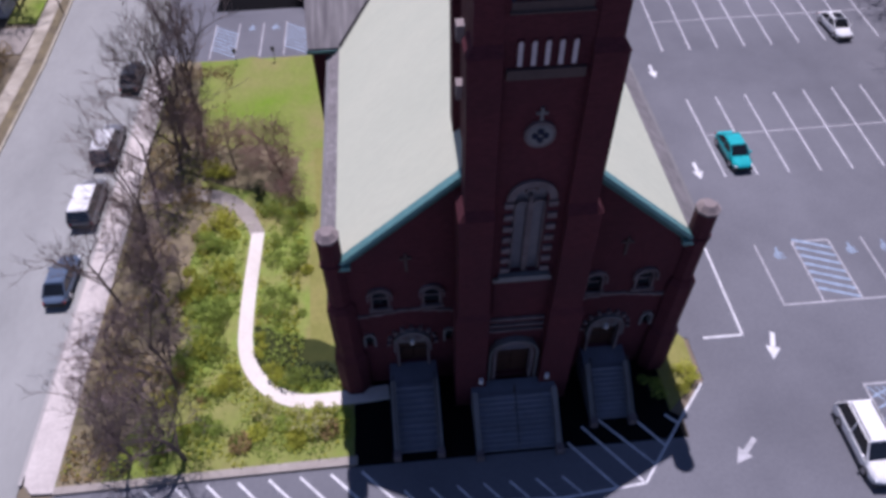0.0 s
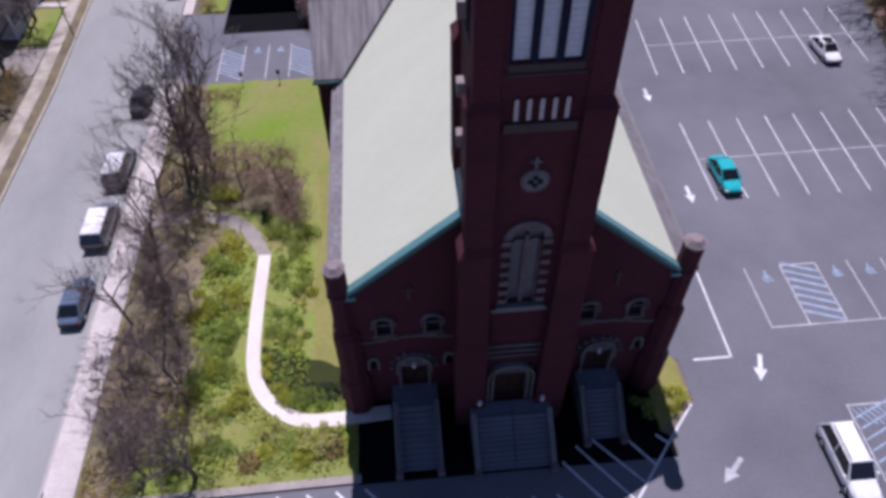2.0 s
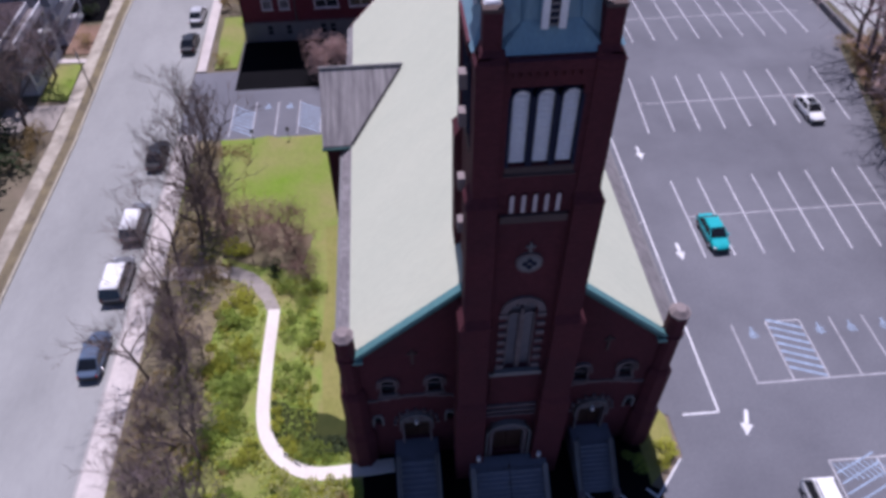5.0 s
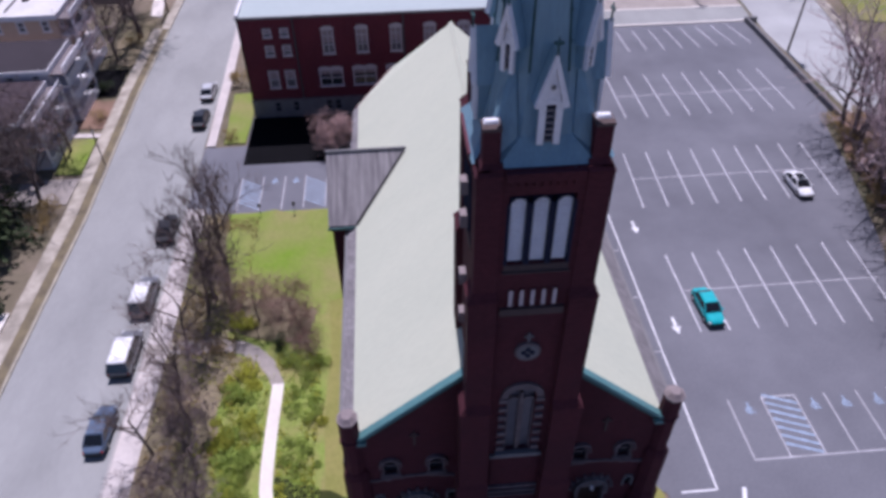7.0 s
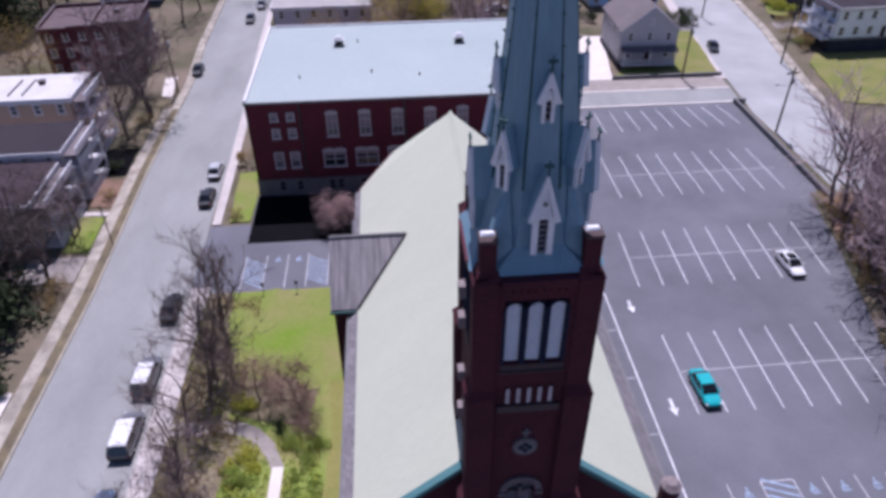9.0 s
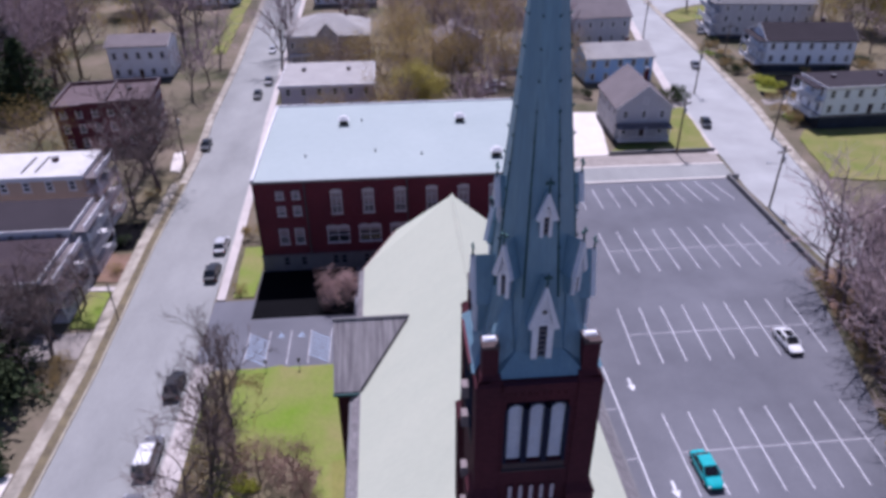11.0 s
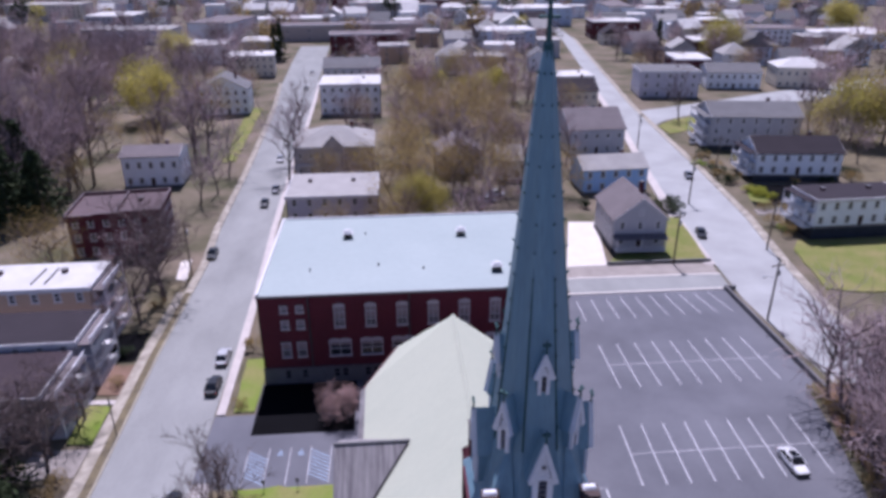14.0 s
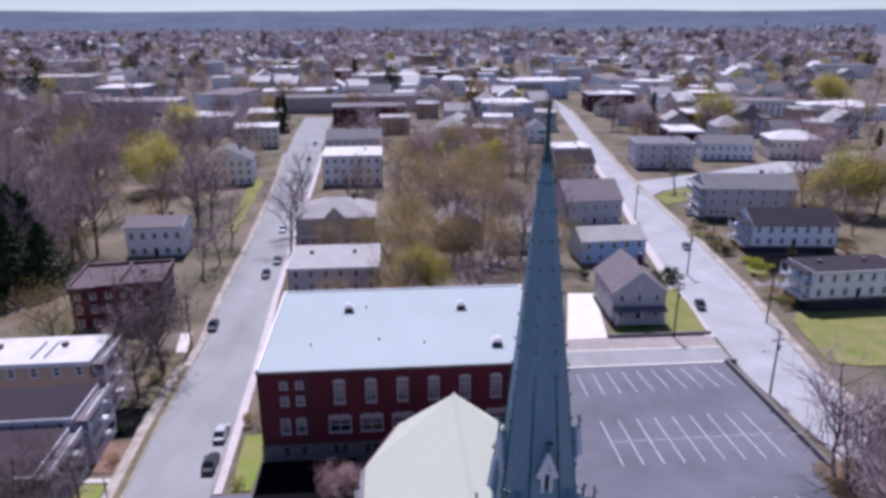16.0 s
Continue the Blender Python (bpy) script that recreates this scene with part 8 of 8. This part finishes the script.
def wood_spots(n):
    out = []
    while len(out) < n:
        y = 118 + 235 * rnd.random()
        x = -46 - (0.62 * y - 22) * rnd.random() ** 0.8
        if not clear_of_roads(x, y, 6) or any(abs(x - hx) < hr and -hr * 0.6 < hy - y < hr * 1.2 for hx, hy, hr in BUILT) or -100 < x < -44 and 285 < y or -86 < x < -58 and 180 < y < 236 or -128 < x < -106 and 225 < y < 280 or x < -60 and y < 143 or -68 < x < -44 and 130 < y < 163:
            continue
        out.append((x, y, rnd.uniform(1.15, 1.95), rnd.uniform(0, 6.28)))
    return out


# the tall bare woods west of the street
joined_woods("bare_woods", LIGHT, wood_spots(95), "tall leafless purple-grey woods west of the street")
joined_woods("bare_woods", DARK, wood_spots(62), "tall leafless brown woods west of the street")
for x, y, size, turn in wood_spots(22):
    place_tree(x, y, "olive", size * 0.75)

# golden budding trees in the yards between the two streets
mid = 0
while mid < 30:
    x, y = rnd.uniform(-2, 50), rnd.uniform(142, 300)
    if clear_of_roads(x, y, 8) and not any(abs(x - hx) < hr and -hr * 0.5 < hy - y < hr * 1.1 for hx, hy, hr in BUILT):
        place_tree(x, y, ("olive", "olive", "bare")[mid % 3], rnd.uniform(0.9, 1.45))
        mid += 1
# hedges and yard shrubs round the houses east of the far street
for k, (x, y, sort, s) in enumerate(((82.6, 142.5, "lime", 1.9), (84.4, 144.0, "lime", 1.7), (82.2, 145.4, "lime", 1.7), (84.8, 141.2, "lime", 1.6), (80.6, 150.5, "evergreen", 1.5), (82.4, 152.5, "tan", 1.4), (79.8, 155, "tan", 1.5), (81.0, 159.5, "evergreen", 1.5), (82.5, 163, "tan", 1.5), (79.5, 166, "green", 1.4), (81.8, 170, "tan", 1.6), (84, 174, "evergreen", 1.4),
                                  (77.4, 120.5, "tan", 1.5), (78.6, 122.6, "green", 1.3), (77.2, 124.8, "tan", 1.4), (80.5, 133.5, "tan", 1.3), (84, 133, "tan", 1.2), (88, 134, "evergreen", 1.2), (92, 134.5, "tan", 1.3), (97, 136, "evergreen", 1.4), (59.0, 133.5, "evergreen", 1.4), (60.8, 135.0, "evergreen", 1.5), (61.5, 138.0, "evergreen", 1.4), (58.4, 136.5, "evergreen", 1.3),
                                  (110, 150, "tan", 1.6), (112, 155, "evergreen", 1.6), (111, 160, "tan", 1.6), (113, 166, "tan", 1.5), (112, 172, "evergreen", 1.5), (103, 148.6, "evergreen", 1.2), (95, 149, "tan", 1.1), (108, 178, "tan", 1.5), (53, 137, "tan", 1.3), (47, 138.5, "tan", 1.2), (43, 139, "evergreen", 1.2))):
    plant("yard_shrub", SHRUB[sort][k % 2], x, y, {"lime": "yellow-green hedge shrub in a front yard", "green": "green shrub in a front yard", "tan": "dry tan shrub in a house yard", "evergreen": "dark evergreen shrub beside a house"}[sort], "shrub", s, 40 * k, "yard shrubs", 0.0)
for x, y, size in ((-75.5, 137.5, 1.75), (-70.5, 141, 1.45), (-81, 141, 1.7)):
    plant("evergreen_tree", WIDE[0], x, y, "broad tall dark evergreen behind brick buildings", "tree", size, 30 + 50 * size)
# houses of the middle distance, copied from a few kinds
KINDS = []
for k, (wl, rf, kd, w, d, h, st) in enumerate((("white", "grey", "gable_y", 9, 12, 6, 2), ("cream", "taupe", "gable_x", 12, 9, 6, 2), ("white", "white", "flat", 12, 14, 8.6, 3), ("paleblue", "grey", "gable_y", 9, 12, 6, 2), ("grey", "dark", "hip", 11, 11, 6, 2), ("white", "pale", "hip", 12, 12, 8, 3), ("tan", "pale", "flat", 14, 12, 8, 3), ("brick_brown", "white", "flat", 18, 14, 9, 3))):
    KINDS.append(house("town_house", pose(-150 - 22 * k, 330 + 8 * k, 0, 0, 0, 10), w, d, h, wl, rf, kd, 0.7, st, "%s town house with a %s roof" % (wl.replace("_", " "), rf), cheap=True, cols=2, chimney=0, group="town houses"))
spots = [(o.matrix_basis.translation.x, o.matrix_basis.translation.y) for o in scene.objects if o.parent is None and o.get("category") == "house"]
made = 0
tries = 0
while made < 82 and tries < 6000:
    tries += 1
    y = rnd.uniform(285, 720)
    x = rnd.uniform(-0.66 * y, 0.66 * y)
    if not clear_of_roads(x, y, 9) or any(math.hypot(x - a, y - b) < 17 for a, b in spots) or (x < -60 and rnd.random() < 0.6):
        continue
    spots.append((x, y))
    copy_thing(rnd.choice(KINDS), pose(x, y, 0, 0, 0, rnd.choice((0, 90, 180, 270)) + (6 if x < 20 else -8) + rnd.uniform(-3, 3)))
    made += 1


# the far town and its woods, too many to count
def far_houses():
    groups = {}
    for n in range(1350):
        y = 300 + 2300 * rnd.random() ** 1.35
        x = rnd.uniform(-0.68, 0.68) * y
        if not clear_of_roads(x, y, 10) or (x < -0.2 * y and rnd.random() < 0.6) or y < 430 and x < 30 or any(math.hypot(x - a, y - b) < 17 for a, b in spots):
            continue
        if y < 800:
            spots.append((x, y))
        big = rnd.random() < 0.13
        w, d, h = (rnd.uniform(22, 55), rnd.uniform(16, 30), rnd.uniform(7, 12)) if big else (rnd.uniform(10, 17), rnd.uniform(10, 16), rnd.uniform(6, 10))
        wl = rnd.choice(("white", "white", "white", "paleblue", "cream", "grey", "lilac", "tan"))
        rf = rnd.choice(("white", "white", "pale", "grey", "taupe") if big else ("grey", "dark", "taupe", "pale", "white", "grey", "white", "pale"))
        m = pose(x, y, rise(x, y) - 0.3, 0, 0, rnd.choice((0, 90)) + rnd.uniform(-14, 14))
        a = groups.setdefault(("wall", wl), bmesh.new())
        c = groups.setdefault(("roof", rf), bmesh.new())
        g = groups.setdefault(("windows", "x"), bmesh.new())
        box(a, -w / 2, -d / 2, 0, w / 2, d / 2, h, m)
        k = len(c.verts)
        if big or rnd.random() < 0.25:
            box(c, -w / 2 - 0.3, -d / 2 - 0.3, h, w / 2 + 0.3, d / 2 + 0.3, h + 0.5, m)
        else:
            c.verts.ensure_lookup_table()
            slab_y(c, [(-w / 2 - 0.5, h - 0.2), (w / 2 + 0.5, h - 0.2), (0, h + w * 0.32)], -d / 2 - 0.5, d / 2 + 0.5)
            c.verts.ensure_lookup_table()
            bmesh.ops.transform(c, matrix=m, verts=c.verts[k:])
        for s in range(int(h // 2.8) if y < 1300 else 0):
            for q in range(int(w // 3.2)):
                xx = (q + 0.5) * w / int(w // 3.2) - w / 2
                box(g, xx - 0.5, -d / 2 - 0.06, s * 2.8 + 0.9, xx + 0.5, -d / 2 - 0.01, s * 2.8 + 2.3, m)
    for (kind, key), bm in groups.items():
        material = M["glass"] if kind == "windows" else (SID[key] if kind == "wall" else SHG[key])
        solid("far_town_" + {"wall": "walls", "roof": "roofs", "windows": "windows"}[kind], bm, material, {"wall": "walls of far town houses among bare trees", "roof": "roofs of far town houses among bare trees", "windows": "small dark windows of far town houses"}[kind], "far town", kind="stuff")


far_houses()


def far_trees(name, material, label, n, seed, y0, y1, power, height, sticks, leaves, size, west=1.0):
    """Crowns of many small twigs or leaves, one joined mesh of distant woods."""
    r = np.random.default_rng(seed)
    pr = random.Random(seed)
    bases = []
    for v in range(5):
        ms = Mesher()
        ms.stick(Vector((0, 0, -0.5)), Vector((0, 0, height * 0.55)), height * 0.022, height * 0.012, 4)
        for k in range(sticks):
            a, e = pr.uniform(0, 6.28), pr.uniform(0.15, 1.2)
            z0 = pr.uniform(0.25, 0.6) * height
            dv = Vector((math.cos(a) * math.cos(e), math.sin(a) * math.cos(e), math.sin(e)))
            L = pr.uniform(0.25, 0.45) * height
            p = Vector((0, 0, z0)) + dv * L * pr.uniform(0.0, 0.5)
            ms.stick(p, p + dv * L, height * 0.008, height * 0.004, 3)
        for k in range(leaves):
            d3 = Vector((pr.gauss(0, 1), pr.gauss(0, 1), pr.gauss(0, 1))).normalized() * pr.uniform(0.4, 1.0)
            ms.leaf(Vector((d3.x * height * 0.33, d3.y * height * 0.33, height * 0.62 + d3.z * height * 0.36)), size * pr.uniform(0.6, 1.4), pr)
        bases.append((np.array([tuple(v) for v in ms.v]), ms.f))
    verts, faces, off = [], [], 0
    made_n = 0
    while made_n < n:
        y = y0 + (y1 - y0) * r.random() ** power
        x = r.uniform(-0.7, 0.7) * (y + 30)
        if x > 0 and r.random() > west:
            continue
        if not clear_of_roads(x, y, 5) or any(math.hypot(x - a, y - b) < 9 for a, b in spots if abs(b - y) < 10):
            continue
        bv, bf = bases[made_n % 5]
        s, a = r.uniform(0.6, 1.25), r.uniform(0, 6.28)
        c, sn = math.cos(a) * s, math.sin(a) * s
        q = np.stack([bv[:, 0] * c - bv[:, 1] * sn + x, bv[:, 0] * sn + bv[:, 1] * c + y, bv[:, 2] * s + rise(x, y)], 1)
        verts.append(q)
        faces += [tuple(i + off for i in f) for f in bf]
        off += len(bv)
        made_n += 1
    me = bpy.data.meshes.new(name)
    me.from_pydata(np.concatenate(verts).tolist(), [], faces)
    me.materials.append(M[material])
    tagged(new(name, me), label, "woods", kind="stuff")


far_trees("far_bare_woods", "twig", "bare grey-brown woods of the far town", 900, 5, 240, 1150, 0.95, 15, 40, 80, 0.4, 0.6)
far_trees("far_bare_woods", "twig_dark", "bare dark brown woods of the far town", 330, 15, 260, 1500, 0.9, 16, 40, 90, 0.5, 0.8)
far_trees("far_bare_woods", "twig_hazy", "bare grey-brown woods on the far slopes", 1800, 6, 800, 2640, 0.8, 19, 6, 50, 1.9, 0.95)
far_trees("far_bare_woods", "twig_dark", "bare dark woods on the far slopes", 260, 16, 900, 2640, 0.8, 22, 6, 60, 2.0, 0.95)
far_trees("far_yellow_trees", "leaf_yellow", "far trees in yellow-green spring leaf", 45, 7, 420, 1600, 1.3, 15, 8, 320, 0.6, 1.0)
far_trees("far_olive_trees", "leaf_tan", "far trees with olive brown buds", 480, 8, 330, 2600, 1.0, 16, 14, 110, 0.9, 0.9)
far_trees("far_evergreens", "needles", "far dark evergreen trees", 120, 9, 480, 2800, 1.15, 20, 2, 200, 1.2, 1.0)
